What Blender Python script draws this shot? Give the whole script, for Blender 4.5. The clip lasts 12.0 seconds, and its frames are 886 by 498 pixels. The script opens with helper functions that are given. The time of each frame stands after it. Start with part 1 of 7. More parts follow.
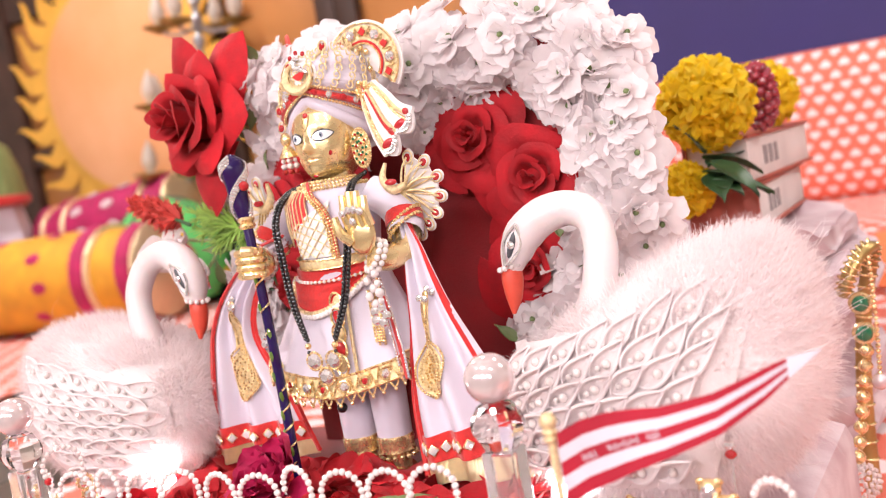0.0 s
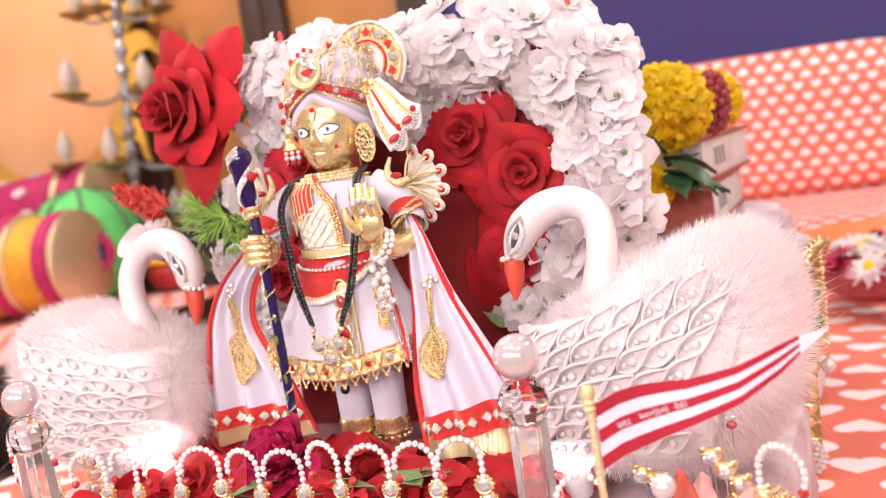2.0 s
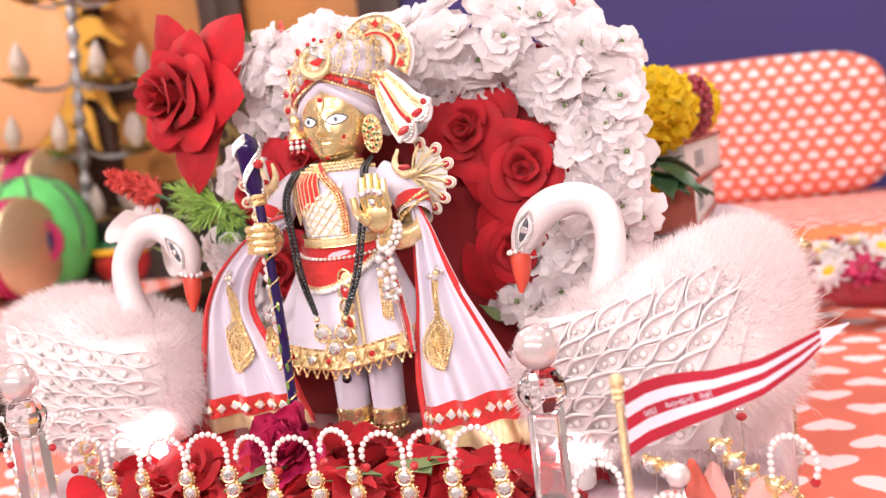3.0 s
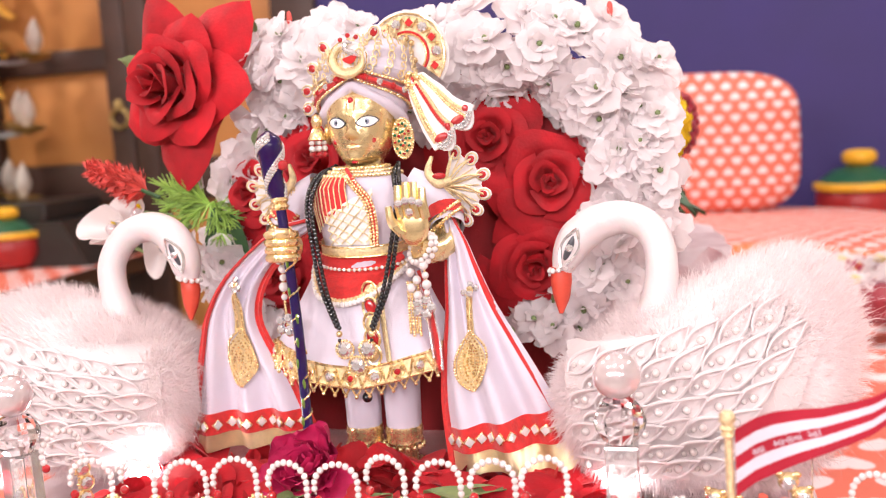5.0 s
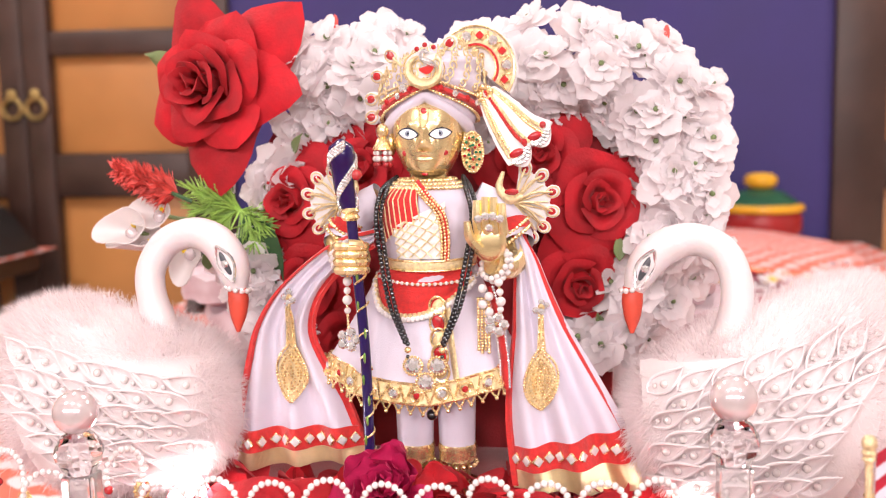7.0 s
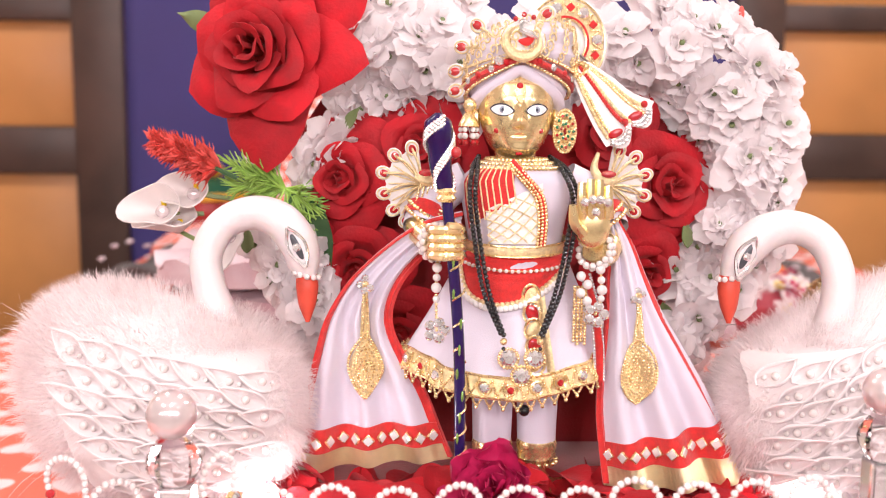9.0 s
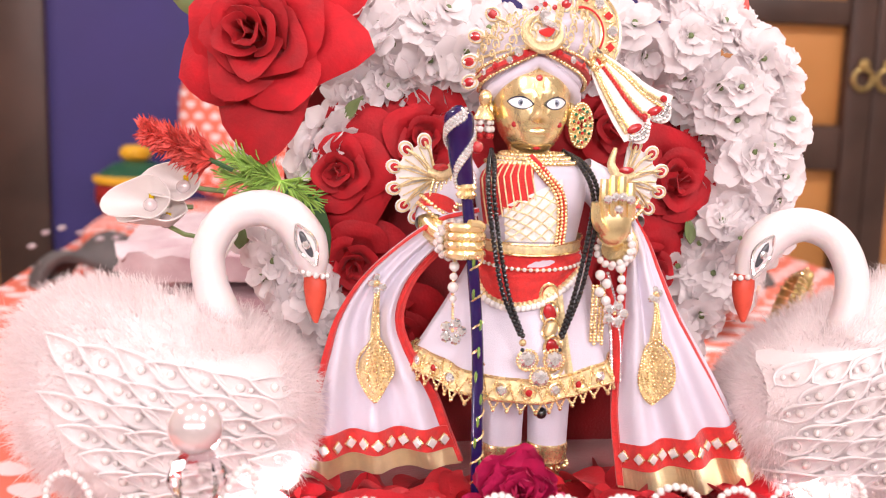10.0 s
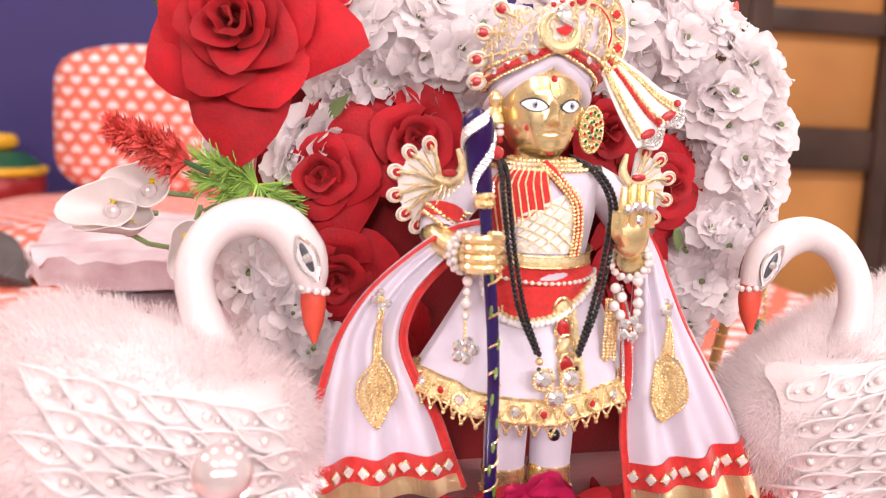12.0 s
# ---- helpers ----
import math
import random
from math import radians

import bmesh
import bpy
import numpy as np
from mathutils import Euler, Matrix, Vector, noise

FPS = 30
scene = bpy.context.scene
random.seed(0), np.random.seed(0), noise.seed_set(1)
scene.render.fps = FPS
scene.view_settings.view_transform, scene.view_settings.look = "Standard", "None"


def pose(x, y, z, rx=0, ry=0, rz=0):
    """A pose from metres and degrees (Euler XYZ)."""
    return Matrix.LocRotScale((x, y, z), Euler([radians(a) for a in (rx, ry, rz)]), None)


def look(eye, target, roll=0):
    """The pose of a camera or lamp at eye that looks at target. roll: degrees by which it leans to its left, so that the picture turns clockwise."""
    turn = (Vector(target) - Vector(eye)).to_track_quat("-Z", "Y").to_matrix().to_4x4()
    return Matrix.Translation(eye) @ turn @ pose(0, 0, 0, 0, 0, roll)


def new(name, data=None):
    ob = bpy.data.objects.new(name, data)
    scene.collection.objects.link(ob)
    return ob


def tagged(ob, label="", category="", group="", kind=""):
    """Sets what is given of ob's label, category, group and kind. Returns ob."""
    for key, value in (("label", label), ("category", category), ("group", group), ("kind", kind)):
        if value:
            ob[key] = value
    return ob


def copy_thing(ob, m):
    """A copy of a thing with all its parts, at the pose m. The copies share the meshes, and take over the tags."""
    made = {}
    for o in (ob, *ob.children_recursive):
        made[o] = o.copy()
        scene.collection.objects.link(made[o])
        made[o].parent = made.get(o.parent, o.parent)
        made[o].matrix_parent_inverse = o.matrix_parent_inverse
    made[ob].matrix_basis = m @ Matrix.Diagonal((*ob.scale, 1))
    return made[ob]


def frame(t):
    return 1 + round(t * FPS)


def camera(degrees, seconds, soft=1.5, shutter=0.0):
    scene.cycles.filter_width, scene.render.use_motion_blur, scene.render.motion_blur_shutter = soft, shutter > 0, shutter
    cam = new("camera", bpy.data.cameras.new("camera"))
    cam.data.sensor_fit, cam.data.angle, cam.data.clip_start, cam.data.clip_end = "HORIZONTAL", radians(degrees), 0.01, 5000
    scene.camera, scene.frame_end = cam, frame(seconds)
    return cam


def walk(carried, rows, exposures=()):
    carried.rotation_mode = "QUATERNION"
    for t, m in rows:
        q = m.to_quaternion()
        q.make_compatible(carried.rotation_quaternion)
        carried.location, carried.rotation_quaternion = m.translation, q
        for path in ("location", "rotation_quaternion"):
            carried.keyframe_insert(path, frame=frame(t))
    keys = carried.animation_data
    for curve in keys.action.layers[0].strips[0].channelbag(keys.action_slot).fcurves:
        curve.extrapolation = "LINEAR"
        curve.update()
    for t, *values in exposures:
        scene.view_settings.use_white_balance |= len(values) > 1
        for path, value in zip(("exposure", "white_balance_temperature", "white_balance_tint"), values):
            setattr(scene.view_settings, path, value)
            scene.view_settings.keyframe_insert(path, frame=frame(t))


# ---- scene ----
# ---- camera and walk ----
cam = camera(47.9, 12.0, soft=1.05)
METRES, TILT, LEAN, TURN = 0.67, -5.0, 9.8, 29.5
START = (0.3952, -0.5496, 0.2155)
ROWS = [
    (0.0, 0.0, 0.0, 0.0, 0.0, 0.0, -0.0),
    (0.5, -0.0142, -0.0139, 0.0022, -1.24, -0.18, 0.0),
    (1.0, -0.038, -0.0253, -0.0008, -2.63, -0.2, -0.18),
    (1.5, -0.0674, -0.0395, -0.0037, -4.02, -0.2, -0.36),
    (2.0, -0.0993, -0.0526, -0.0071, -5.63, -0.15, -0.66),
    (2.5, -0.1298, -0.0604, -0.0121, -7.33, -0.06, -1.27),
    (3.0, -0.1652, -0.0554, -0.0164, -9.06, -0.07, -2.07),
    (5.0, -0.309, 0.0273, -0.0089, -16.46, 0.18, -4.29),
    (5.5, -0.3491, 0.0407, -0.0126, -18.41, 0.51, -4.79),
    (6.0, -0.3891, 0.0562, -0.0161, -20.28, 0.77, -5.21),
    (6.5, -0.4359, 0.08, -0.017, -22.21, 1.02, -5.6),
    (7.0, -0.4846, 0.1072, -0.018, -24.16, 1.28, -5.88),
    (9.0, -0.6412, 0.2641, -0.0393, -32.45, 1.29, -6.32),
    (9.5, -0.6676, 0.3027, -0.0373, -34.81, 0.91, -6.3),
    (10.0, -0.6945, 0.3418, -0.0359, -37.41, 0.88, -6.36),
    (10.5, -0.7141, 0.3796, -0.0347, -39.79, 0.91, -6.47),
    (11.0, -0.725, 0.4134, -0.031, -41.89, 0.88, -6.45),
    (11.5, -0.7366, 0.4458, -0.0312, -43.94, 1.06, -6.37),
    (12.0, -0.7461, 0.4709, -0.0304, -45.58, 1.21, -6.12),
]
walk(cam, [(t, pose(*START, TILT, LEAN, TURN) @ pose(METRES * x, METRES * y, METRES * z, 90 + pitch, roll, yaw)) for t, x, y, z, yaw, pitch, roll in ROWS],
     exposures=[(0.0, 0.24), (12.0, 0.22)])
cam.data.dof.use_dof, cam.data.dof.focus_distance, cam.data.dof.aperture_fstop = True, 0.605, 7.5

# ---- world and lights ----
world = bpy.data.worlds.new("hall_light")
scene.world = world
world.use_nodes = True
world.node_tree.nodes["Background"].inputs[0].default_value = (1.0, 0.95, 0.93, 1)
world.node_tree.nodes["Background"].inputs[1].default_value = 0.05


def lamp(name, m, watts, size, colour=(1, 0.945, 0.93), kind="AREA", spread=180):
    d = bpy.data.lights.new(name, kind)
    d.energy, d.color = watts, colour
    if kind == "AREA":
        d.shape, d.size, d.spread = "DISK", size, radians(spread)
    else:
        d.shadow_soft_size = size
    ob = new(name, d)
    ob.matrix_world = m
    return ob


# unseen ceiling lamps, added as fill; rear watts brighten the sun cut-out and cupboards
LIGHT_SPOTS = [(-1.2, -1.2), (0.0, -1.2), (1.2, -1.2), (-2.2, 0.9), (-0.8, 0.9), (0.6, 0.9), (2.0, 0.9)]
for lx, ly in LIGHT_SPOTS:
    lamp("ceiling_fill_lamp", pose(lx, ly, 1.93), 8 if ly < 0 else {-2.2: 32, -0.8: 7, 0.6: 14, 2.0: 27}[lx], 0.22)
# a row of stage lights in front of the shrine, behind the camera
STAGE_SPOTS = [-1.5, -0.75, 0.0, 0.75, 1.5]
for lx in STAGE_SPOTS:
    lamp("stage_lamp", look((lx, -2.30, 0.98), (0, 0, 0.12)), 14.5, 0.34, (1, 0.91, 0.935))
# small lamps standing on the dais beside the hems of the cape
BASE_SPOTS = [(-0.147, -0.066), (0.163, -0.062)]
for lx, ly in BASE_SPOTS:
    lamp("base_lamp_glow", pose(lx, ly, 0.047), 0.20 if lx < 0 else 0.22, 0.008, (1, 0.95, 0.96), "POINT")

# ---- materials ----
MATS = {}


def mat(name, colour, rough=0.6, metal=0.0, vary=0.12, scale=30.0, bump=0.0, bump_scale=200.0, sheen=0.0, glass=0.0,
        island=0.0, second=None, subsurf=0.0, coat=0.0, emit=0.0, weave=0.0, through_light=0.0):
    m = bpy.data.materials.new(name)
    m.use_nodes = True
    nt = m.node_tree
    b = nt.nodes["Principled BSDF"]
    b.inputs["Roughness"].default_value = rough
    b.inputs["Metallic"].default_value = metal
    b.inputs["Sheen Weight"].default_value = sheen
    b.inputs["Transmission Weight"].default_value = glass
    b.inputs["Coat Weight"].default_value = coat
    b.inputs["Subsurface Weight"].default_value = subsurf
    b.inputs["Subsurface Scale"].default_value = 0.004
    if glass:
        b.inputs["IOR"].default_value = 1.49
    co = nt.nodes.new("ShaderNodeTexCoord")
    n1 = nt.nodes.new("ShaderNodeTexNoise")
    n1.inputs["Scale"].default_value, n1.inputs["Detail"].default_value = scale, 5
    nt.links.new(co.outputs["Object"], n1.inputs["Vector"])
    ramp = nt.nodes.new("ShaderNodeMapRange")
    ramp.inputs["From Min"].default_value, ramp.inputs["From Max"].default_value = 0.3, 0.7
    nt.links.new(n1.outputs["Fac"], ramp.inputs["Value"])
    mix = nt.nodes.new("ShaderNodeMix")
    mix.data_type = "RGBA"
    mix.inputs[6].default_value = (*[c * (1 - vary) for c in colour], 1)
    mix.inputs[7].default_value = (*(second or [min(1, c * (1 + vary * 0.6)) for c in colour]), 1)
    nt.links.new(ramp.outputs["Result"], mix.inputs[0])
    out = mix.outputs[2]
    if island:
        g = nt.nodes.new("ShaderNodeNewGeometry")
        hs = nt.nodes.new("ShaderNodeHueSaturation")
        mr = nt.nodes.new("ShaderNodeMapRange")
        mr.inputs["To Min"].default_value, mr.inputs["To Max"].default_value = 1 - island, 1 + island * 0.5
        nt.links.new(g.outputs["Random Per Island"], mr.inputs["Value"])
        nt.links.new(mr.outputs["Result"], hs.inputs["Value"])
        nt.links.new(out, hs.inputs["Color"])
        out = hs.outputs["Color"]
    nt.links.new(out, b.inputs["Base Color"])
    if emit:
        b.inputs["Emission Color"].default_value = (*colour, 1)
        b.inputs["Emission Strength"].default_value = emit
    # wear in the gloss
    rr = nt.nodes.new("ShaderNodeMapRange")
    rr.inputs["To Min"].default_value, rr.inputs["To Max"].default_value = max(0, rough * 0.85), min(1, rough * 1.15)
    nt.links.new(n1.outputs["Fac"], rr.inputs["Value"])
    nt.links.new(rr.outputs["Result"], b.inputs["Roughness"])
    if bump:
        n2 = nt.nodes.new("ShaderNodeTexNoise")
        n2.inputs["Scale"].default_value, n2.inputs["Detail"].default_value = bump_scale, 3
        nt.links.new(co.outputs["Object"], n2.inputs["Vector"])
        bp = nt.nodes.new("ShaderNodeBump")
        bp.inputs["Strength"].default_value, bp.inputs["Distance"].default_value = bump, 0.001
        height = n2.outputs["Fac"]
        if weave:
            wv = nt.nodes.new("ShaderNodeTexWave")
            wv.inputs["Scale"].default_value = weave
            wv.wave_profile = "SIN"
            nt.links.new(co.outputs["Object"], wv.inputs["Vector"])
            ad = nt.nodes.new("ShaderNodeMath")
            nt.links.new(height, ad.inputs[0])
            nt.links.new(wv.outputs["Fac"], ad.inputs[1])
            height = ad.outputs[0]
        nt.links.new(height, bp.inputs["Height"])
        nt.links.new(bp.outputs["Normal"], b.inputs["Normal"])
    if through_light:
        tr = nt.nodes.new("ShaderNodeBsdfTranslucent")
        nt.links.new(out, tr.inputs["Color"])
        ms = nt.nodes.new("ShaderNodeMixShader")
        ms.inputs[0].default_value = through_light
        nt.links.new(b.outputs[0], ms.inputs[1])
        nt.links.new(tr.outputs[0], ms.inputs[2])
        nt.links.new(ms.outputs[0], nt.nodes["Material Output"].inputs["Surface"])
    MATS[name] = m
    return m


BRASS = mat("polished_brass", (0.95, 0.77, 0.42), 0.27, 0.88, 0.06, 60, 0.05, 90)
GOLD = mat("gold_thread", (0.90, 0.72, 0.42), 0.42, 0.7, 0.25, 500, 0.7, 1500)
GOLD_BRIGHT = mat("gold_metal", (0.92, 0.71, 0.38), 0.27, 0.85, 0.12, 300)
GOLD_FOIL = mat("gold_foil_ribbon", (0.92, 0.76, 0.46), 0.36, 0.75, 0.12, 90, 0.6, 900, weave=500)
SILVER = mat("silver_rhinestone", (0.93, 0.91, 0.91), 0.10, 0.75, 0.25, 900)
MIRROR = mat("mirror_glass", (0.90, 0.88, 0.87), 0.10, 0.4, 0.15, 300)
CRYSTAL = mat("clear_crystal", (0.97, 0.96, 0.97), 0.02, 0, 0.02, 100, glass=1.0)
ACRYLIC = mat("clear_acrylic", (0.95, 0.95, 0.95), 0.05, 0, 0.03, 60, glass=0.9)
PEARL = mat("white_pearl", (0.80, 0.73, 0.71), 0.12, 0.15, 0.04, 200, coat=0.8)
BIG_PEARL = mat("large_iridescent_pearl", (0.76, 0.66, 0.66), 0.15, 0.45, 0.10, 60, coat=1.0)
RUBY = mat("red_stone", (0.45, 0.015, 0.02), 0.12, 0, 0.2, 300, coat=1.0)
RED_FELT = mat("red_felt", (0.58, 0.02, 0.018), 0.85, 0, 0.2, 300, 0.5, 900, sheen=0.3)
RED_VELVET = mat("red_velvet", (0.29, 0.003, 0.008), 0.8, 0, 0.3, 25, 0.4, 700, sheen=0.35)
RED_PETAL = mat("red_rose_petal", (0.53, 0.004, 0.013), 0.75, 0, 0.28, 60, 0.45, 500, sheen=0.05, island=0.2, through_light=0.12)
PINK_PETAL = mat("magenta_rose_petal", (0.48, 0.007, 0.080), 0.6, 0, 0.3, 90, 0.35, 400, island=0.2)
WHITE_PETAL = mat("white_silk_petal", (0.94, 0.885, 0.89), 0.6, 0, 0.03, 120, 0.15, 600, island=0.04, through_light=0.48)
WHITE_SATIN = mat("white_satin", (0.63, 0.565, 0.65), 0.45, 0, 0.05, 30, 0.3, 1600, sheen=0.2)
WHITE_FELT = mat("white_felt_backing", (0.80, 0.75, 0.74), 0.85, 0, 0.06, 200, 0.4, 1200)
WHITE_QUILT = mat("white_quilted_cloth", (0.78, 0.75, 0.72), 0.7, 0, 0.06, 200, 0.4, 900)
FUR = mat("white_marabou_fur", (0.915, 0.835, 0.835), 0.9, 0, 0.03, 60, island=0.05, through_light=0.5)
FUR_BASE = mat("white_fur_backing", (0.82, 0.73, 0.73), 0.9, 0, 0.06, 60, 0.6, 300, sheen=0.3)
SWAN_WHITE = mat("swan_white_satin_skin", (0.71, 0.62, 0.62), 0.45, 0, 0.04, 40, 0.25, 500, subsurf=0.1)
RIBBON = mat("white_ribbon_feather", (0.80, 0.72, 0.72), 0.36, 0, 0.05, 80, 0.3, 900, island=0.05)
SWAN_PANEL = mat("cream_wing_cloth", (0.74, 0.65, 0.645), 0.42, 0, 0.05, 60, 0.3, 700)
BEAK = mat("red_painted_beak", (0.62, 0.07, 0.04), 0.4, 0, 0.15, 120)
BLACK_BEAD = mat("black_glass_bead", (0.012, 0.012, 0.014), 0.22, 0, 0.2, 300, coat=0.5)
ENAMEL = mat("purple_blue_enamel", (0.045, 0.005, 0.105), 0.16, 0.0, 0.5, 60, second=(0.016, 0.012, 0.085))
ENAMEL_GREEN = mat("green_enamel", (0.16, 0.30, 0.05), 0.2, 0.1, 0.3, 100, coat=1.0)
EYE_WHITE = mat("white_eye_paint", (0.85, 0.85, 0.85), 0.25, 0, 0.02, 100)
SWAN_EYE = mat("grey_eye_enamel", (0.07, 0.07, 0.08), 0.3, 0, 0.3, 300)
EYE_DARK = mat("dark_eye_paint", (0.03, 0.035, 0.06), 0.25, 0, 0.05, 100)
LEAF = mat("dark_green_leaf", (0.04, 0.10, 0.035), 0.45, 0, 0.35, 50, 0.3, 200, island=0.2)
LEAF_SAGE = mat("sage_green_leaf", (0.20, 0.26, 0.10), 0.5, 0, 0.25, 50, 0.3, 200, island=0.2)
FERN = mat("bright_green_fern", (0.33, 0.52, 0.10), 0.55, 0, 0.3, 60, island=0.3)
BRUSH = mat("coral_bottlebrush", (0.78, 0.10, 0.08), 0.6, 0, 0.2, 60, island=0.25)
LILY = mat("white_lily_foam", (0.86, 0.79, 0.77), 0.42, 0, 0.05, 60, through_light=0.3)
YELLOW_PETAL = mat("yellow_marigold_petal", (0.95, 0.70, 0.020), 0.6, 0, 0.10, 80, island=0.10, through_light=0.4)
BEAD_RED = mat("crimson_bead_cluster", (0.32, 0.02, 0.04), 0.3, 0, 0.3, 200, coat=0.5)
BOOK_RED = mat("brick_red_book_cloth", (0.40, 0.10, 0.07), 0.55, 0, 0.15, 40, 0.3, 500)
PAPER = mat("cream_page_edges", (0.74, 0.68, 0.66), 0.8, 0, 0.1, 20, 0.4, 800, weave=300)
INK = mat("grey_printed_bars", (0.30, 0.27, 0.27), 0.7)
ORANGE_CLOTH = mat("plain_orange_cloth", (0.78, 0.20, 0.07), 0.75, 0, 0.12, 25, 0.4, 600)
PINK_CLOTH = mat("pale_pink_print_cloth", (0.66, 0.42, 0.47), 0.75, 0, 0.3, 22, 0.4, 500, second=(0.72, 0.62, 0.64))
GREY_CLOTH = mat("dark_grey_print_cloth", (0.10, 0.085, 0.085), 0.8, 0, 0.3, 30, 0.4, 500)
DARK_WOOD = mat("dark_brown_wood", (0.060, 0.030, 0.022), 0.42, 0, 0.35, 6, 0.3, 60)
ORANGE_WOOD = mat("orange_veneer", (0.52, 0.22, 0.065), 0.42, 0, 0.18, 3, 0.2, 40)
BLUE_WALL = mat("indigo_wall_paint", (0.040, 0.028, 0.155), 0.65, 0, 0.12, 4, 0.2, 80)
ROOM_WALL = mat("cream_wall_plaster", (0.74, 0.66, 0.60), 0.8, 0, 0.08, 3, 0.2, 60)
CEILING_WHITE = mat("white_ceiling_plaster", (0.80, 0.78, 0.76), 0.85, 0, 0.05, 3)
FLOOR_TILE = mat("beige_stone_floor", (0.42, 0.36, 0.31), 0.4, 0, 0.2, 5, 0.2, 60)
SUN_FACE = mat("orange_sun_face", (0.86, 0.40, 0.15), 0.6, 0, 0.10, 2.2, second=(0.93, 0.50, 0.26))
SUN_RAY = mat("yellow_sun_ray", (0.85, 0.46, 0.07), 0.6, 0, 0.15, 8)
OLD_BRASS = mat("aged_brass", (0.46, 0.32, 0.12), 0.4, 0.8, 0.3, 20)
GREY_METAL = mat("grey_beaded_metal", (0.42, 0.42, 0.44), 0.35, 0.6, 0.3, 40)
CANDLE = mat("frosted_candle_bulb", (0.72, 0.64, 0.56), 0.3, 0, 0.06, 50, glass=0.35)
DRUM_YELLOW = mat("mustard_drum_cloth", (0.66, 0.33, 0.025), 0.7, 0, 0.2, 14, 0.3, 300)
MAGENTA = mat("magenta_drum_band", (0.42, 0.012, 0.10), 0.65, 0, 0.25, 30, 0.3, 300)
GREEN_CLOTH = mat("bright_green_cloth", (0.12, 0.56, 0.14), 0.7, 0, 0.18, 16, 0.3, 300)
NAVY = mat("navy_patch", (0.02, 0.02, 0.09), 0.6)
POT_GREEN = mat("dark_green_pot_paint", (0.02, 0.10, 0.05), 0.35, 0, 0.2, 20)
POT_YELLOW = mat("yellow_pot_paint", (0.85, 0.45, 0.03), 0.35, 0, 0.1, 20)
POT_RED = mat("maroon_pot_paint", (0.35, 0.02, 0.02), 0.35, 0, 0.2, 20)
BLACK_CASE = mat("black_plastic_case", (0.02, 0.018, 0.018), 0.4, 0, 0.3, 20, 0.3, 200)
FLAG_WHITE = mat("white_flag_cloth", (0.70, 0.66, 0.74), 0.7, 0, 0.04, 60, 0.3, 900)
FLAG_RED = mat("crimson_flag_stripe", (0.42, 0.008, 0.030), 0.7, 0, 0.1, 60, 0.3, 900)
LAMP_GLOW = mat("glowing_lamp_lens", (1.0, 0.97, 0.98), 0.3, 0, 0.01, 50, emit=60)
CEILING_GLOW = mat("glowing_ceiling_disc", (1.0, 0.96, 0.92), 0.3, 0, 0.01, 50, emit=12)
LAMP_BODY = mat("white_lamp_housing", (0.75, 0.73, 0.72), 0.4)
RIM_GLASS = mat("green_gem", (0.01, 0.16, 0.07), 0.1, 0, 0.2, 200, coat=1.0)


def heart_cloth():
    """Coral cloth with rows of small white hearts that turn by half a turn from row to row."""
    m = mat("coral_heart_print_cloth", (0.72, 0.165, 0.105), 0.72, 0, 0.10, 10, 0.35, 700)
    nt = m.node_tree
    b = nt.nodes["Principled BSDF"]
    base = b.inputs["Base Color"].links[0].from_socket
    uv = nt.nodes.new("ShaderNodeUVMap")
    uv.uv_map = "print"

    def op(kind, a, c=None):
        n = nt.nodes.new("ShaderNodeMath")
        n.operation = kind
        for i, v in enumerate((a, c)):
            if v is None:
                continue
            if isinstance(v, (int, float)):
                n.inputs[i].default_value = v
            else:
                nt.links.new(v, n.inputs[i])
        return n.outputs[0]

    sp = nt.nodes.new("ShaderNodeSeparateXYZ")
    nt.links.new(uv.outputs["UV"], sp.inputs[0])
    row = op("FLOOR", sp.outputs["Y"])
    odd = op("FLOORED_MODULO", row, 2.0)
    u = op("SUBTRACT", op("FRACT", op("ADD", sp.outputs["X"], op("MULTIPLY", odd, 0.5))), 0.5)
    v = op("SUBTRACT", op("FRACT", sp.outputs["Y"]), 0.5)
    flip = op("SUBTRACT", op("MULTIPLY", op("FLOORED_MODULO", op("FLOOR", op("MULTIPLY", row, 0.5)), 2.0), 2.0), 1.0)
    v = op("MULTIPLY", v, flip)
    x = op("MULTIPLY", op("ABSOLUTE", u), 3.4)
    y = op("SUBTRACT", op("MULTIPLY", v, 3.1), op("SUBTRACT", op("MULTIPLY", op("SQRT", x), 0.75), 0.35))
    d = op("ADD", op("MULTIPLY", x, x), op("MULTIPLY", y, y))
    inside = nt.nodes.new("ShaderNodeMapRange")
    inside.inputs["From Min"].default_value, inside.inputs["From Max"].default_value = 1.05, 0.9
    nt.links.new(d, inside.inputs["Value"])
    mix = nt.nodes.new("ShaderNodeMix")
    mix.data_type = "RGBA"
    mix.inputs[7].default_value = (0.80, 0.68, 0.68, 1)
    nt.links.new(inside.outputs["Result"], mix.inputs[0])
    nt.links.new(base, mix.inputs[6])
    nt.links.new(mix.outputs[2], b.inputs["Base Color"])
    return m


HEARTS = heart_cloth()


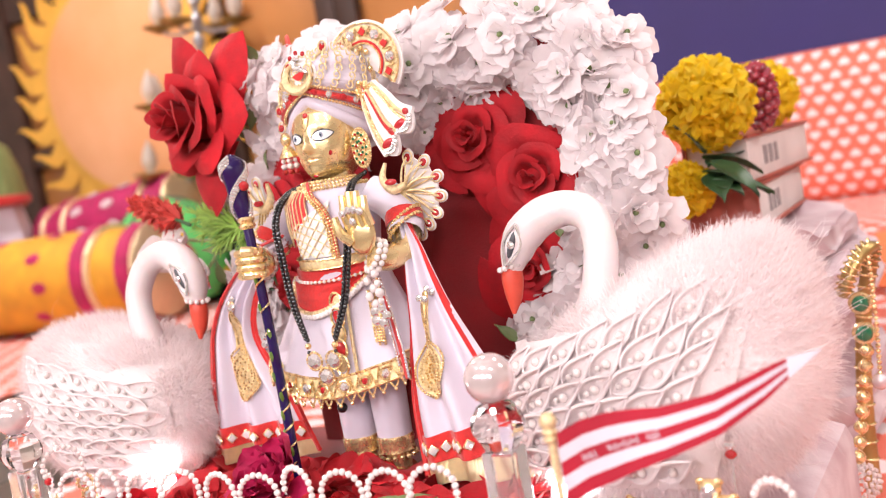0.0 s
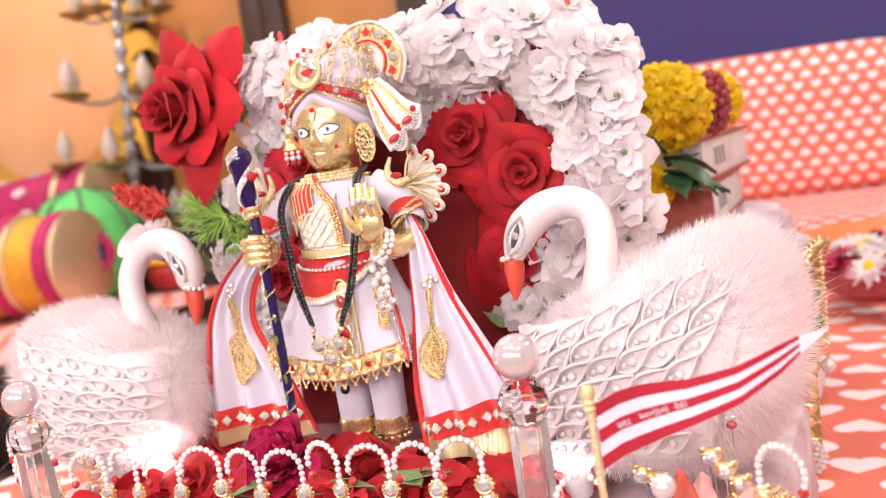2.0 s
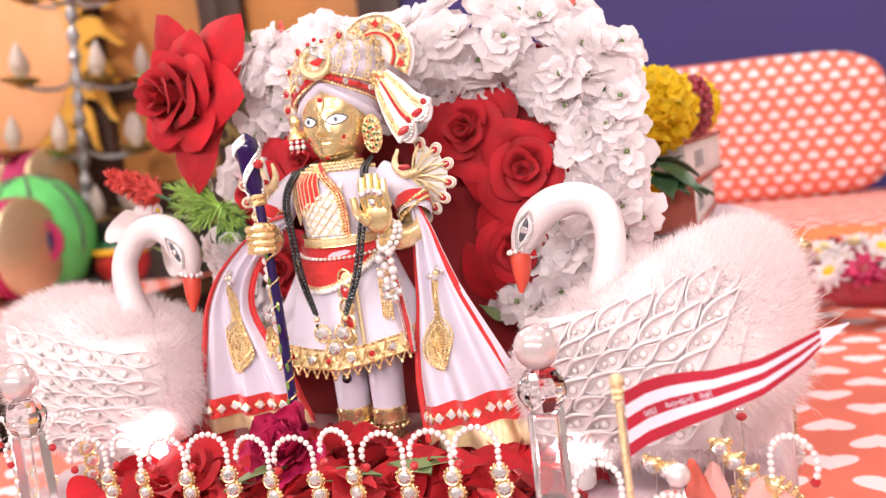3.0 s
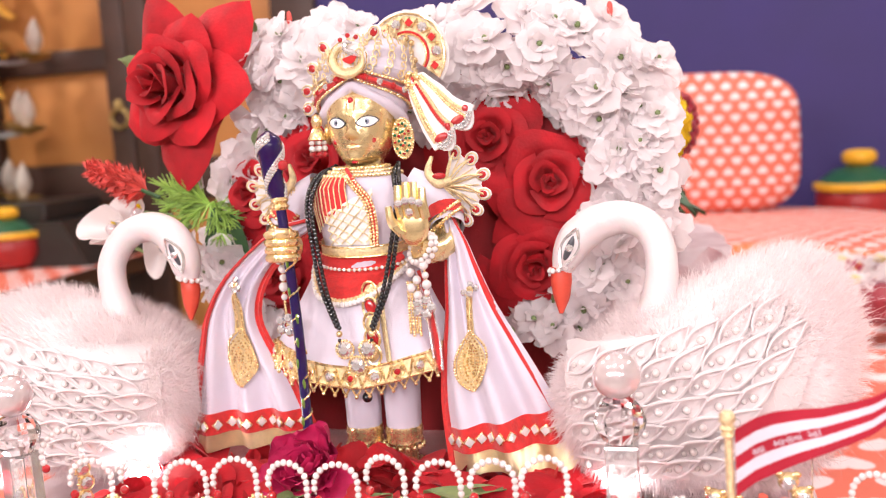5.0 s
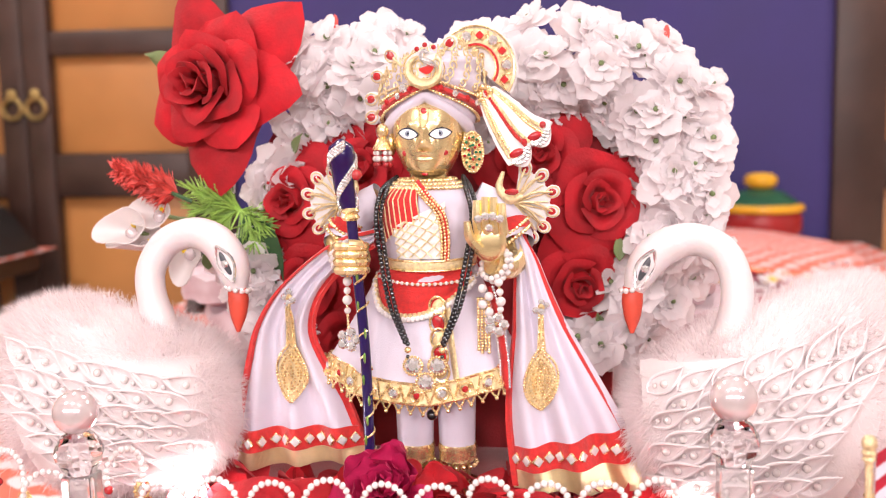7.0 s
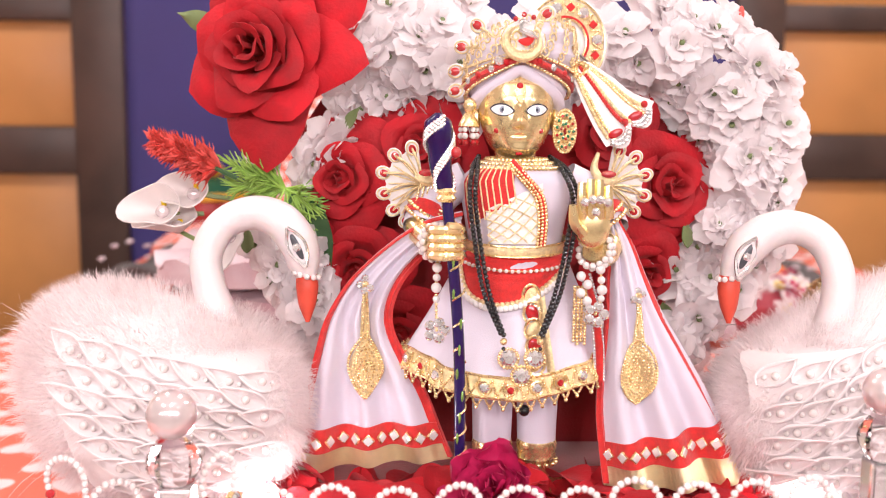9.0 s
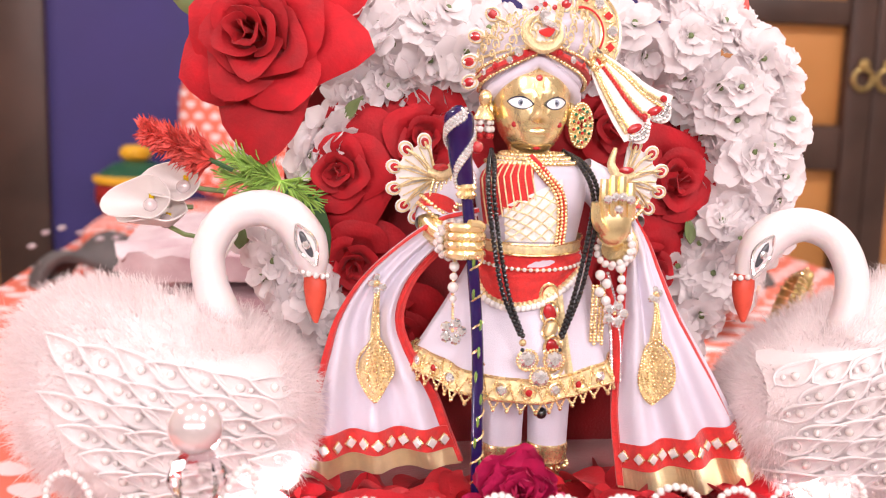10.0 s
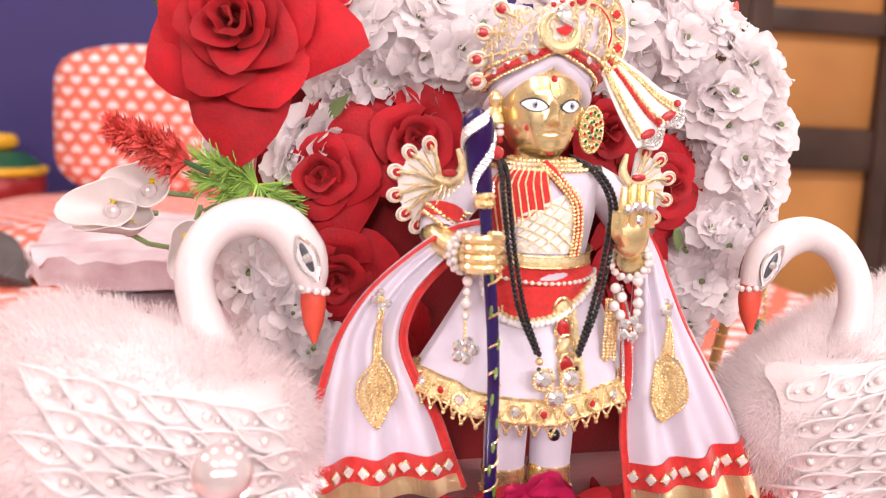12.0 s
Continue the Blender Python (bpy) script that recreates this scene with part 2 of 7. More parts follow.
# ---- mesh tools ----
def spline(pts, n):
    """n + 1 points along a smooth curve through pts."""
    p = [Vector(q) for q in pts]
    p = [p[0] * 2 - p[1]] + p + [p[-1] * 2 - p[-2]]
    out, segs = [], len(p) - 3
    for i in range(n + 1):
        s = i / n * segs
        k = min(int(s), segs - 1)
        t = s - k
        a, b, c, d = p[k:k + 4]
        out.append(0.5 * ((2 * b) + (c - a) * t + (2 * a - 5 * b + 4 * c - d) * t * t + (3 * b - a - 3 * c + d) * t ** 3))
    return out


def values(vals, n):
    return [float(np.interp(i / n * (len(vals) - 1), range(len(vals)), vals)) for i in range(n + 1)]


def steps(a, b, n):
    return [float(x) for x in np.linspace(a, b, n)]


def lerp_in(x, xs, ys):
    return float(np.interp(x, xs, ys))


class Build:
    def __init__(self):
        self.v, self.f, self.mi, self.cur, self.uv = [], [], [], 0, {}

    def add(self, verts, faces, m=None):
        o = len(self.v)
        self.v += [tuple(m @ Vector(p)) if m else tuple(p) for p in verts]
        self.f += [tuple(i + o for i in q) for q in faces]
        self.mi += [self.cur] * len(faces)
        return self

    def grid(self, fn, nu, nv, wrap=False, thick=0.0, m=None):
        P = np.array([[fn(i / nu, j / nv) for j in range(nv + 1)] for i in range(nu + (0 if wrap else 1))], float)
        a, b = P.shape[:2]
        ends = a if wrap else a - 1
        quad = [(i * b + j, ((i + 1) % a) * b + j, ((i + 1) % a) * b + j + 1, i * b + j + 1) for i in range(ends) for j in range(b - 1)]
        if not thick:
            return self.add(P.reshape(-1, 3), quad, m)
        du, dv = np.gradient(P, axis=0), np.gradient(P, axis=1)
        if wrap:
            du = np.roll(P, -1, 0) - np.roll(P, 1, 0)
        nrm = np.cross(du, dv)
        nrm /= np.linalg.norm(nrm, axis=2, keepdims=True) + 1e-12
        Q = P - nrm * thick
        n = a * b
        faces = quad + [tuple(n + k for k in reversed(q)) for q in quad]
        for i in range(ends):
            i2 = (i + 1) % a
            faces += [(i2 * b, i * b, n + i * b, n + i2 * b), (i * b + b - 1, i2 * b + b - 1, n + i2 * b + b - 1, n + i * b + b - 1)]
        if not wrap:
            for j in range(b - 1):
                faces += [(j, j + 1, n + j + 1, n + j), ((a - 1) * b + j + 1, (a - 1) * b + j, n + (a - 1) * b + j, n + (a - 1) * b + j + 1)]
        return self.add(np.concatenate([P.reshape(-1, 3), Q.reshape(-1, 3)]), faces, m)

    def tube(self, pts, radii, seg=10, cap=True, flat=1.0, up=None):
        pts = [Vector(p) for p in pts]
        if isinstance(radii, (int, float)):
            radii = [radii] * len(pts)
        ring, ref = [], Vector(up) if up else None
        for i, p in enumerate(pts):
            d = (pts[min(i + 1, len(pts) - 1)] - pts[max(i - 1, 0)]).normalized()
            if ref is None:
                ref = d.orthogonal()
            side = (ref - d * ref.dot(d)).normalized()
            if not up:
                ref = side
            oth = d.cross(side)
            for k in range(seg):
                w = 2 * math.pi * k / seg
                ring.append(p + radii[i] * (side * math.cos(w) * flat + oth * math.sin(w)))
        n = len(pts)
        faces = [(i * seg + k, i * seg + (k + 1) % seg, (i + 1) * seg + (k + 1) % seg, (i + 1) * seg + k) for i in range(n - 1) for k in range(seg)]
        if cap:
            faces += [tuple(reversed(range(seg))), tuple((n - 1) * seg + k for k in range(seg))]
        return self.add(ring, faces)

    def lathe(self, prof, seg=16, m=None):
        verts = [(r * math.cos(2 * math.pi * k / seg), r * math.sin(2 * math.pi * k / seg), z) for r, z in prof for k in range(seg)]
        n = len(prof)
        faces = [(i * seg + k, i * seg + (k + 1) % seg, (i + 1) * seg + (k + 1) % seg, (i + 1) * seg + k) for i in range(n - 1) for k in range(seg)]
        faces += [tuple(reversed(range(seg))), tuple((n - 1) * seg + k for k in range(seg))]
        return self.add(verts, faces, m)

    def ball(self, c, r, u=10, v=7, m=None):
        r = (r, r, r) if isinstance(r, (int, float)) else r
        M = (m or Matrix()) @ Matrix.Translation(c)
        verts = [(0, 0, r[2])] + [(r[0] * math.sin(math.pi * j / v) * math.cos(2 * math.pi * i / u), r[1] * math.sin(math.pi * j / v) * math.sin(2 * math.pi * i / u), r[2] * math.cos(math.pi * j / v))
                                  for j in range(1, v) for i in range(u)] + [(0, 0, -r[2])]
        faces = [(0, 1 + i, 1 + (i + 1) % u) for i in range(u)]
        for j in range(v - 2):
            faces += [(1 + j * u + i, 1 + (j + 1) * u + i, 1 + (j + 1) * u + (i + 1) % u, 1 + j * u + (i + 1) % u) for i in range(u)]
        e = 1 + (v - 1) * u
        faces += [(e, e - u + (i + 1) % u, e - u + i) for i in range(u)]
        return self.add(verts, faces, M)

    many = False

    def box(self, c, s, bevel=0.0, m=None, seg=2):
        bm = bmesh.new()
        bmesh.ops.create_cube(bm, size=1, matrix=Matrix.Diagonal((*s, 1)))
        if bevel:
            bmesh.ops.bevel(bm, geom=bm.edges[:], offset=bevel, segments=seg, profile=0.5, affect="EDGES")
        bm.verts.index_update()
        M = (m or Matrix()) @ Matrix.Translation(c)
        self.add([v.co for v in bm.verts], [[v.index for v in q.verts] for q in bm.faces], M)
        bm.free()
        return self

    def gem(self, c, r, m=None, depth=0.5):
        """A faceted stone that faces -y."""
        n = 8
        top = [(0.48 * r * math.cos(2 * math.pi * k / n), -r * depth, 0.48 * r * math.sin(2 * math.pi * k / n)) for k in range(n)]
        star = [(0.76 * r * math.cos(2 * math.pi * (k + .5) / n), -r * depth * 0.62, 0.76 * r * math.sin(2 * math.pi * (k + .5) / n)) for k in range(n)]
        mid = [(r * math.cos(2 * math.pi * k / n), 0, r * math.sin(2 * math.pi * k / n)) for k in range(n)]
        M = (m or Matrix()) @ Matrix.Translation(c)
        faces = [tuple(range(n))]
        for k in range(n):
            k2 = (k + 1) % n
            faces += [(k, n + k, k2), (n + k, 2 * n + k, 2 * n + k2), (k, 2 * n + k, n + k), (k2, n + k, 2 * n + k2)]
        faces += [tuple(reversed(range(2 * n, 3 * n)))]
        return self.add(top + star + mid, faces, M)

    def mesh(self, name, mats, smooth=True):
        me = bpy.data.meshes.new(name)
        me.from_pydata(self.v, [], self.f)
        for x in (mats if isinstance(mats, (list, tuple)) else [mats]):
            me.materials.append(x)
        me.polygons.foreach_set("material_index", self.mi)
        me.polygons.foreach_set("use_smooth", [smooth] * len(self.f))
        me.update()
        if smooth:
            me.set_sharp_from_angle(angle=radians(42))
        return me


def part(name, b, mats, parent, label="", smooth=True):
    ob = new(name, b.mesh(name, mats, smooth) if isinstance(b, Build) else b)
    ob.parent = parent
    if label:
        ob["label"] = label
    if isinstance(b, Build) and b.many:
        ob["kind"] = "stuff"
    return ob


def thing(name, label, category, group="", kind="", b=None, mats=None, at=None, smooth=True):
    ob = new(name, b.mesh(name, mats, smooth) if isinstance(b, Build) else b)
    if at is not None:
        ob.matrix_world = at if isinstance(at, Matrix) else Matrix.Translation(at)
    return tagged(ob, label, category, group, kind)


def facing(at, way, spin=0.0):
    """A pose whose local z looks along way."""
    return Matrix.Translation(at) @ Vector(way).to_track_quat("Z", "Y").to_matrix().to_4x4() @ Matrix.Rotation(radians(spin), 4, "Z")


def front(at, yaw=0.0, pitch=0.0, roll=0.0):
    """A pose whose local -y is the side shown; yaw turns it, roll spins it in its own face."""
    return Matrix.Translation(at) @ Euler((radians(pitch), 0, radians(yaw))).to_matrix().to_4x4() @ Matrix.Rotation(radians(roll), 4, "Y")


def printed(ob, scale, axis="xy"):
    """The cloth print's coordinates, from the object's own metres."""
    me = ob.data
    layer = me.uv_layers.new(name="print")
    i, j = "xyz".index(axis[0]), "xyz".index(axis[1])
    for lp in me.loops:
        co = me.vertices[lp.vertex_index].co
        layer.data[lp.index].uv = (co[i] / scale[0], co[j] / scale[1])
    return ob

# ---- the hall ----
TABLE_Z = -0.10
FLOOR_Z = -0.85


def slab(name, c, s, m, label, cat):
    return thing(name, label, cat, kind="structure", b=Build().box((0, 0, 0), s), mats=m, at=c, smooth=False)


slab("floor", (0, -0.6, FLOOR_Z - 0.05), (7.4, 6.2, 0.1), FLOOR_TILE, "beige stone floor of the hall", "floor")
slab("wall_north", (0, 2.42, 0.55), (7.4, 0.16, 2.8), ROOM_WALL, "cream plaster wall behind the cupboards", "wall")
slab("wall_south", (0, -3.65, 0.55), (7.4, 0.1, 2.8), ROOM_WALL, "plain cream plaster wall", "wall")
slab("wall_west", (-3.65, -0.6, 0.55), (0.1, 6.0, 2.8), ROOM_WALL, "plain cream plaster wall", "wall")
slab("wall_east", (3.65, -0.6, 0.55), (0.1, 6.0, 2.8), ROOM_WALL, "plain cream plaster wall", "wall")
slab("ceiling", (0, -0.6, 2.02), (7.4, 6.2, 0.1), CEILING_WHITE, "plain white plaster ceiling", "ceiling")
slab("backdrop", (0, 2.315, 0.5), (1.732, 0.05, 2.7), BLUE_WALL, "indigo painted wall panel between the cupboards", "wall panel")

# housings and glowing discs for the added ceiling lamps, all out of view
lamp_disc = Build().lathe([(0.125, 0.0), (0.13, -0.02), (0.12, -0.028), (0.112, -0.02)], 24)
glow_disc = Build().lathe([(0.110, -0.012), (0.110, -0.016)], 24)
first_light = None
for lx, ly in LIGHT_SPOTS:
    if first_light is None:
        first_light = thing("added_ceiling_light", "added round white ceiling light, out of view, switched on", "ceiling light", "lights on the ceiling", at=(lx, ly, 1.97))
        part("housing", lamp_disc, LAMP_BODY, first_light)
        part("diffuser", glow_disc, CEILING_GLOW, first_light)
    else:
        copy_thing(first_light, Matrix.Translation((lx, ly, 1.97)))


first_stage = None
for lx in STAGE_SPOTS:
    if first_stage is None:
        first_stage = thing("stage_light", "round stage light on a black stand, switched on", "stage light", "row of stage lights", at=pose(lx, -2.36, 0.98))
        back = Matrix.Rotation(radians(90 - 21), 4, "X")
        part("housing", Build().lathe([(0.05, 0.10), (0.17, 0.06), (0.19, 0.0), (0.185, -0.03), (0.178, -0.03), (0.176, 0.0)], 24, Matrix.Rotation(radians(-90 - 21), 4, "X") @ Matrix.Rotation(math.pi, 4, "X")), BLACK_CASE, first_stage)
        part("pole", Build().tube([(0, -0.09, -1.82), (0, -0.09, 0.0)], 0.014, 10), BLACK_CASE, first_stage)
        for w in (0, 120, 240):
            part("foot", Build().tube([(0, -0.09, -1.55), (0.3 * math.cos(radians(w)), -0.09 + 0.3 * math.sin(radians(w)), -1.82)], 0.009, 8), BLACK_CASE, first_stage)
    else:
        copy_thing(first_stage, pose(lx, -2.36, 0.98))


def cupboard(side):
    """A wall of cupboard doors: dark stiles and rails round orange panels."""
    cup = thing("wall_cupboard", "dark brown framed cupboard doors with orange panels and ring pulls", "cupboard", "cupboards along the wall", at=(0, 2.335, 0))
    z0, z1 = FLOOR_Z + 0.002, 1.72
    part("back_board", Build().box((side * 2.11, -0.004, (z0 + z1) / 2), (2.48, 0.01, z1 - z0)), DARK_WOOD, cup)
    stiles = [(0.868, 1.01), (1.43, 1.508), (1.512, 1.59), (2.01, 2.078), (2.082, 2.15), (2.57, 2.648), (2.652, 2.73), (3.15, 3.35)]
    for a, b in stiles:
        part("stile", Build().box((side * (a + b) / 2, -0.04, (z0 + z1) / 2), (b - a, 0.06, z1 - z0), 0.004), DARK_WOOD, cup)
    for a, b in ((1.01, 1.43), (1.59, 2.01), (2.15, 2.57), (2.73, 3.15)):
        for c, d in ((-0.84, -0.62), (0.045, 0.178), (0.475, 0.548), (1.08, 1.20), (1.6, 1.715)):
            part("rail", Build().box((side * (a + b) / 2, -0.036, (c + d) / 2), (b - a - 0.002, 0.05, d - c), 0.004), DARK_WOOD, cup)
        for c, d in ((-0.62, 0.045), (0.178, 0.475), (0.548, 1.08), (1.20, 1.6)):
            part("panel", Build().box((side * (a + b) / 2, -0.022, (c + d) / 2), (b - a - 0.003, 0.02, d - c - 0.003), 0.003), ORANGE_WOOD, cup)
    for x in (1.473, 1.549):
        ring = Build().tube([(0.030 * math.cos(w), 0, 0.030 * math.sin(w)) for w in np.linspace(0, 2 * math.pi, 25)], 0.0068, 8, False)
        ring.lathe([(0.001, 0), (0.017, 0.002), (0.015, 0.012), (0.001, 0.018)], 12, Matrix.Translation((0, 0.004, 0.042)) @ Matrix.Rotation(radians(90), 4, "X"))
        ring.tube([(0, -0.012, 0.048), (0, -0.010, 0.026)], 0.008, 8)
        h = part("ring_handle", ring, OLD_BRASS, cup, "aged brass ring pull")
        h.location = (side * x, -0.078, 0.318)
    return cup


cupboard(-1)
cupboard(1)

# the long table under one cloth
def cloth_table(x0, x1, label, cloth_label):
    """A wooden table from x0 to x1 with a printed cloth lying on it."""
    mid, half = (x0 + x1) / 2, (x1 - x0) / 2
    table = thing("table", label, "table", "display tables", at=(mid, 0.93, TABLE_Z - 0.008))
    part("tabletop", Build().box((0, 0, -0.03), (2 * half, 2.56, 0.06), 0.012), DARK_WOOD, table)
    for sx in (-half + 0.12, half - 0.12):
        for sy in (-1.15, 1.15):
            part("leg", Build().box((sx, sy, -0.4), (0.07, 0.07, 0.678), 0.006), DARK_WOOD, table)

    def fn(u, v):
        x, y = (half + 0.04) * (2 * u - 1), -1.32 + 2.62 * v
        z = 0.0015 * math.sin(9 * x + 3 * y) * math.sin(7 * y) + 0.0015
        if v < 0.02:
            z = -0.35
        return (x, y, z)
    cloth = thing("tablecloth", cloth_label, "tablecloth", "cloths on the tables", b=Build().grid(fn, 60, 60, thick=-0.002), mats=HEARTS, at=(mid, 0.93, TABLE_Z - 0.005))
    printed(cloth, (0.084, 0.052))


cloth_table(-0.63, 0.90, "wooden display table under a coral cloth", "coral cloth printed with white hearts under the shrine")
cloth_table(-2.775, -1.46, "wooden side table carrying drums and a black case", "coral heart-print cloth under the drums and case")


def cushion_shape(sx, sy, sz, power=4.0, nu=40, nv=24, puff=0.0):
    def fn(u, v):
        a, b = 2 * math.pi * u, math.pi * (v - 0.5)
        c, s = math.cos(a), math.sin(a)
        e = 2 / power
        sg = lambda q, p: math.copysign(abs(q) ** p, q)
        x = sx * sg(math.cos(b), e) * sg(c, e)
        z = sz * sg(math.cos(b), e) * sg(s, e)
        y = sy * sg(math.sin(b), 0.8)
        w = 0.004 * noise.noise(Vector((x * 9, y * 9, z * 9)))
        return (x, y + w, z + w)
    return Build().grid(fn, nu, nv, wrap=True)


bol = thing("back_pillow", "upright square pillow in coral heart-print cover, leaning behind the shrine", "pillow",
            b=cushion_shape(0.448, 0.10, 0.165, 5.0), mats=HEARTS, at=(0.008, 1.72, 0.150))
printed(bol, (0.036, 0.0232), "xz")
seat = thing("seat_cushion", "flat coral heart-print seat cushion under the pillow", "cushion", b=cushion_shape(0.66, 0.42, 0.052, 3.2, 48, 30), mats=HEARTS, at=pose(0.06, 1.55, TABLE_Z + 0.047))
printed(seat, (0.046, 0.030))
sheet = Build().grid(lambda u, v: (-0.17 + 0.42 * u, -0.02 - 0.1 * v, 0.012 + 0.014 * math.sin(u * 5 + v * 3) - 0.065 * v ** 2), 24, 10, thick=0.004)
thing("folded_cloth", "plain orange folded cloth lying over the seat cushion", "cloth", b=sheet, mats=ORANGE_CLOTH, at=(0.36, 1.20, -0.035))
for gx, gz, tilt, rot in ((0.66, -0.085, 0, 15), (-0.51, -0.068, -13, 4)):
    g = Build().grid(lambda u, v: (0.2 * (u - 0.5), 0.12 * (v - 0.5), 0.05 + 0.02 * math.sin(u * 6 + v * 4) - 0.12 * (v - 0.5) ** 2 - 0.25 * (u - .5) ** 2), 20, 12, thick=0.012)
    for k in range(7):
        g.cur = 1
        g.ball((0.17 * (k / 6 - 0.5), 0.0, 0.055 + 0.02 * math.sin(k) - 0.25 * 0.17 ** 2 * (k / 6 - .5) ** 2), (0.008, 0.008, 0.004), 8, 5)
    thing("printed_scarf", "dark grey scarf with pale dots lying on the cushion", "scarf", b=g, mats=[GREY_CLOTH, PINK_CLOTH], at=pose(gx - 0.02, 1.22, gz, 0, tilt, rot))


def lidded_pot(x, y, s=1.0):
    p = thing("lidded_pot", "painted pot in maroon, green and yellow with a knobbed lid", "pot", "painted pots on the table", at=Matrix.Translation((x, y, TABLE_Z + 0.002)) @ Matrix.Scale(s, 4))
    part("body", Build().lathe([(0.05, 0), (0.085, 0.01), (0.108, 0.05), (0.108, 0.085), (0.1, 0.1)], 28), POT_RED, p)
    part("rim", Build().lathe([(0.1, 0.098), (0.112, 0.101), (0.115, 0.109), (0.112, 0.117), (0.1, 0.12)], 28), POT_YELLOW, p, "yellow rim")
    part("lid", Build().lathe([(0.1, 0.118), (0.09, 0.13), (0.06, 0.15), (0.03, 0.158), (0.02, 0.16)], 28), POT_GREEN, p, "dark green lid")
    part("knob", Build().lathe([(0.018, 0.158), (0.036, 0.164), (0.044, 0.176), (0.042, 0.19), (0.03, 0.199), (0.005, 0.201)], 20), POT_YELLOW, p, "yellow knob")


lidded_pot(0.637, 2.1)
lidded_pot(-0.600, 2.08, 0.95)
lidded_pot(-1.70, 1.86, 0.88)


def sun():
    s = thing("sun_cutout", "large orange sun cut-out with wavy yellow rays, fixed to the cupboards", "wall decoration", at=(-2.50, 2.225, 0.715))
    part("disc", Build().lathe([(0.395, 0.012), (0.405, 0.008), (0.405, -0.004), (0.39, -0.008)], 72, Matrix.Rotation(radians(90), 4, "X")), SUN_FACE, s)
    part("ring", Build().lathe([(0.44, 0.004), (0.45, 0), (0.45, -0.01), (0.43, -0.012)], 72, Matrix.Rotation(radians(90), 4, "X")), SUN_RAY, s, "yellow ring")
    n = 30
    for k in range(n):
        w0 = 2 * math.pi * k / n
        long_ = 0.21 if k % 2 == 0 else 0.185

        def fn(u, v, w0=w0, long_=long_):
            r = 0.435 + long_ * u
            w = w0 + 0.065 * math.sin(u * 5.2) * (0.4 + u) + (v - 0.5) * 0.2 * (1 - u ** 1.4) * 0.44 / r * 1.05
            return (r * math.cos(w), 0.0, r * math.sin(w))
        part("ray", Build().grid(fn, 10, 2, thick=0.012), SUN_RAY, s)


sun()


def candelabra():
    c = thing("candelabra", "tall grey and brass candelabra with tiers of candle bulbs", "candelabra", at=pose(-1.945, 2.0, 0.085, 0, 5.5, 0))
    st = Build().lathe([(0.07, 0), (0.08, 0.01), (0.03, 0.03), (0.012, 0.05)] + [(0.016 + 0.007 * math.sin(k * 1.9), 0.05 + k * 0.02) for k in range(42)] + [(0.01, 0.9)], 14)
    part("stem", st, GREY_METAL, c, "grey beaded stem")
    for tz, tr, n, ph in ((0.015, 0.165, 6, 20), (0.235, 0.205, 5, 5), (0.455, 0.205, 5, 40), (0.715, 0.14, 4, 15)):
        for k in range(n):
            w = radians(ph + 360 * k / n)
            d = Vector((math.cos(w), math.sin(w), 0))
            arm = part("arm", Build().tube(spline([(0, 0, tz + 0.0), d * tr * 0.4 + Vector((0, 0, tz - 0.025)), d * tr * 0.8 + Vector((0, 0, tz - 0.02)), d * tr + Vector((0, 0, tz))], 10), 0.006, 6), GREY_METAL, c)
            part("cup", Build().lathe([(0.006, -0.018), (0.02, -0.012), (0.05, 0), (0.056, 0.009), (0.05, 0.012), (0.014, 0.006)], 16, Matrix.Translation(d * tr + Vector((0, 0, tz)))), OLD_BRASS, arm, "brass drip cup")
            part("bulb", Build().lathe([(0.012, 0.006), (0.014, 0.02), (0.024, 0.035), (0.026, 0.055), (0.018, 0.085), (0.006, 0.108), (0.001, 0.118)], 12, Matrix.Translation(d * tr + Vector((0, 0, tz)))), CANDLE, arm, "frosted flame bulb")


case = thing("instrument_case", "black case with sloping sides, carrying the candelabra", "case", at=(-1.88, 2.0, TABLE_Z + 0.001))


def frustum(z0, z1, g):
    return Build().add([(-0.40 + g * 0, -0.16, z0), (0.44, -0.16, z0), (0.44, 0.16, z0), (-0.40, 0.16, z0), (-0.40 + g, -0.16 + g * 0.3, z1), (0.44 - 2 * g, -0.16 + g * 0.3, z1), (0.44 - 2 * g, 0.16 - g * 0.3, z1), (-0.40 + g, 0.16 - g * 0.3, z1)],
                       [(0, 1, 5, 4), (1, 2, 6, 5), (2, 3, 7, 6), (3, 0, 4, 7), (4, 5, 6, 7), (3, 2, 1, 0)])


part("body", frustum(0.0, 0.13, 0.045), BLACK_CASE, case, "", False)
part("lid", Build().box((-0.025, 0, 0.157), (0.66, 0.285, 0.052), 0.006), BLACK_CASE, case, "", False)
for x in (-0.2, 0.15):
    part("latch", Build().box((x, -0.148, 0.135), (0.05, 0.012, 0.03), 0.003), GREY_METAL, case, "grey metal latch", False)
candelabra()


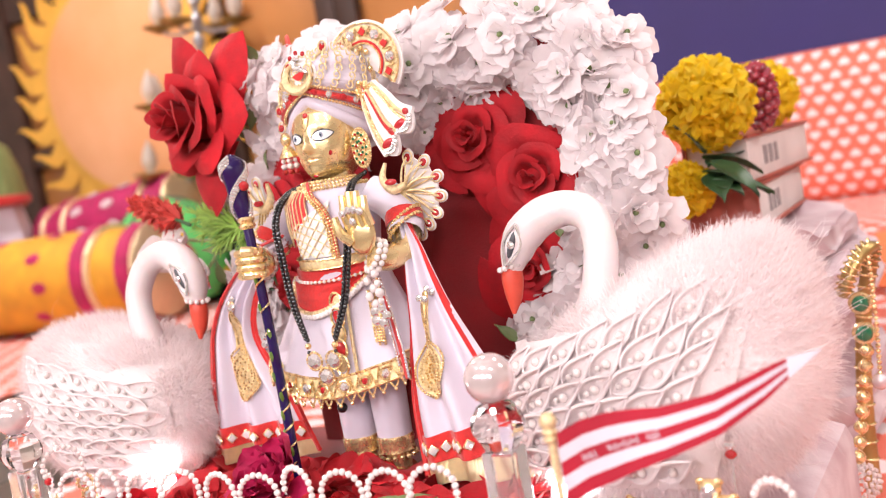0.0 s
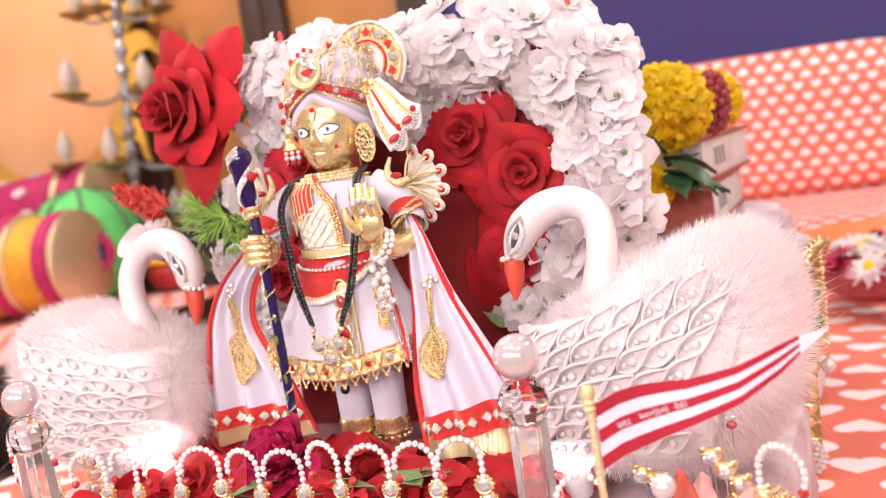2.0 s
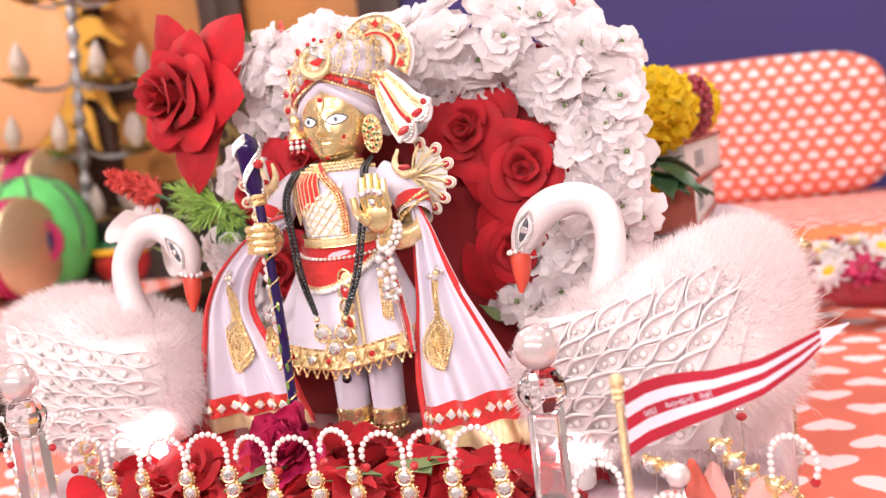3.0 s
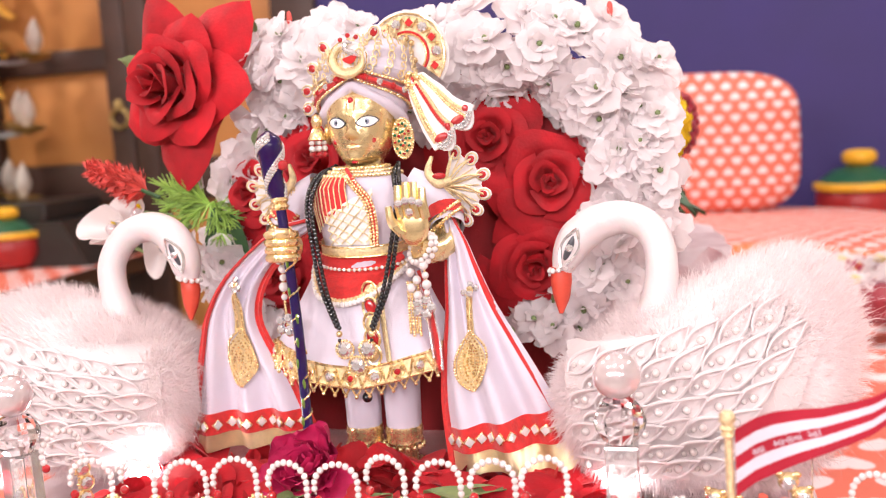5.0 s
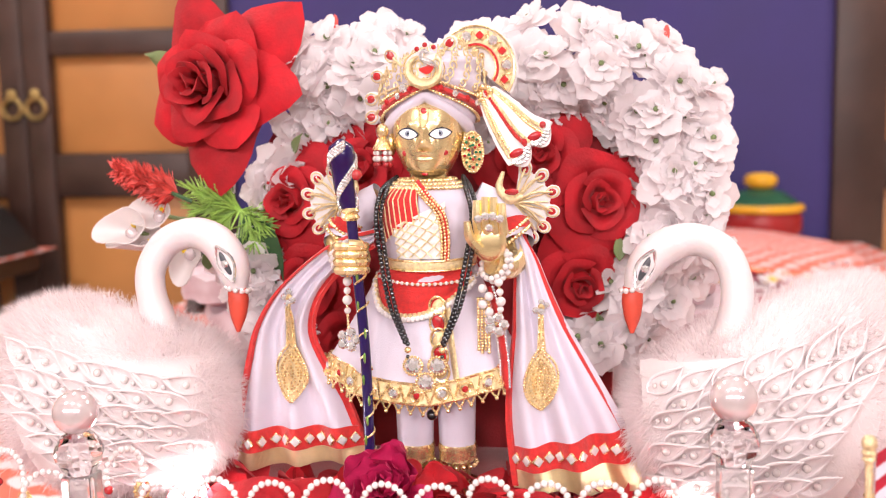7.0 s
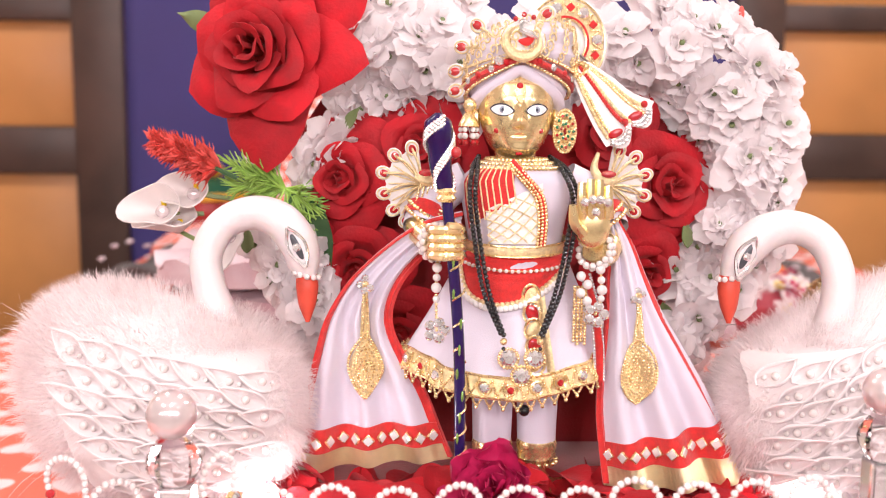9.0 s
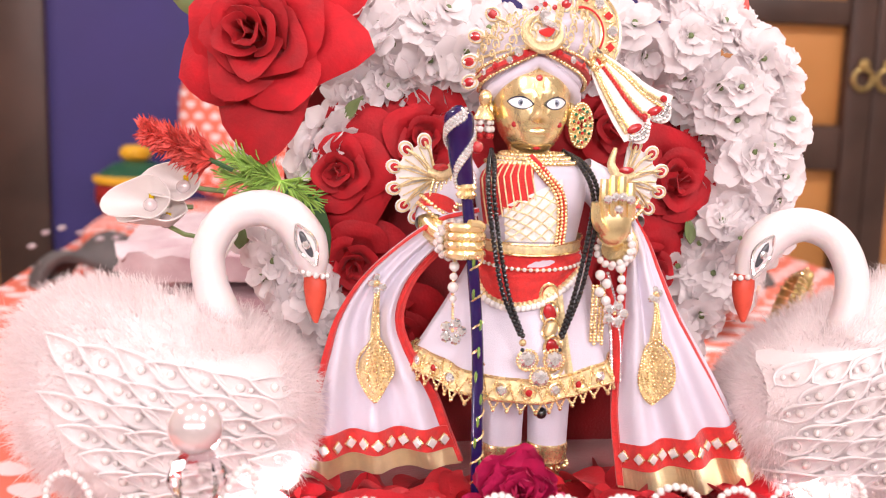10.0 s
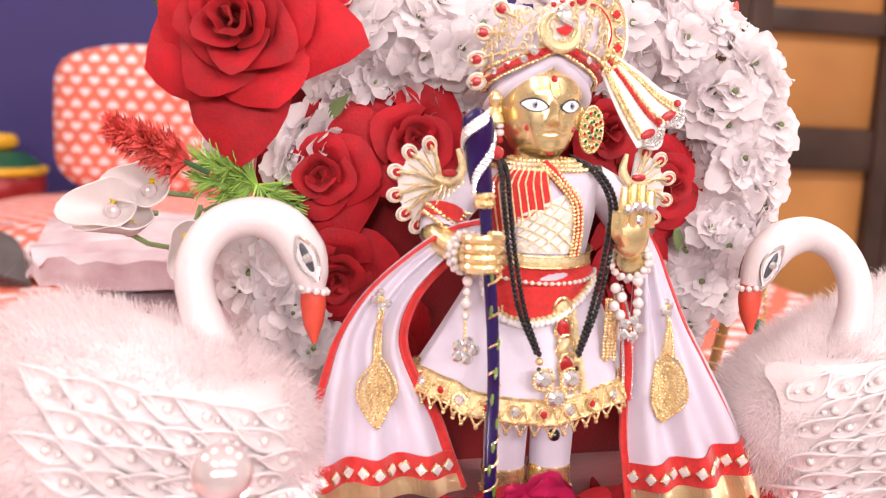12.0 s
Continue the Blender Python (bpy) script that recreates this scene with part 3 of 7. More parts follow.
def drum(name, label, at, length, r, cloth, band, dots):
    d = thing(name, label, "drum", at=at)
    X = Matrix.Rotation(radians(90), 4, "Y")
    h = length / 2
    part("shell", Build().lathe([(r * 0.86, -h), (r * 0.93, -h * 0.7), (r, -h * 0.2), (r, h * 0.2), (r * 0.93, h * 0.7), (r * 0.86, h)], 32, X), cloth, d)
    for s in (-1, -0.62, 0.62, 1):
        w = length * 0.035
        rr = r * (0.9 if abs(s) == 1 else 0.955)
        part("band", Build().lathe([(rr, s * h - w), (rr + 0.012, s * h - w * 0.6), (rr + 0.012, s * h + w * 0.6), (rr, s * h + w)], 32, X), band, d, "magenta woven band")
        part("braid", Build().lathe([(rr + 0.004, s * h + w), (rr + 0.01, s * h + w + 0.004), (rr + 0.01, s * h + w + 0.012), (rr + 0.004, s * h + w + 0.016)], 32, X), GOLD_FOIL, d, "gold braid")
    for k in range(10):
        w = radians(36 * k)
        for s in (-0.3, 0.22):
            m = Matrix.Translation((s * h + (k % 2) * 0.03, (r + 0.001) * math.cos(w), (r + 0.001) * math.sin(w))) @ Matrix.Rotation(w, 4, "X")
            part("motif", Build().ball((0, 0, 0), (0.028, 0.003, 0.018), 8, 6, m), dots, d, "embroidered flower")


drum("barrel_drum", "mustard cloth barrel drum with magenta bands and motifs", pose(-2.24, 1.50, 0.052, 0, 0, 6), 0.86, 0.148, DRUM_YELLOW, MAGENTA, MAGENTA)
drum("small_drum", "magenta cloth drum with small white dots", pose(-2.30, 1.90, 0.19, 0, -4, 4), 0.56, 0.13, MAGENTA, MAGENTA, PINK_CLOTH)
fold = Build().box((0, 0, 0.06), (0.5, 0.24, 0.118), 0.02)
thing("folded_blanket", "folded grey blanket under the small drum", "blanket", b=fold, mats=GREY_CLOTH, at=(-2.34, 1.90, TABLE_Z))

gb = thing("green_cloth_pot", "round pot wrapped in bright green cloth with magenta trim", "pot", at=(-1.93, 1.74, 0.07))
part("body", Build().lathe([(0.05, -0.165), (0.13, -0.14), (0.175, -0.05), (0.18, 0.02), (0.15, 0.1), (0.1, 0.155), (0.04, 0.18), (0.005, 0.184)], 36), GREEN_CLOTH, gb)
for k in range(4):
    pts = [(0.181 * math.sin(w) * math.cos(k * math.pi / 4), 0.181 * math.sin(w) * math.sin(k * math.pi / 4), 0.183 * math.cos(w)) for w in np.linspace(-1.9, 1.9, 30)]
    part("cord", Build().tube(pts, 0.005, 6), GREY_CLOTH, gb, "dark braided cord")
pm = facing((0.125, -0.125, -0.01), (0.7, -0.72, 0.0))
part("patch", Build().lathe([(0.072, 0), (0.07, 0.012), (0.05, 0.014), (0.048, 0.008)], 24, pm), MAGENTA, gb, "magenta felt ring")
part("patch", Build().lathe([(0.046, 0.004), (0.04, 0.016), (0.004, 0.018)], 20, pm), NAVY, gb, "navy felt centre")

hood = thing("draped_doll", "white draped cloth figure with green hood and red trim", "doll", at=Matrix.Translation((-2.70, 1.66, TABLE_Z + 0.002)) @ Matrix.Scale(1.28, 4))
dd = Build().lathe([(0.17, 0), (0.15, 0.1), (0.12, 0.22), (0.1, 0.32), (0.105, 0.40), (0.09, 0.47), (0.04, 0.51), (0.004, 0.52)], 28)
for i, p in enumerate(dd.v):
    w = math.atan2(p[1], p[0])
    k = 1 + 0.07 * math.sin(9 * w)
    dd.v[i] = (p[0] * k, p[1] * k, p[2])
dd.cur = 1
dd.lathe([(0.118, 0.34), (0.128, 0.352), (0.12, 0.42), (0.1, 0.485), (0.05, 0.53), (0.004, 0.54)], 28)
dd.cur = 2
dd.lathe([(0.122, 0.325), (0.134, 0.332), (0.134, 0.35), (0.122, 0.356)], 28)
part("cloth", dd, [WHITE_SATIN, LEAF_SAGE, RED_FELT], hood)

# pale folded cloth behind the flower heart, with the books on it
bundle = thing("folded_cloth_stack", "stack of pale pink printed cloth folded on the table", "cloth stack", at=(-0.022, 0.46, TABLE_Z + 0.001))
for k, (z, h, sx, sy) in enumerate(((0.033, 0.066, 0.54, 0.34), (0.094, 0.054, 0.54, 0.33), (0.146, 0.048, 0.55, 0.31), (0.187, 0.032, 0.56, 0.30))):
    f = Build().grid(lambda u, v: (sx * 0.5 * math.copysign(abs(math.cos(2 * math.pi * u)) ** 0.35, math.cos(2 * math.pi * u)) * (0.2 + 0.8 * min(1, 5 * v, 5 * (1 - v))) * (1 + 0.05 * noise.noise(Vector((u * 9, v * 5, k)))),
                                   sy * 0.5 * math.copysign(abs(math.sin(2 * math.pi * u)) ** 0.35, math.sin(2 * math.pi * u)) * (0.2 + 0.8 * min(1, 5 * v, 5 * (1 - v))),
                                   h * 0.52 * math.sin(math.pi * (v - 0.5)) + 0.012 * noise.noise(Vector((u * 26, v * 4, k * 5))) + 0.006 * noise.noise(Vector((u * 60, v * 9, k * 3)))), 60, 12, wrap=True)
    o = part("fold", f, PINK_CLOTH, bundle)
    o.location = (0.012 * (-1) ** k, 0, z)


def book(name, label, m, w, l, h, page_front):
    bk = thing(name, label, "book", "books on the cloth stack", at=m)
    part("page_block", Build().box((0, 0, h / 2), (w - 0.006, l - 0.008, h - 0.006), 0.001), PAPER, bk, "pale page edges")
    part("cover", Build().box((0, 0, h - 0.0016), (w, l, 0.003), 0.001), BOOK_RED, bk)
    part("cover", Build().box((0, 0, 0.0016), (w, l, 0.003), 0.001), BOOK_RED, bk)
    if page_front:
        part("spine", Build().box((-w / 2 + 0.001, 0, h / 2), (0.003, l, h - 0.006), 0.001), BOOK_RED, bk)
    else:
        part("spine", Build().box((0, -l / 2 + 0.0005, h / 2), (w, 0.004, h - 0.006), 0.0015), BOOK_RED, bk)
    lab = Build()
    for k in range(3):
        lab.box((w / 2 - 0.0026, -l * 0.25 + k * l * 0.08, h * 0.5), (0.0008, l * 0.05, h * 0.4))
    part("edge_mark", lab, INK, bk, "illegible stamped marks")


BOOK_Z = TABLE_Z + 0.208
book("book", "thick brick-red hardback book, lying flat", pose(0.168, 0.45, BOOK_Z, 0, 0, 1), 0.062, 0.25, 0.042, False)
book("book", "thick brick-red hardback book, lying on another book", pose(0.172, 0.46, BOOK_Z + 0.0425, 0, 0, -2), 0.060, 0.25, 0.043, True)


def petal(b, m, length, width, cup=0.3, curl=0.3, tip=0.0, nu=6, nv=4, ruffle=0.0, seed=0.0):
    """One petal that grows along local y from the origin, its face to z; cup lifts the sides, curl bends the end back."""
    def fn(u, v):
        s = (v - 0.5) * 2
        shape = math.sin(math.pi * min(0.97, 0.07 + 0.84 * u ** 0.9)) ** 0.6 if not tip else (math.sin(math.pi * min(0.93, 0.07 + 0.62 * u)) * (1 - tip * max(0, u - 0.6) / 0.4))
        x = s * width * 0.5 * max(0.05, shape)
        y = length * u * (1 - 0.22 * s * s * u)
        z = cup * abs(s) ** 2 * width * 0.5 * shape - curl * length * u ** 3 + ruffle * math.sin(s * 5 + seed) * u * u
        return (x, y, z)
    b.grid(fn, nu, nv, m=m)


def marigold(name, at, r, n, label):
    f = thing(name, label, "flower", "marigold heads on the books", at=at)
    b = Build()
    rnd = random.Random(int(r * 1e4))
    for k in range(n):
        w = k * 2.39996
        t = (k + 0.5) / n
        el = math.acos(1 - 1.7 * t)
        d = Vector((math.sin(el) * math.cos(w), math.sin(el) * math.sin(w), math.cos(el)))
        m = facing(d * r * 0.62, d, rnd.uniform(0, 360)) @ Matrix.Rotation(radians(90 - rnd.uniform(10, 30)), 4, "X")
        petal(b, m, r * 0.46, r * 0.42, 0.5, 0.4, 0, 3, 3, r * 0.08, k)
    part("petals", b, YELLOW_PETAL, f)
    part("core", Build().ball((0, 0, 0), r * 0.7, 14, 10), YELLOW_PETAL, f)
    return f


TOP = BOOK_Z + 0.086
marigold("marigold", facing((0.172, 0.312, TOP + 0.032), (-0.1, -0.75, 0.6)), 0.041, 300, "large yellow marigold head beside the books")
marigold("marigold", facing((0.182, 0.49, TOP + 0.032), (0.3, -0.5, 0.8)), 0.035, 220, "yellow marigold head lying on the books")
marigold("marigold", facing((0.148, 0.300, BOOK_Z + 0.048), (-0.2, -0.9, 0.3)), 0.025, 150, "small yellow marigold head below the leaves")
bc = Build()
for k in range(70):
    w, z = k * 2.4, 1 - 2 * (k + .5) / 70
    q = math.sqrt(1 - z * z)
    bc.ball((0.014 * q * math.cos(w), 0.022 * z, 0.028 * q * math.sin(w)), 0.0042, 6, 5)
bead_ball = thing("bead_ball", "crimson ball of glossy beads between the marigolds", "ornament", at=pose(0.203, 0.375, TOP + 0.031, 0, 0, 20))
bc.many = True
part("bead_cluster", bc, BEAD_RED, bead_ball)


def leaf(b, m, length, width, fold=0.25, droop=0.3):
    def fn(u, v):
        s = (v - 0.5) * 2
        x = s * width * 0.5 * math.sin(math.pi * min(0.985, 0.02 + u ** 0.8)) * (1 + 0.03 * math.sin(u * 40))
        return (x, length * u, abs(s) * fold * width * 0.5 - droop * length * u * u)
    b.grid(fn, 9, 4, thick=0.0006, m=m)


lf = thing("leaf_bunch", "bunch of dark green leaves tucked beside the books", "leaves", at=(0.165, 0.30, BOOK_Z + 0.06))
rnd = random.Random(5)
for k, (w, tz) in enumerate(((-75, 8), (-40, 0), (-100, -4), (-20, -10), (35, 20), (-60, -18), (10, -6), (160, 60), (60, 75))):
    b = Build()
    leaf(b, Euler((radians(tz), 0, radians(w - 60))).to_matrix().to_4x4(), 0.055, 0.026)
    part("leaf", b, LEAF, lf).location = (0.004 * (k % 3), -0.006 * (k % 2), 0.004 * k - 0.012)


def blossom(b, r, n, rnd, layers=2, width=0.62):
    for L in range(layers):
        for k in range(n):
            w = 360 * (k + 0.5 * L) / n + rnd.uniform(-9, 9)
            m = Matrix.Rotation(radians(w), 4, "Z") @ Matrix.Translation((0, r * 0.04, 0.0015 * L)) @ Matrix.Rotation(radians(18 + 26 * L + rnd.uniform(-9, 12)), 4, "X")
            petal(b, m, r * (1 - 0.22 * L) * rnd.uniform(0.9, 1.08), r * width, 0.35, 0.35, 0, 5, 4, r * 0.05, rnd.uniform(0, 6))


gl = thing("flower_garland", "coiled garland of white, yellow and crimson flowers on the cloth", "garland", at=(0.40, 0.92, TABLE_Z + 0.004))
rnd = random.Random(8)
gm = []
for v in range(3):
    b = Build()
    blossom(b, 0.029, 9, rnd, 2, 0.5)
    b.cur = 1
    b.ball((0, 0, 0.006), (0.010, 0.010, 0.006), 10, 6)
    gm.append(b)
meshes = [gm[0].mesh("blossom", [WHITE_PETAL, YELLOW_PETAL]), gm[1].mesh("blossom", [WHITE_PETAL, YELLOW_PETAL]), gm[2].mesh("blossom", [PINK_PETAL, BEAD_RED])]
part("cord", Build().tube([(0.13 * math.cos(w), 0.1 * math.sin(w), 0.05) for w in np.linspace(0, 2 * math.pi, 30)], 0.032, 8, False), BEAD_RED, gl, "crimson core of the garland")
for k in range(64):
    w = 2 * math.pi * k / 64 * 3
    c = Vector((0.13 * math.cos(w), 0.1 * math.sin(w), 0.05))
    a = rnd.uniform(-0.5, 3.3)
    d = Vector((math.cos(w) * math.cos(a), math.sin(w) * math.cos(a), math.sin(a)))
    o = part("blossom", meshes[2] if k % 5 == 0 else meshes[k % 2], None, gl)
    o.matrix_local = facing(c + d * 0.03, d, rnd.uniform(0, 360))

# ---- the shrine: dais and flower heart ----
DAIS_Z = 0.004
dais = thing("dais", "low dais covered in pale pink cloth under the shrine", "dais", at=(0, -0.03, -0.048))
part("core", Build().box((0.008, 0, 0), (0.548, 0.35, 0.098), 0.012), PINK_CLOTH, dais)
part("red_mat", Build().box((0, 0.0, 0.0505), (0.34, 0.32, 0.003), 0.001), RED_VELVET, dais, "red velvet mat")


def heart_line(side):
    if side > 0:
        pts = [(0.004, 0.256), (0.032, 0.283), (0.084, 0.294), (0.128, 0.286), (0.157, 0.263), (0.173, 0.228), (0.169, 0.184), (0.150, 0.138), (0.120, 0.096), (0.080, 0.055)]
    else:
        pts = [(-0.004, 0.256), (-0.034, 0.276), (-0.070, 0.291), (-0.104, 0.277), (-0.132, 0.248), (-0.148, 0.216), (-0.151, 0.185), (-0.142, 0.140), (-0.118, 0.096), (-0.080, 0.055)]
    return spline([(x, 0.0, z) for x, z in pts], 60)


heart = thing("flower_heart", "heart-shaped backdrop of white silk blossoms round red velvet", "flower backdrop", at=(0, 0.080, 0))
board = Build()
outline = [(p.x * 0.97, p.z) for p in heart_line(1)] + [(p.x * 0.97, p.z) for p in reversed(heart_line(-1))]
n = len(outline)
board.add([(x, 0.012, z) for x, z in outline] + [(x, 0.03, z) for x, z in outline] + [(0, 0.010, 0.17), (0, 0.032, 0.17)],
          [(i, (i + 1) % n, 2 * n) for i in range(n)] + [((i + 1) % n + n, i + n, 2 * n + 1) for i in range(n)] + [((i + 1) % n, i, n + i, n + (i + 1) % n) for i in range(n)])
part("board", board, RED_VELVET, heart, "red velvet board")
part("lower_panel", Build().box((0, 0.021, 0.062), (0.25, 0.014, 0.120), 0.003), RED_VELVET, heart, "red velvet lower panel")
rnd = random.Random(11)
kinds = []


def silk_petal(b, m, length, width, cup, curl, ph):
    """A spoon-shaped petal with a blunt, wavy and slightly notched end."""
    def fn(u, v):
        s = 2 * v - 1
        wide = (0.22 + 0.78 * math.sin(math.pi * 0.5 * min(1, u / 0.66))) * (1.0 if u < 0.66 else math.sqrt(max(0.03, 1 - 0.85 * ((u - 0.66) / 0.34) ** 2)))
        y = length * (u - 0.10 * u ** 4 * s * s - 0.07 * u ** 6 * max(0, 1 - 4 * abs(s)))
        z = cup * width * 0.5 * s * s * wide + curl * length * u ** 2.5 + 0.05 * length * u * u * math.sin(3.3 * s + ph) + 0.02 * length * u * u * math.sin(7 * s + 2 * ph)
        return (s * width * 0.5 * wide, y, z)
    b.grid(fn, 6, 5, m=m)


for v in range(8):
    b = Build()
    r_b = rnd.uniform(0.0185, 0.0225)
    for L, (count, lift, size) in enumerate(((6, 6, 1.0), (5, 30, 0.80), (4, 58, 0.50))):
        for k in range(count):
            m = Matrix.Rotation(radians(360 * (k + 0.5 * L) / count + rnd.uniform(-16, 16)), 4, "Z") @ Matrix.Translation((0, r_b * 0.05, 0.0012 * L)) @ Euler((radians(lift + rnd.uniform(-14, 14)), radians(rnd.uniform(-16, 16)), 0)).to_matrix().to_4x4()
            silk_petal(b, m, r_b * size * rnd.uniform(0.82, 1.1), r_b * size * rnd.uniform(0.74, 0.94), rnd.uniform(0.0, 0.3), rnd.uniform(-0.22, 0.14), rnd.uniform(0, 6))
    b.cur = 1
    b.ball((0, 0, 0.004), (0.0022, 0.0022, 0.003), 6, 5)
    kinds.append(b.mesh("blossom", [WHITE_PETAL, LEAF_SAGE]))
for side in (-1, 1):
    line = heart_line(side)
    for k in range(116):
        p = line[min(60, int(k / 116 * 60.99))]
        q = line[min(60, int(k / 116 * 60.99) + 1)]
        d = (q - p).normalized() if (q - p).length > 1e-6 else Vector((0, 0, -1))
        side_v = d.cross(Vector((0, 1, 0)))
        a = (k % 4 - 1.5) / 1.5 * 0.85 + rnd.uniform(-0.34, 0.34)
        half = (0.028 if side > 0 else (0.033 if k < 58 else 0.021)) * (0.75 if k > 84 else 1)
        at = p + side_v * a * half + Vector((0, -0.020 * math.cos(a * 1.45) + rnd.uniform(-0.008, 0.006), 0)) + d * rnd.uniform(-0.010, 0.010)
        way = side_v * a * 0.95 + Vector((rnd.uniform(-0.7, 0.7), -0.9, rnd.uniform(-0.6, 0.7)))
        if (Vector((at.x, at.z)) - Vector((-0.158, 0.274))).length < 0.055:
            continue
        if at.z < 0.088:
            continue
        if at.x < -0.138 and 0.160 < at.z < 0.218:
            continue
        o = part("blossom", kinds[rnd.randrange(8)], None, heart)
        o.matrix_local = facing(at, way, rnd.uniform(0, 360))
    for k in range(15):
        p = line[rnd.randrange(4, 58)]
        b = Build()
        leaf(b, facing((0, 0, 0), (rnd.uniform(-1, 1), -0.6, rnd.uniform(-1, 1)), rnd.uniform(0, 360)), 0.02, 0.009)
        part("leaf", b, LEAF_SAGE, heart, "pale green leaf").location = p + Vector((rnd.uniform(-0.03, 0.03), -0.016, rnd.uniform(-0.03, 0.03)))
for x, z in ((0.160, 0.312), (-0.075, 0.326)):
    part("bud", Build().ball((0, 0, 0), (0.0022, 0.0022, 0.0055), 8, 6), BRUSH, heart, "small coral bud").location = (x, -0.005, z)


def rose(name, label, at, R, n, material, pointed=0.0, seed=1, flare=1.0, group=""):
    """A rose that opens along local z: an inner spiral and wider outer petals."""
    rs = random.Random(seed)
    r = thing(name, label, "rose", group, at=at)
    for k in range(n):
        t = k / (n - 1)
        a0 = k * 2.39996 + rs.uniform(-0.2, 0.2)
        W = 3.3 - (1.45 if pointed else 1.35) * t
        rb = R * (0.04 + 0.62 * t ** 0.9)
        H = R * (0.72 - 0.10 * t)
        z0 = R * (0.10 - 0.34 * t)
        fl = R * flare * (0.02 + 0.55 * t ** (3.0 if pointed > 0.4 else 1.9))
        tip = pointed * t
        ph = rs.uniform(0, 6)

        def fn(u, v, a0=a0, W=W, rb=rb, H=H, z0=z0, fl=fl, tip=tip, ph=ph, t=t):
            s = 2 * u - 1
            edge = 1 - 0.22 * s * s - tip * 0.45 * abs(s) ** 1.2 + tip * 0.14 * max(0, 1 - abs(s) * 3)
            h = v * edge
            a = a0 + s * W * 0.5 * (0.45 + 0.55 * v)
            lip = max(0.0, v - 0.78) / 0.22
            rho = rb * (0.30 + 0.70 * h ** 0.55) + fl * h ** 2.6 + R * (0.04 + 0.09 * t) * lip ** 2 + R * (0.045 * math.sin(3 * s + ph) + 0.026 * math.sin(7 * s + 2 * ph)) * h * (0.4 + t)
            z = z0 + H * h * (1 - 0.45 * t * h) - R * (0.03 + 0.10 * t) * lip ** 2
            if tip:
                rho += R * 0.62 * tip * max(0, v - 0.6) * max(0, 1 - abs(s) * 1.6)
            return (rho * math.cos(a), rho * math.sin(a), z)
        part("petal", Build().grid(fn, 12, 10, thick=R * 0.006), material, r)
    part("core", Build().ball((0, 0, -0.02 * R), (0.26 * R, 0.26 * R, 0.3 * R), 10, 8), material, r)
    return r


big = rose("big_rose", "large red velvet rose with pointed outer petals", facing((-0.157, 0.060, 0.281), (-0.30, -0.94, 0.08), 30), 0.065, 22, RED_PETAL, 0.7, 3, 0.42)
for k, (w, ln) in enumerate(((40, 0.042),)):
    b = Build()
    leaf(b, Matrix.Rotation(radians(w), 4, "Z") @ Matrix.Translation((0, 0.03, -0.026)), ln, 0.024, 0.2, 0.05)
    part("leaf", b, LEAF, big, "dark green rose leaf")
b = Build()
leaf(b, Matrix.Rotation(radians(74), 4, "Y"), 0.030, 0.016, 0.2, 0.05)
side_leaf = part("leaf", b, LEAF_SAGE, big, "curled green and brown leaf")
side_leaf.matrix_local = big.matrix_world.inverted() @ Matrix.Translation((-0.192, 0.068, 0.296)) @ Matrix.Rotation(radians(76), 4, "Z") @ Matrix.Rotation(radians(22), 4, "X")
for k, (x, y, z, R, wx, wz) in enumerate(((-0.108, 0.070, 0.199, 0.035, -0.25, 0.0), (-0.055, 0.066, 0.219, 0.039, -0.15, 0.15), (0.112, 0.078, 0.195, 0.041, 0.15, 0.05), (0.070, 0.079, 0.228, 0.037, 0.05, 0.15),
                                          (0.099, 0.079, 0.135, 0.038, 0.1, -0.05), (-0.100, 0.075, 0.138, 0.038, -0.1, -0.1), (-0.072, 0.077, 0.090, 0.036, 0.0, -0.1))):
    rose("rose", "open red velvet rose on the flower heart", facing((x, y, z), (wx, -1, wz), 40 * k), R, 12, RED_PETAL, 0.0, 20 + k, 1.0, "roses on the flower heart")

# ---- brush, fern and lilies beside the big rose ----
rnd = random.Random(4)
bb = thing("bottlebrush_spray", "coral bristly flower spike above the lilies", "flower", at=(-0.186, 0.04, 0.206))
axis = Vector((-0.040, -0.005, 0.018))
part("stem", Build().tube([Vector((0.01, 0, -0.006)), axis], 0.0016, 6), LEAF, bb)
b = Build()
for k in range(380):
    t = rnd.random()
    w = rnd.uniform(0, 6.28)
    out = Vector((-0.75, math.cos(w), math.sin(w) + 0.3)).normalized()
    rad = 0.0165 * (1 - 0.45 * t)
    petal(b, facing(axis * t, out, rnd.uniform(0, 360)) @ Matrix.Rotation(radians(80), 4, "X"), rad * 1.25, 0.0055, 0.4, 0.1, 0.8, 3, 2)
part("bristles", b, BRUSH, bb)
fs = thing("fern_sprig", "bright green feathery fern sprig behind the swan", "fern", at=(-0.148, 0.064, 0.192))
for j, (dx, dz, ln) in enumerate(((-0.035, 0.016, 1.0), (-0.020, 0.012, 0.9), (-0.036, 0.002, 0.9), (-0.022, -0.012, 0.8), (0.012, -0.022, 1.1), (0.020, -0.012, 1.0))):
    b = Build()
    ax = Vector((dx, -0.008, dz)) * ln
    b.tube([(0, 0, 0), ax], 0.0009, 5)
    for k in range(60):
        t = k / 60
        w = k * 2.4
        d = (ax.normalized() * 0.9 + Vector((math.cos(w) * 0.6, math.sin(w) * 0.6, math.sin(w * 1.7) * 0.7))).normalized()
        b.tube([ax * t, ax * t + d * 0.021 * (1 - 0.4 * t)], [0.0009, 0.0004], 4)
    part("frond", b, FERN, fs)
b = Build()
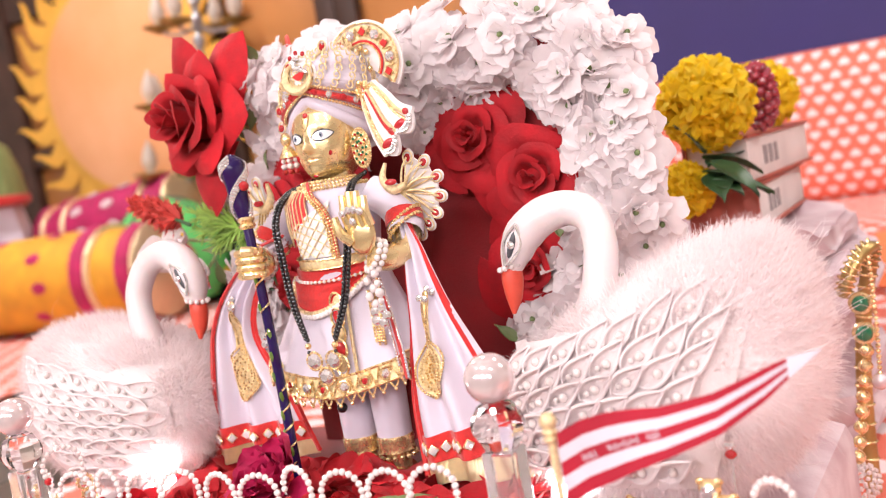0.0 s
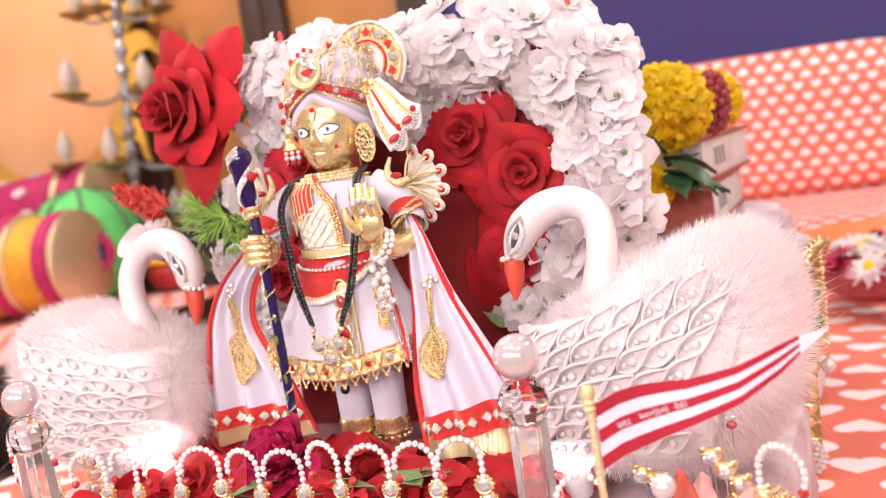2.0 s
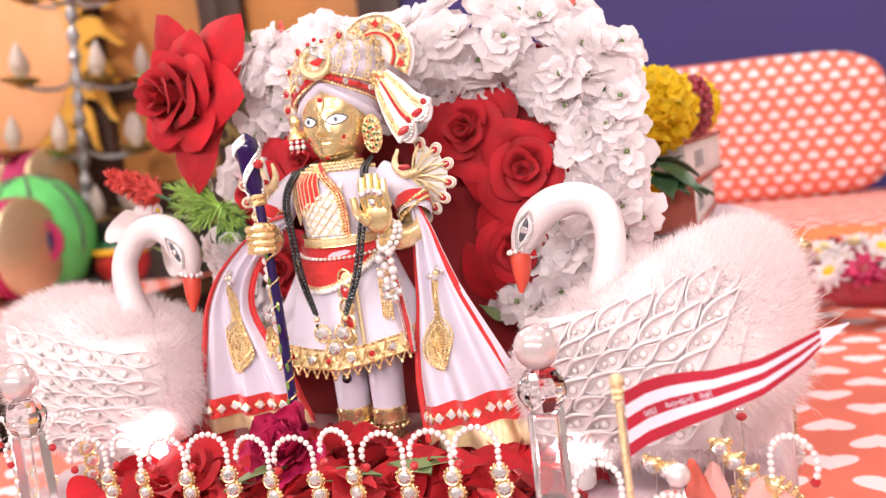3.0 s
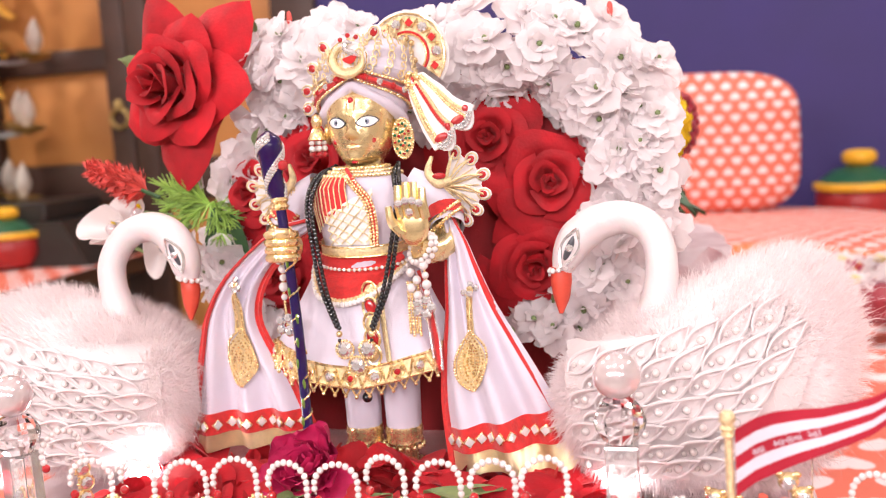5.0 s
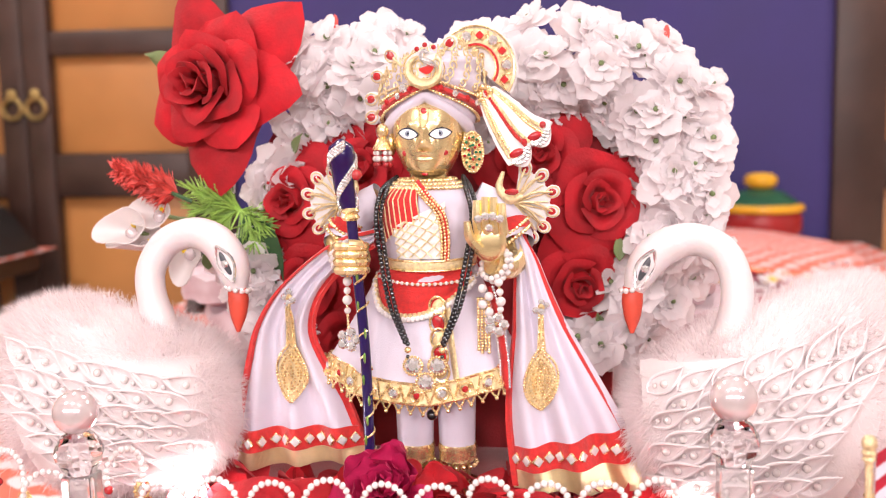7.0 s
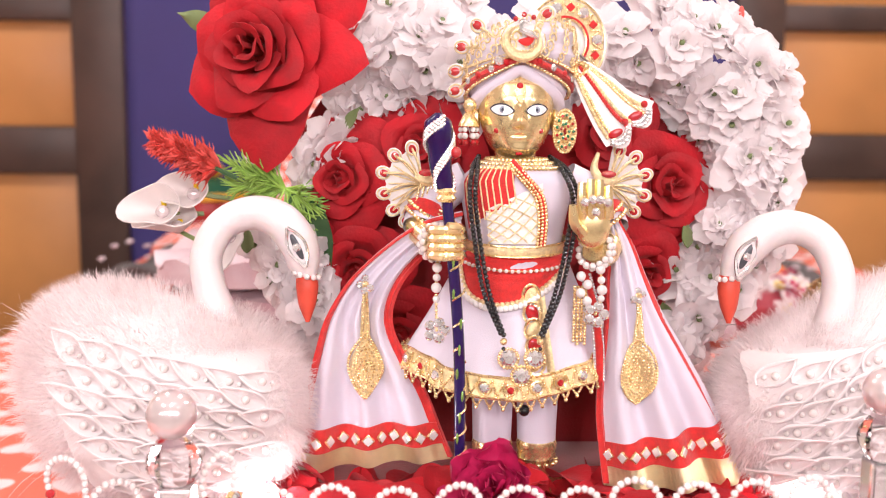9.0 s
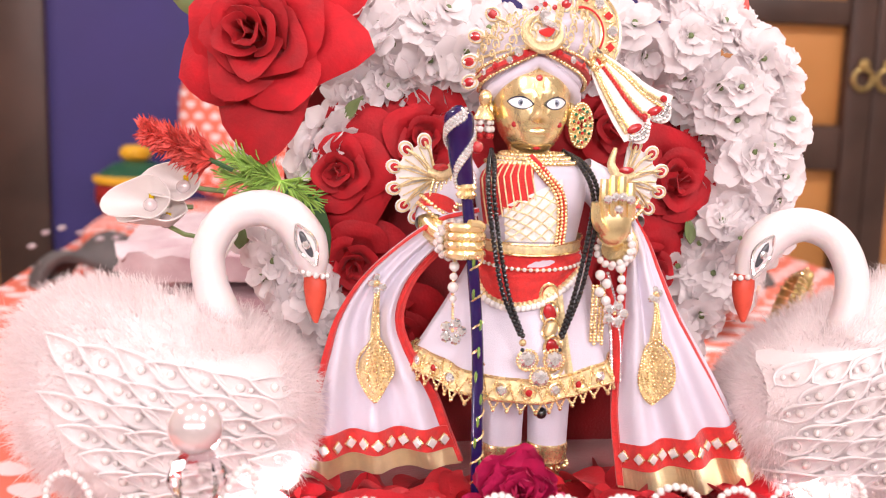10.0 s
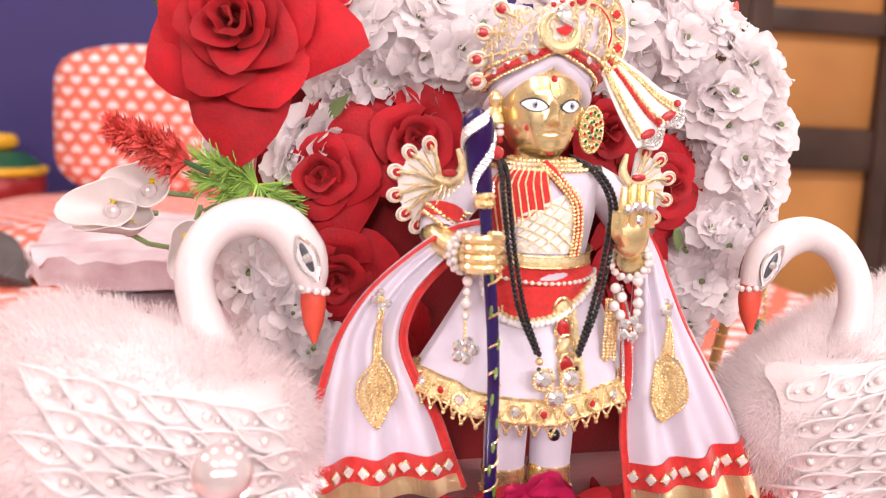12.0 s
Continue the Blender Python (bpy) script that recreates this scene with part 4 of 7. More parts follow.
leaf(b, facing((0.012, -0.004, -0.012), (0.2, -1, 0.1), 170), 0.05, 0.024)
part("leaf", b, LEAF, fs, "dark green leaf")
b = Build()
leaf(b, facing((0.006, -0.002, -0.004), (-0.1, -1, 0.2), 205), 0.060, 0.030)
part("leaf", b, LEAF, fs, "dark green leaf")


def lily(at, tip_way, face_way, s, fold):
    """A shallow spathe that opens to face_way and draws out to a point along tip_way."""
    X = Vector(tip_way).normalized()
    Z = (Vector(face_way) - X * X.dot(Vector(face_way))).normalized()
    m = Matrix((X, Z.cross(X), Z)).transposed().to_4x4()
    m.translation = Vector(at)
    l = thing("calla_lily", "white calla lily with pearls in its throat", "lily", "lilies beside the swan", at=m)

    def fn(u, v):
        a = 2 * math.pi * u
        tip = max(0, math.cos(a)) ** 5
        rho = s * v * (0.50 + 0.50 * tip - 0.10 * max(0, -math.cos(a)))
        z = s * (0.42 * v ** 1.6 * (1 - 0.55 * tip) - 0.30 + fold * v * v * abs(math.sin(a)) - 0.10 * tip * v ** 4 + 0.03 * v * math.sin(3 * a))
        return (rho * math.cos(a), rho * math.sin(a) * 0.92, z)
    part("spathe", Build().grid(fn, 36, 10, wrap=True, thick=0.0009), LILY, l)
    part("stalk", Build().tube([(-0.02 * s, 0, -0.31 * s), (-0.35 * s, 0, -0.52 * s), (-0.8 * s, 0, -0.6 * s)], 0.0016, 6), LEAF_SAGE, l, "pale green stalk")
    part("pearl", Build().ball((0.02 * s, 0.06 * s, -0.14 * s), 0.0046, 14, 10), BIG_PEARL, l)
    part("spadix", Build().tube([(0, -0.06 * s, -0.26 * s), (-0.02 * s, -0.16 * s, -0.10 * s)], 0.0017, 6), YELLOW_PETAL, l)


lily((-0.2270, 0.050, 0.1800), (-0.95, -0.10, -0.05), (-0.15, -0.92, 0.40), 0.031, 0.12)
lily((-0.2080, 0.056, 0.1905), (-0.90, 0.10, 0.05), (0.05, -0.95, 0.30), 0.029, 0.10)
lily((-0.2180, 0.056, 0.1705), (-0.97, -0.10, 0.06), (-0.10, -0.55, 0.85), 0.031, 0.10)
lily((-0.1850, 0.050, 0.1620), (-0.30, -0.20, -0.90), (0.10, -0.95, 0.30), 0.026, 0.08)


# ---- the swans ----
def swan(s, label):
    w = thing("swan", label, "swan ornament", "pair of swans")
    rs = random.Random(30 + s)
    long_x = 0.083 if s < 0 else 0.089
    C, Rd = Vector((s * (0.124 + long_x), -0.022, 0.075)), Vector((long_x, 0.056, 0.057 if s < 0 else 0.062))
    pw = 2.7

    def surf(a, b, grow=0.0):
        sg = lambda q: math.copysign(abs(q) ** (2 / pw), q)
        x, y, z = sg(math.cos(b)) * sg(math.cos(a)), sg(math.cos(b)) * sg(math.sin(a)), sg(math.sin(b))
        if x * s > 0:
            x *= 1 - 0.34 * max(0.0, -z)
        return Vector((C.x + (Rd.x + grow) * x, C.y + (Rd.y + grow) * y, C.z + (Rd.z + grow) * z + (0.016 if s < 0 else 0.030) * (x * s) * max(0, z + 0.3)))
    part("body", Build().grid(lambda u, v: surf(2 * math.pi * u, math.pi * (v - 0.5)), 40, 24, wrap=True), FUR_BASE, w)
    # fur: many fine blades in three lengths
    fur = Build()
    for k in range(42000):
        a, bb_ = rs.uniform(0, 2 * math.pi), math.asin(rs.uniform(-0.98, 1))
        p = surf(a, bb_)
        nrm = Vector(((p.x - C.x) / Rd.x ** 2, (p.y - C.y) / Rd.y ** 2, (p.z - C.z) / Rd.z ** 2)).normalized()
        if nrm.y < -0.35 and -0.76 < (p.x - C.x) * s / Rd.x < 0.36 + 0.12 * rs.random() and -0.70 < (p.z - C.z) / Rd.z < 0.58 and rs.random() < 0.97:
            continue
        L = rs.uniform(0.004, 0.0145) * (1.1 if nrm.z > 0.3 or nrm.x * s > 0.4 else 0.9)
        if nrm.x * s > 0.45 and rs.random() < 0.012:
            L *= 2.8
        wob = Vector((rs.uniform(-1, 1), rs.uniform(-1, 1), rs.uniform(-1, 1)))
        d = (nrm + 0.75 * wob + Vector((s * 0.25, 0, 0.1))).normalized()
        sd = d.cross(wob).normalized() * rs.uniform(0.00010, 0.00026)
        m1 = p + d * L * 0.55
        tipp = p + (d * 0.9 + 0.25 * wob.normalized()).normalized() * L + Vector((0, 0, -0.12 * L))
        fur.add([p - sd - nrm * 0.002, p + sd - nrm * 0.002, m1 + sd * 0.8, m1 - sd * 0.8, tipp], [(0, 1, 2, 3), (3, 2, 4)])
    tagged(part("fur", fur, FUR, w, "fluffy white marabou fur"), kind="stuff")
    # neck and head
    if s < 0:
        line = [(0.166, -0.026, 0.095), (0.175, -0.025, 0.118), (0.1830, -0.022, 0.141), (0.1845, -0.018, 0.160), (0.1745, -0.014, 0.177), (0.1565, -0.014, 0.1835), (0.1405, -0.016, 0.1785), (0.1305, -0.018, 0.166), (0.1270, -0.0195, 0.154), (0.1255, -0.0205, 0.146)]
    else:
        line = [(0.176, -0.038, 0.095), (0.185, -0.039, 0.115), (0.1905, -0.036, 0.138), (0.1910, -0.029, 0.156), (0.1845, -0.020, 0.1705), (0.1700, -0.015, 0.1770), (0.1535, -0.016, 0.1745), (0.1405, -0.018, 0.1655), (0.1340, -0.0195, 0.155), (0.1300, -0.0205, 0.146)]
    hx = line[-1][0]
    rad = [0.0155, 0.0118, 0.0098, 0.0096, 0.0098, 0.0102, 0.0114, 0.0118, 0.0098, 0.0062]
    part("neck", Build().tube(spline([(s * x, y, z) for x, y, z in line], 54), values(rad, 54), 18), SWAN_WHITE, w, "smooth white curved neck and head")
    part("beak", Build().tube(spline([(s * hx, -0.0205, 0.148), (s * (hx - 0.0005), -0.021, 0.139), (s * (hx - 0.0005), -0.0225, 0.129), (s * (hx - 0.001), -0.0255, 0.1195)], 10), values([0.0062, 0.0068, 0.0052, 0.0012], 10), 12), BEAK, w, "red painted beak")
    for k in range(11):
        a = 2 * math.pi * k / 11
        part("band_pearl", Build().ball((s * (hx + 0.0074 * math.cos(a)), -0.0205 + 0.0074 * math.sin(a), 0.1475 + s * 0.0 + 0.0016 * math.cos(a)), 0.0019, 8, 6), PEARL, w)
    for face in (-1, 1):
        eye = Build()
        ex, ez = (s * 0.1300, 0.1650) if s < 0 else (s * 0.1365, 0.1610)
        ey = -0.0185 + face * 0.0110
        for sgn in (-1, 1):
            pts = []
            for q in steps(0, 1, 14):
                along = (q - 0.5) * 0.026
                across = sgn * 0.0052 * math.sin(math.pi * q)
                # the eye runs down along the head
                pts.append((ex + s * (along * 0.42 + across * 0.9), ey + face * (0.0012 - 0.0028 * abs(across / 0.0052)), ez + along * 0.9 - across * 0.42))
            eye.tube(pts, 0.0011, 6)
        part("eye_outline", eye, SILVER, w, "silver rhinestone eye outline")
        part("eye_field", Build().ball((0, 0, 0), (0.0024, 0.0012, 0.0085), 12, 8, Matrix.Translation((ex, ey - face * 0.0006, ez)) @ Matrix.Rotation(radians(s * 25), 4, "Y")), SWAN_EYE, w, "dark grey eye field")
        part("eye_stone", Build().gem((0, 0, 0), 0.0026, Matrix.Translation((ex, ey + face * 0.001, ez)) @ Matrix.Rotation(0 if face < 0 else math.pi, 4, "Z")), SILVER, w, "clear eye stone", False)
    # wing of pointed ribbon feathers with a pearl in each
    def wing(px, pz, lift=0.0):
        x, z = (px - abs(C.x)) / Rd.x, (pz - C.z) / Rd.z
        q = max(0.02, 1 - abs(x) ** pw - abs(z) ** pw)
        return Vector((s * px, C.y - (Rd.y) * q ** (1 / pw) - lift, pz + 0.016 * x * max(0, z + 0.3)))
    panel = Build().grid(lambda u, v: wing(0.133 + (1.28 * long_x) * u + 0.034 * u * v, 0.030 + 0.090 * v, 0.003), 20, 12)
    part("wing_panel", panel, SWAN_PANEL, w, "cream satin wing panel")
    rows = 7
    for r in range(rows):
        for c in range(9):
            px = 0.143 + 0.0172 * c + 0.0086 * (r % 2) + rs.uniform(-0.0015, 0.0015)
            pz = 0.034 + (0.0122 if s > 0 else 0.0116) * r + (0.014 if s > 0 else 0.006) * (c / 8) + rs.uniform(-0.001, 0.001)
            if px > 0.122 + 1.22 * long_x + 0.042 * (r / rows) or (r == 0 and c > 5):
                continue
            tilt = radians(26 + 16 * (r / rows) + rs.uniform(-6, 6)) if s > 0 else radians(14 + 12 * (r / rows) + rs.uniform(-7, 7))
            L, Wd = (0.0255 if s > 0 else 0.0265) * rs.uniform(0.9, 1.14), 0.0059 * rs.uniform(0.9, 1.15)
            ct, st = math.cos(tilt), math.sin(tilt)
            feather = None
            ring = Build()
            for sgn in (-1, 1):
                pts = []
                for q in steps(0, 1, 11):
                    al = (q - 0.38) * L
                    ac = sgn * Wd * (math.sin(math.pi * q ** 0.72)) * (1.0 if q < 0.75 else 1.0)
                    pts.append(wing(px + al * ct - ac * st, pz + al * st + ac * ct, 0.0052 + 0.0045 * q + 0.0008 * sgn))
                ring.tube(pts, values([0.0006, 0.0011, 0.0010, 0.0005], 10), 6, True, 0.9)
            feather = part("feather", ring, RIBBON, w)

            def cupfn(u, v):
                q = 0.06 + 0.88 * u
                al, ac = (q - 0.38) * L, (2 * v - 1) * Wd * 0.9 * math.sin(math.pi * q ** 0.72)
                return wing(px + al * ct - ac * st, pz + al * st + ac * ct, 0.0050 + 0.0042 * q - 0.0034 * (1 - abs(2 * v - 1) ** 2))
            part("vane", Build().grid(cupfn, 6, 4, thick=0.0004), SWAN_PANEL, feather)
            part("pearl", Build().ball(wing(px + 0.0015, pz, 0.0058), 0.0025, 10, 7), PEARL, feather)
            if rs.random() < 0.6:
                part("pearl", Build().ball(wing(px - 0.0036, pz - 0.0016, 0.0052), 0.0016, 8, 6), PEARL, feather)
    return w


swan(-1, "white swan ornament with fluffy fur and pearl-dotted ribbon wings")
swan(1, "white fluffy swan ornament with pearl-dotted wings beside a flag")

# ---- the brass figurine, one mesh ----
EYE_GREY = mat("grey_iris_paint", (0.20, 0.23, 0.30), 0.3, 0, 0.1, 400)
fig = Build()


HEAD_H = [-0.0280, -0.0272, -0.0255, -0.0220, -0.0160, -0.0080, 0.0, 0.0100, 0.0180, 0.0250, 0.0285]
HEAD_W = [0.0010, 0.0062, 0.0094, 0.0138, 0.0178, 0.0209, 0.0226, 0.0228, 0.0200, 0.0125, 0.0010]
HEAD_D = [0.0010, 0.0110, 0.0180, 0.0212, 0.0226, 0.0236, 0.0240, 0.0234, 0.0200, 0.0120, 0.0010]


def head_size(h, row):
    return sum(np.interp(h + q * 0.0009, HEAD_H, row) for q in (-1.5, -0.5, 0.5, 1.5)) / 4


def relief(x, h):
    """Nose, lips, chin, sockets and brows over the plain head."""
    ax = abs(x)
    ridge = math.exp(-(x / (0.0020 + 0.0010 * max(0, min(1, -h / 0.006)))) ** 2) * (0.0048 * math.exp(-((h + 0.0050) / 0.0030) ** 2) + 0.0030 * math.exp(-((h - 0.0015) / 0.0052) ** 2))
    wings = 0.0009 * math.exp(-((ax - 0.0034) / 0.0014) ** 2 - ((h + 0.0060) / 0.0016) ** 2)
    bow = 0.0004 * math.cos(x / 0.0022)
    lips = math.exp(-(x / 0.0052) ** 2) * (0.0007 * math.exp(-((h + 0.0108 - bow) / 0.0010) ** 2) + 0.0008 * math.exp(-((h + 0.0138) / 0.0012) ** 2) - 0.0003 * math.exp(-((h + 0.0122) / 0.0005) ** 2))
    chin = 0.0009 * math.exp(-(x / 0.0065) ** 2 - ((h + 0.0205) / 0.0032) ** 2)
    sock = -0.0006 * math.exp(-((ax - 0.0100) / 0.0070) ** 2 - ((h - 0.0025) / 0.0042) ** 2)
    brow = 0.0005 * math.exp(-((ax - 0.0100) / 0.0075) ** 2 - ((h - 0.0088 + 8 * (ax - 0.0100) ** 2 / 0.01) / 0.0013) ** 2)
    fold = 0.0005 * math.exp(-((ax - 0.0125) / 0.0050) ** 2 - ((h + 0.0085) / 0.0050) ** 2)
    return ridge + wings + lips + chin + sock + brow + fold


def face_y(x, z, lift=0.0):
    h = z - 0.2435
    return -head_size(h, HEAD_D) * math.sqrt(max(0.0, 1 - (x / head_size(h, HEAD_W)) ** 2)) - relief(x, h) - lift


def face_pt(u, v):
    a, h = 2 * math.pi * u, 0.00025 - 0.02825 * math.cos(math.pi * v)
    x, y = head_size(h, HEAD_W) * math.sin(a), -head_size(h, HEAD_D) * math.cos(a)
    return (x, y - (relief(x, h) if y < 0 else 0), 0.2435 + h)


fig.grid(face_pt, 130, 110, wrap=True)
fig.lathe([(0.014, 0.195), (0.0125, 0.21), (0.013, 0.225)], 20)
for sx in (-1, 1):
    fig.ball((sx * 0.0242, 0.002, 0.240), (0.003, 0.006, 0.0085), 10, 8)
fig.grid(lambda u, v: (np.interp(v, [0, 0.3, 0.75, 0.9, 1], [0.025, 0.026, 0.031, 0.026, 0.012]) * math.sin(2 * math.pi * u), -0.008 - np.interp(v, [0, 0.3, 0.75, 0.9, 1], [0.019, 0.02, 0.021, 0.018, 0.011]) * math.cos(2 * math.pi * u), 0.150 + 0.066 * v), 30, 14, wrap=True)
# arms
fig.tube(spline([(-0.032, -0.006, 0.204), (-0.050, -0.004, 0.190), (-0.058, -0.014, 0.176), (-0.052, -0.030, 0.170), (-0.046, -0.040, 0.169)], 18), values([0.0095, 0.0095, 0.0090, 0.008, 0.0075], 18), 12)
fig.tube(spline([(0.033, -0.006, 0.204), (0.050, -0.004, 0.188), (0.056, -0.014, 0.168), (0.051, -0.029, 0.162), (0.0425, -0.038, 0.166)], 18), values([0.0095, 0.0095, 0.0090, 0.008, 0.0072], 18), 12)
# closed hand round the staff
fig.ball((-0.040, -0.041, 0.1700), (0.0075, 0.008, 0.0095), 12, 8)
for k in range(4):
    z = 0.1782 - 0.0049 * k
    pts = [(-0.0436 + 0.0090 * math.cos(w), -0.0475 + 0.0086 * math.sin(w), z - 0.0006 * math.sin(w)) for w in steps(radians(10), radians(-215), 16)]
    fig.tube(pts, 0.0027, 8)
fig.tube(spline([(-0.036, -0.0435, 0.176), (-0.036, -0.0535, 0.180), (-0.043, -0.057, 0.1812)], 8), 0.0026, 8)
# raised open hand
fig.ball((0.0415, -0.0410, 0.1800), (0.0105, 0.0046, 0.0135), 14, 10)
for k in range(4):
    x = 0.0342 + 0.0051 * k
    top = (0.2055, 0.2075, 0.2072, 0.2035)[k]
    fig.tube(spline([(x + 0.001, -0.0425, 0.185), (x, -0.0445, 0.194), (x, -0.0440, top)], 8), values([0.0031, 0.0030, 0.0024], 8), 8)
fig.tube(spline([(0.0355, -0.043, 0.176), (0.0300, -0.047, 0.183), (0.0285, -0.048, 0.193)], 8), values([0.0038, 0.0032, 0.0022], 8), 8)
# legs and feet
for x in (-0.0115, 0.0165):
    fig.tube([(x, -0.008, 0.016), (x, -0.008, 0.04), (x, -0.008, 0.10)], [0.0085, 0.0092, 0.012], 14)
    fig.tube(spline([(x, 0.004, 0.0125), (x, -0.012, 0.0135), (x * 1.08, -0.032, 0.0095), (x * 1.12, -0.042, 0.0085)], 12), values([0.0075, 0.0088, 0.0078, 0.0045], 12), 12)
    for k in range(5):
        fig.ball((x * 1.1 + (k - 2) * 0.0029, -0.0425 + abs(k - 2) * 0.0007, 0.0075), (0.0017, 0.0034, 0.0024), 8, 6)
fig.lathe([(0.042, 0.0045), (0.043, 0.0058), (0.043, 0.0078), (0.041, 0.0092)], 32, Matrix.Translation((0.002, -0.014, 0)))
# painted eyes, brow mark and dots
EYE_Z = 0.2460


def eye_pt(sx, s, t, lift):
    x = sx * (0.0103 + 0.0067 * s)
    z = EYE_Z + 0.0006 * s + t * 0.0033 * max(0.0, 1 - abs(s) ** 2.2) ** 0.8
    return (x, face_y(x, z, lift), z)


for sx in (-1, 1):
    fig.cur = 1
    fig.grid(lambda u, v: eye_pt(sx, 2 * u - 1, 2 * v - 1, 0.0004 + 0.0005 * (1 - (2 * u - 1) ** 2) * (1 - (2 * v - 1) ** 2)), 20, 10)
    fig.cur = 2
    for t_ in (-1, 1):
        fig.tube([eye_pt(sx, s, t_ * 1.02, 0.0005) for s in steps(-1, 1, 17)], 0.00042 if t_ > 0 else 0.0003, 5)
    fig.cur = 5
    fig.grid(lambda u, v: (sx * 0.0101 + 0.0019 * v * math.cos(6.2832 * u), face_y(sx * 0.0101, EYE_Z, 0.0010 + 0.0003 * (1 - v * v)), EYE_Z + 0.0002 + 0.0019 * v * math.sin(6.2832 * u)), 18, 4)
    fig.cur = 2
    fig.ball((sx * 0.0101, face_y(sx * 0.0101, EYE_Z, 0.0012), EYE_Z + 0.0002), (0.0009, 0.0004, 0.0009), 10, 6)
    fig.cur = 3
    fig.ball((sx * 0.0130, face_y(sx * 0.0130, 0.2338), 0.2338), (0.0017, 0.0008, 0.0017), 10, 6)
fig.cur = 3
fig.ball((0, face_y(0, 0.2600), 0.2600), (0.0020, 0.0014, 0.0020), 10, 8)
fig.ball((0, face_y(0, 0.2205), 0.2205), (0.0022, 0.0010, 0.0012), 10, 6)
fig.cur = 4
for sx in (-1, 1):
    fig.tube(spline([(sx * 0.0026, face_y(0.0026, 0.2660, 0.0002), 0.2660), (sx * 0.0027, face_y(0.0027, 0.2580, 0.0002), 0.2580), (sx * 0.0021, face_y(0.0021, 0.2525, 0.0002), 0.2525), (0, face_y(0, 0.2500, 0.0002), 0.2500)], 10), 0.0006, 6)
thing("brass_figurine", "polished brass standing figurine with painted eyes, on a small round base", "figurine", b=fig, mats=[BRASS, EYE_WHITE, EYE_DARK, RUBY, GOLD_BRIGHT, EYE_GREY])


# ---- clothing of the figurine ----
def torso(a, z, grow=0.0):
    zz = [0.150, 0.165, 0.190, 0.205, 0.2115, 0.217]
    rx = lerp_in(z, zz, [0.0265, 0.027, 0.0315, 0.0325, 0.0255, 0.0150]) + grow
    ry = lerp_in(z, zz, [0.0215, 0.022, 0.0245, 0.022, 0.019, 0.0135]) + grow
    return Vector((rx * math.sin(a), -0.008 - ry * math.cos(a), z))


def beads(b, pts, r, step=None, u=8, v=6):
    """Round beads along a line at even steps."""
    step = step or 1.9 * r
    b.many = True
    pts = [Vector(p) for p in pts]
    left = 0.0
    for p, q in zip(pts, pts[1:]):
        d = (q - p).length
        while left <= d:
            b.ball(p.lerp(q, left / d if d else 0), r, u, v)
            left += step
        left -= d
    return b


tunic = thing("tunic", "white satin tunic with quilted front, red striped shoulder and gold borders", "tunic")
part("body", Build().grid(lambda u, v: torso(2 * math.pi * u, 0.153 + 0.063 * v, 0.001), 40, 20, wrap=True), WHITE_SATIN, tunic)
for sx in (-1, 1):
    arm = [(sx * 0.030, -0.006, 0.2045), (sx * 0.044, -0.005, 0.196), (sx * 0.054, -0.008, 0.183), (sx * 0.0575, -0.016, 0.1745)]
    sl = Build().tube(spline(arm, 14), values([0.0112, 0.0122, 0.0122, 0.0112], 14), 16, False)
    part("sleeve", sl, WHITE_SATIN, tunic)
    cuff = part("cuff", Build().tube(spline([(sx * 0.0530, -0.0075, 0.186), (sx * 0.0560, -0.012, 0.179)], 3), 0.0126, 16, False), RED_FELT, tunic, "red cuff")
    for off in (0.0, 0.0042):
        cb = Build()
        ring = [Vector((sx * (0.054 + off * 0.4), -0.009 - off * 0.7, 0.1835 - off)) + 0.0130 * (Vector((sx * 0.80, -0.0, 0.6)) * math.cos(w) + Vector((0, -1, 0)) * math.sin(w)) for w in steps(0, 2 * math.pi, 40)]
        part("bead_cuff", beads(cb, ring, 0.0014, None, 6, 5), GOLD_BRIGHT, cuff, "gold bead rows")
# quilted panel, red striped shoulder, gold bead borders
part("quilt", Build().grid(lambda u, v: torso(-0.62 + 1.02 * u, 0.168 + 0.036 * v * (0.55 + 0.45 * u), 0.0022 + 0.0010 * abs(math.sin(9.4 * (u + v)) * math.sin(9.4 * (u - v)))), 30, 24), WHITE_QUILT, tunic, "white quilted front")
for k in range(-3, 7):
    for sg in (-1, 1):
        pts = []
        for q in steps(0, 1, 14):
            u, v = q, (k / 4.2 + sg * q * 0.9 + (0 if sg > 0 else 0.25))
            if 0 <= v <= 1:
                pts.append(torso(-0.62 + 1.02 * u, 0.168 + 0.036 * v * (0.55 + 0.45 * u), 0.0031))
        if len(pts) > 2:
            part("quilt_thread", Build().tube(pts, 0.00042, 5), GOLD, tunic, "gold lattice thread")
part("striped_shoulder", Build().grid(lambda u, v: torso(-1.15 + 1.05 * u, 0.213 - (0.010 + 0.018 * (1 - u) + 0.010) * v, 0.0026), 20, 12), RED_FELT, tunic, "red striped shoulder panel")
for k in range(9):
    u = (k + 0.5) / 9
    part("stripe", Build().tube([torso(-1.15 + 1.05 * u + 0.1 * q, 0.213 - (0.020 + 0.018 * (1 - u)) * q, 0.0031) for q in steps(0, 1, 8)], 0.0005, 5), GOLD, tunic, "gold stripe")
edge = spline([torso(-0.25, 0.2150, 0.002), torso(0.05, 0.2075, 0.003), torso(0.32, 0.196, 0.003), torso(0.42, 0.182, 0.003), torso(0.44, 0.167, 0.003)], 30)
part("border_band", Build().tube(edge, 0.0033, 8, True, 0.5), RED_FELT, tunic, "red border")
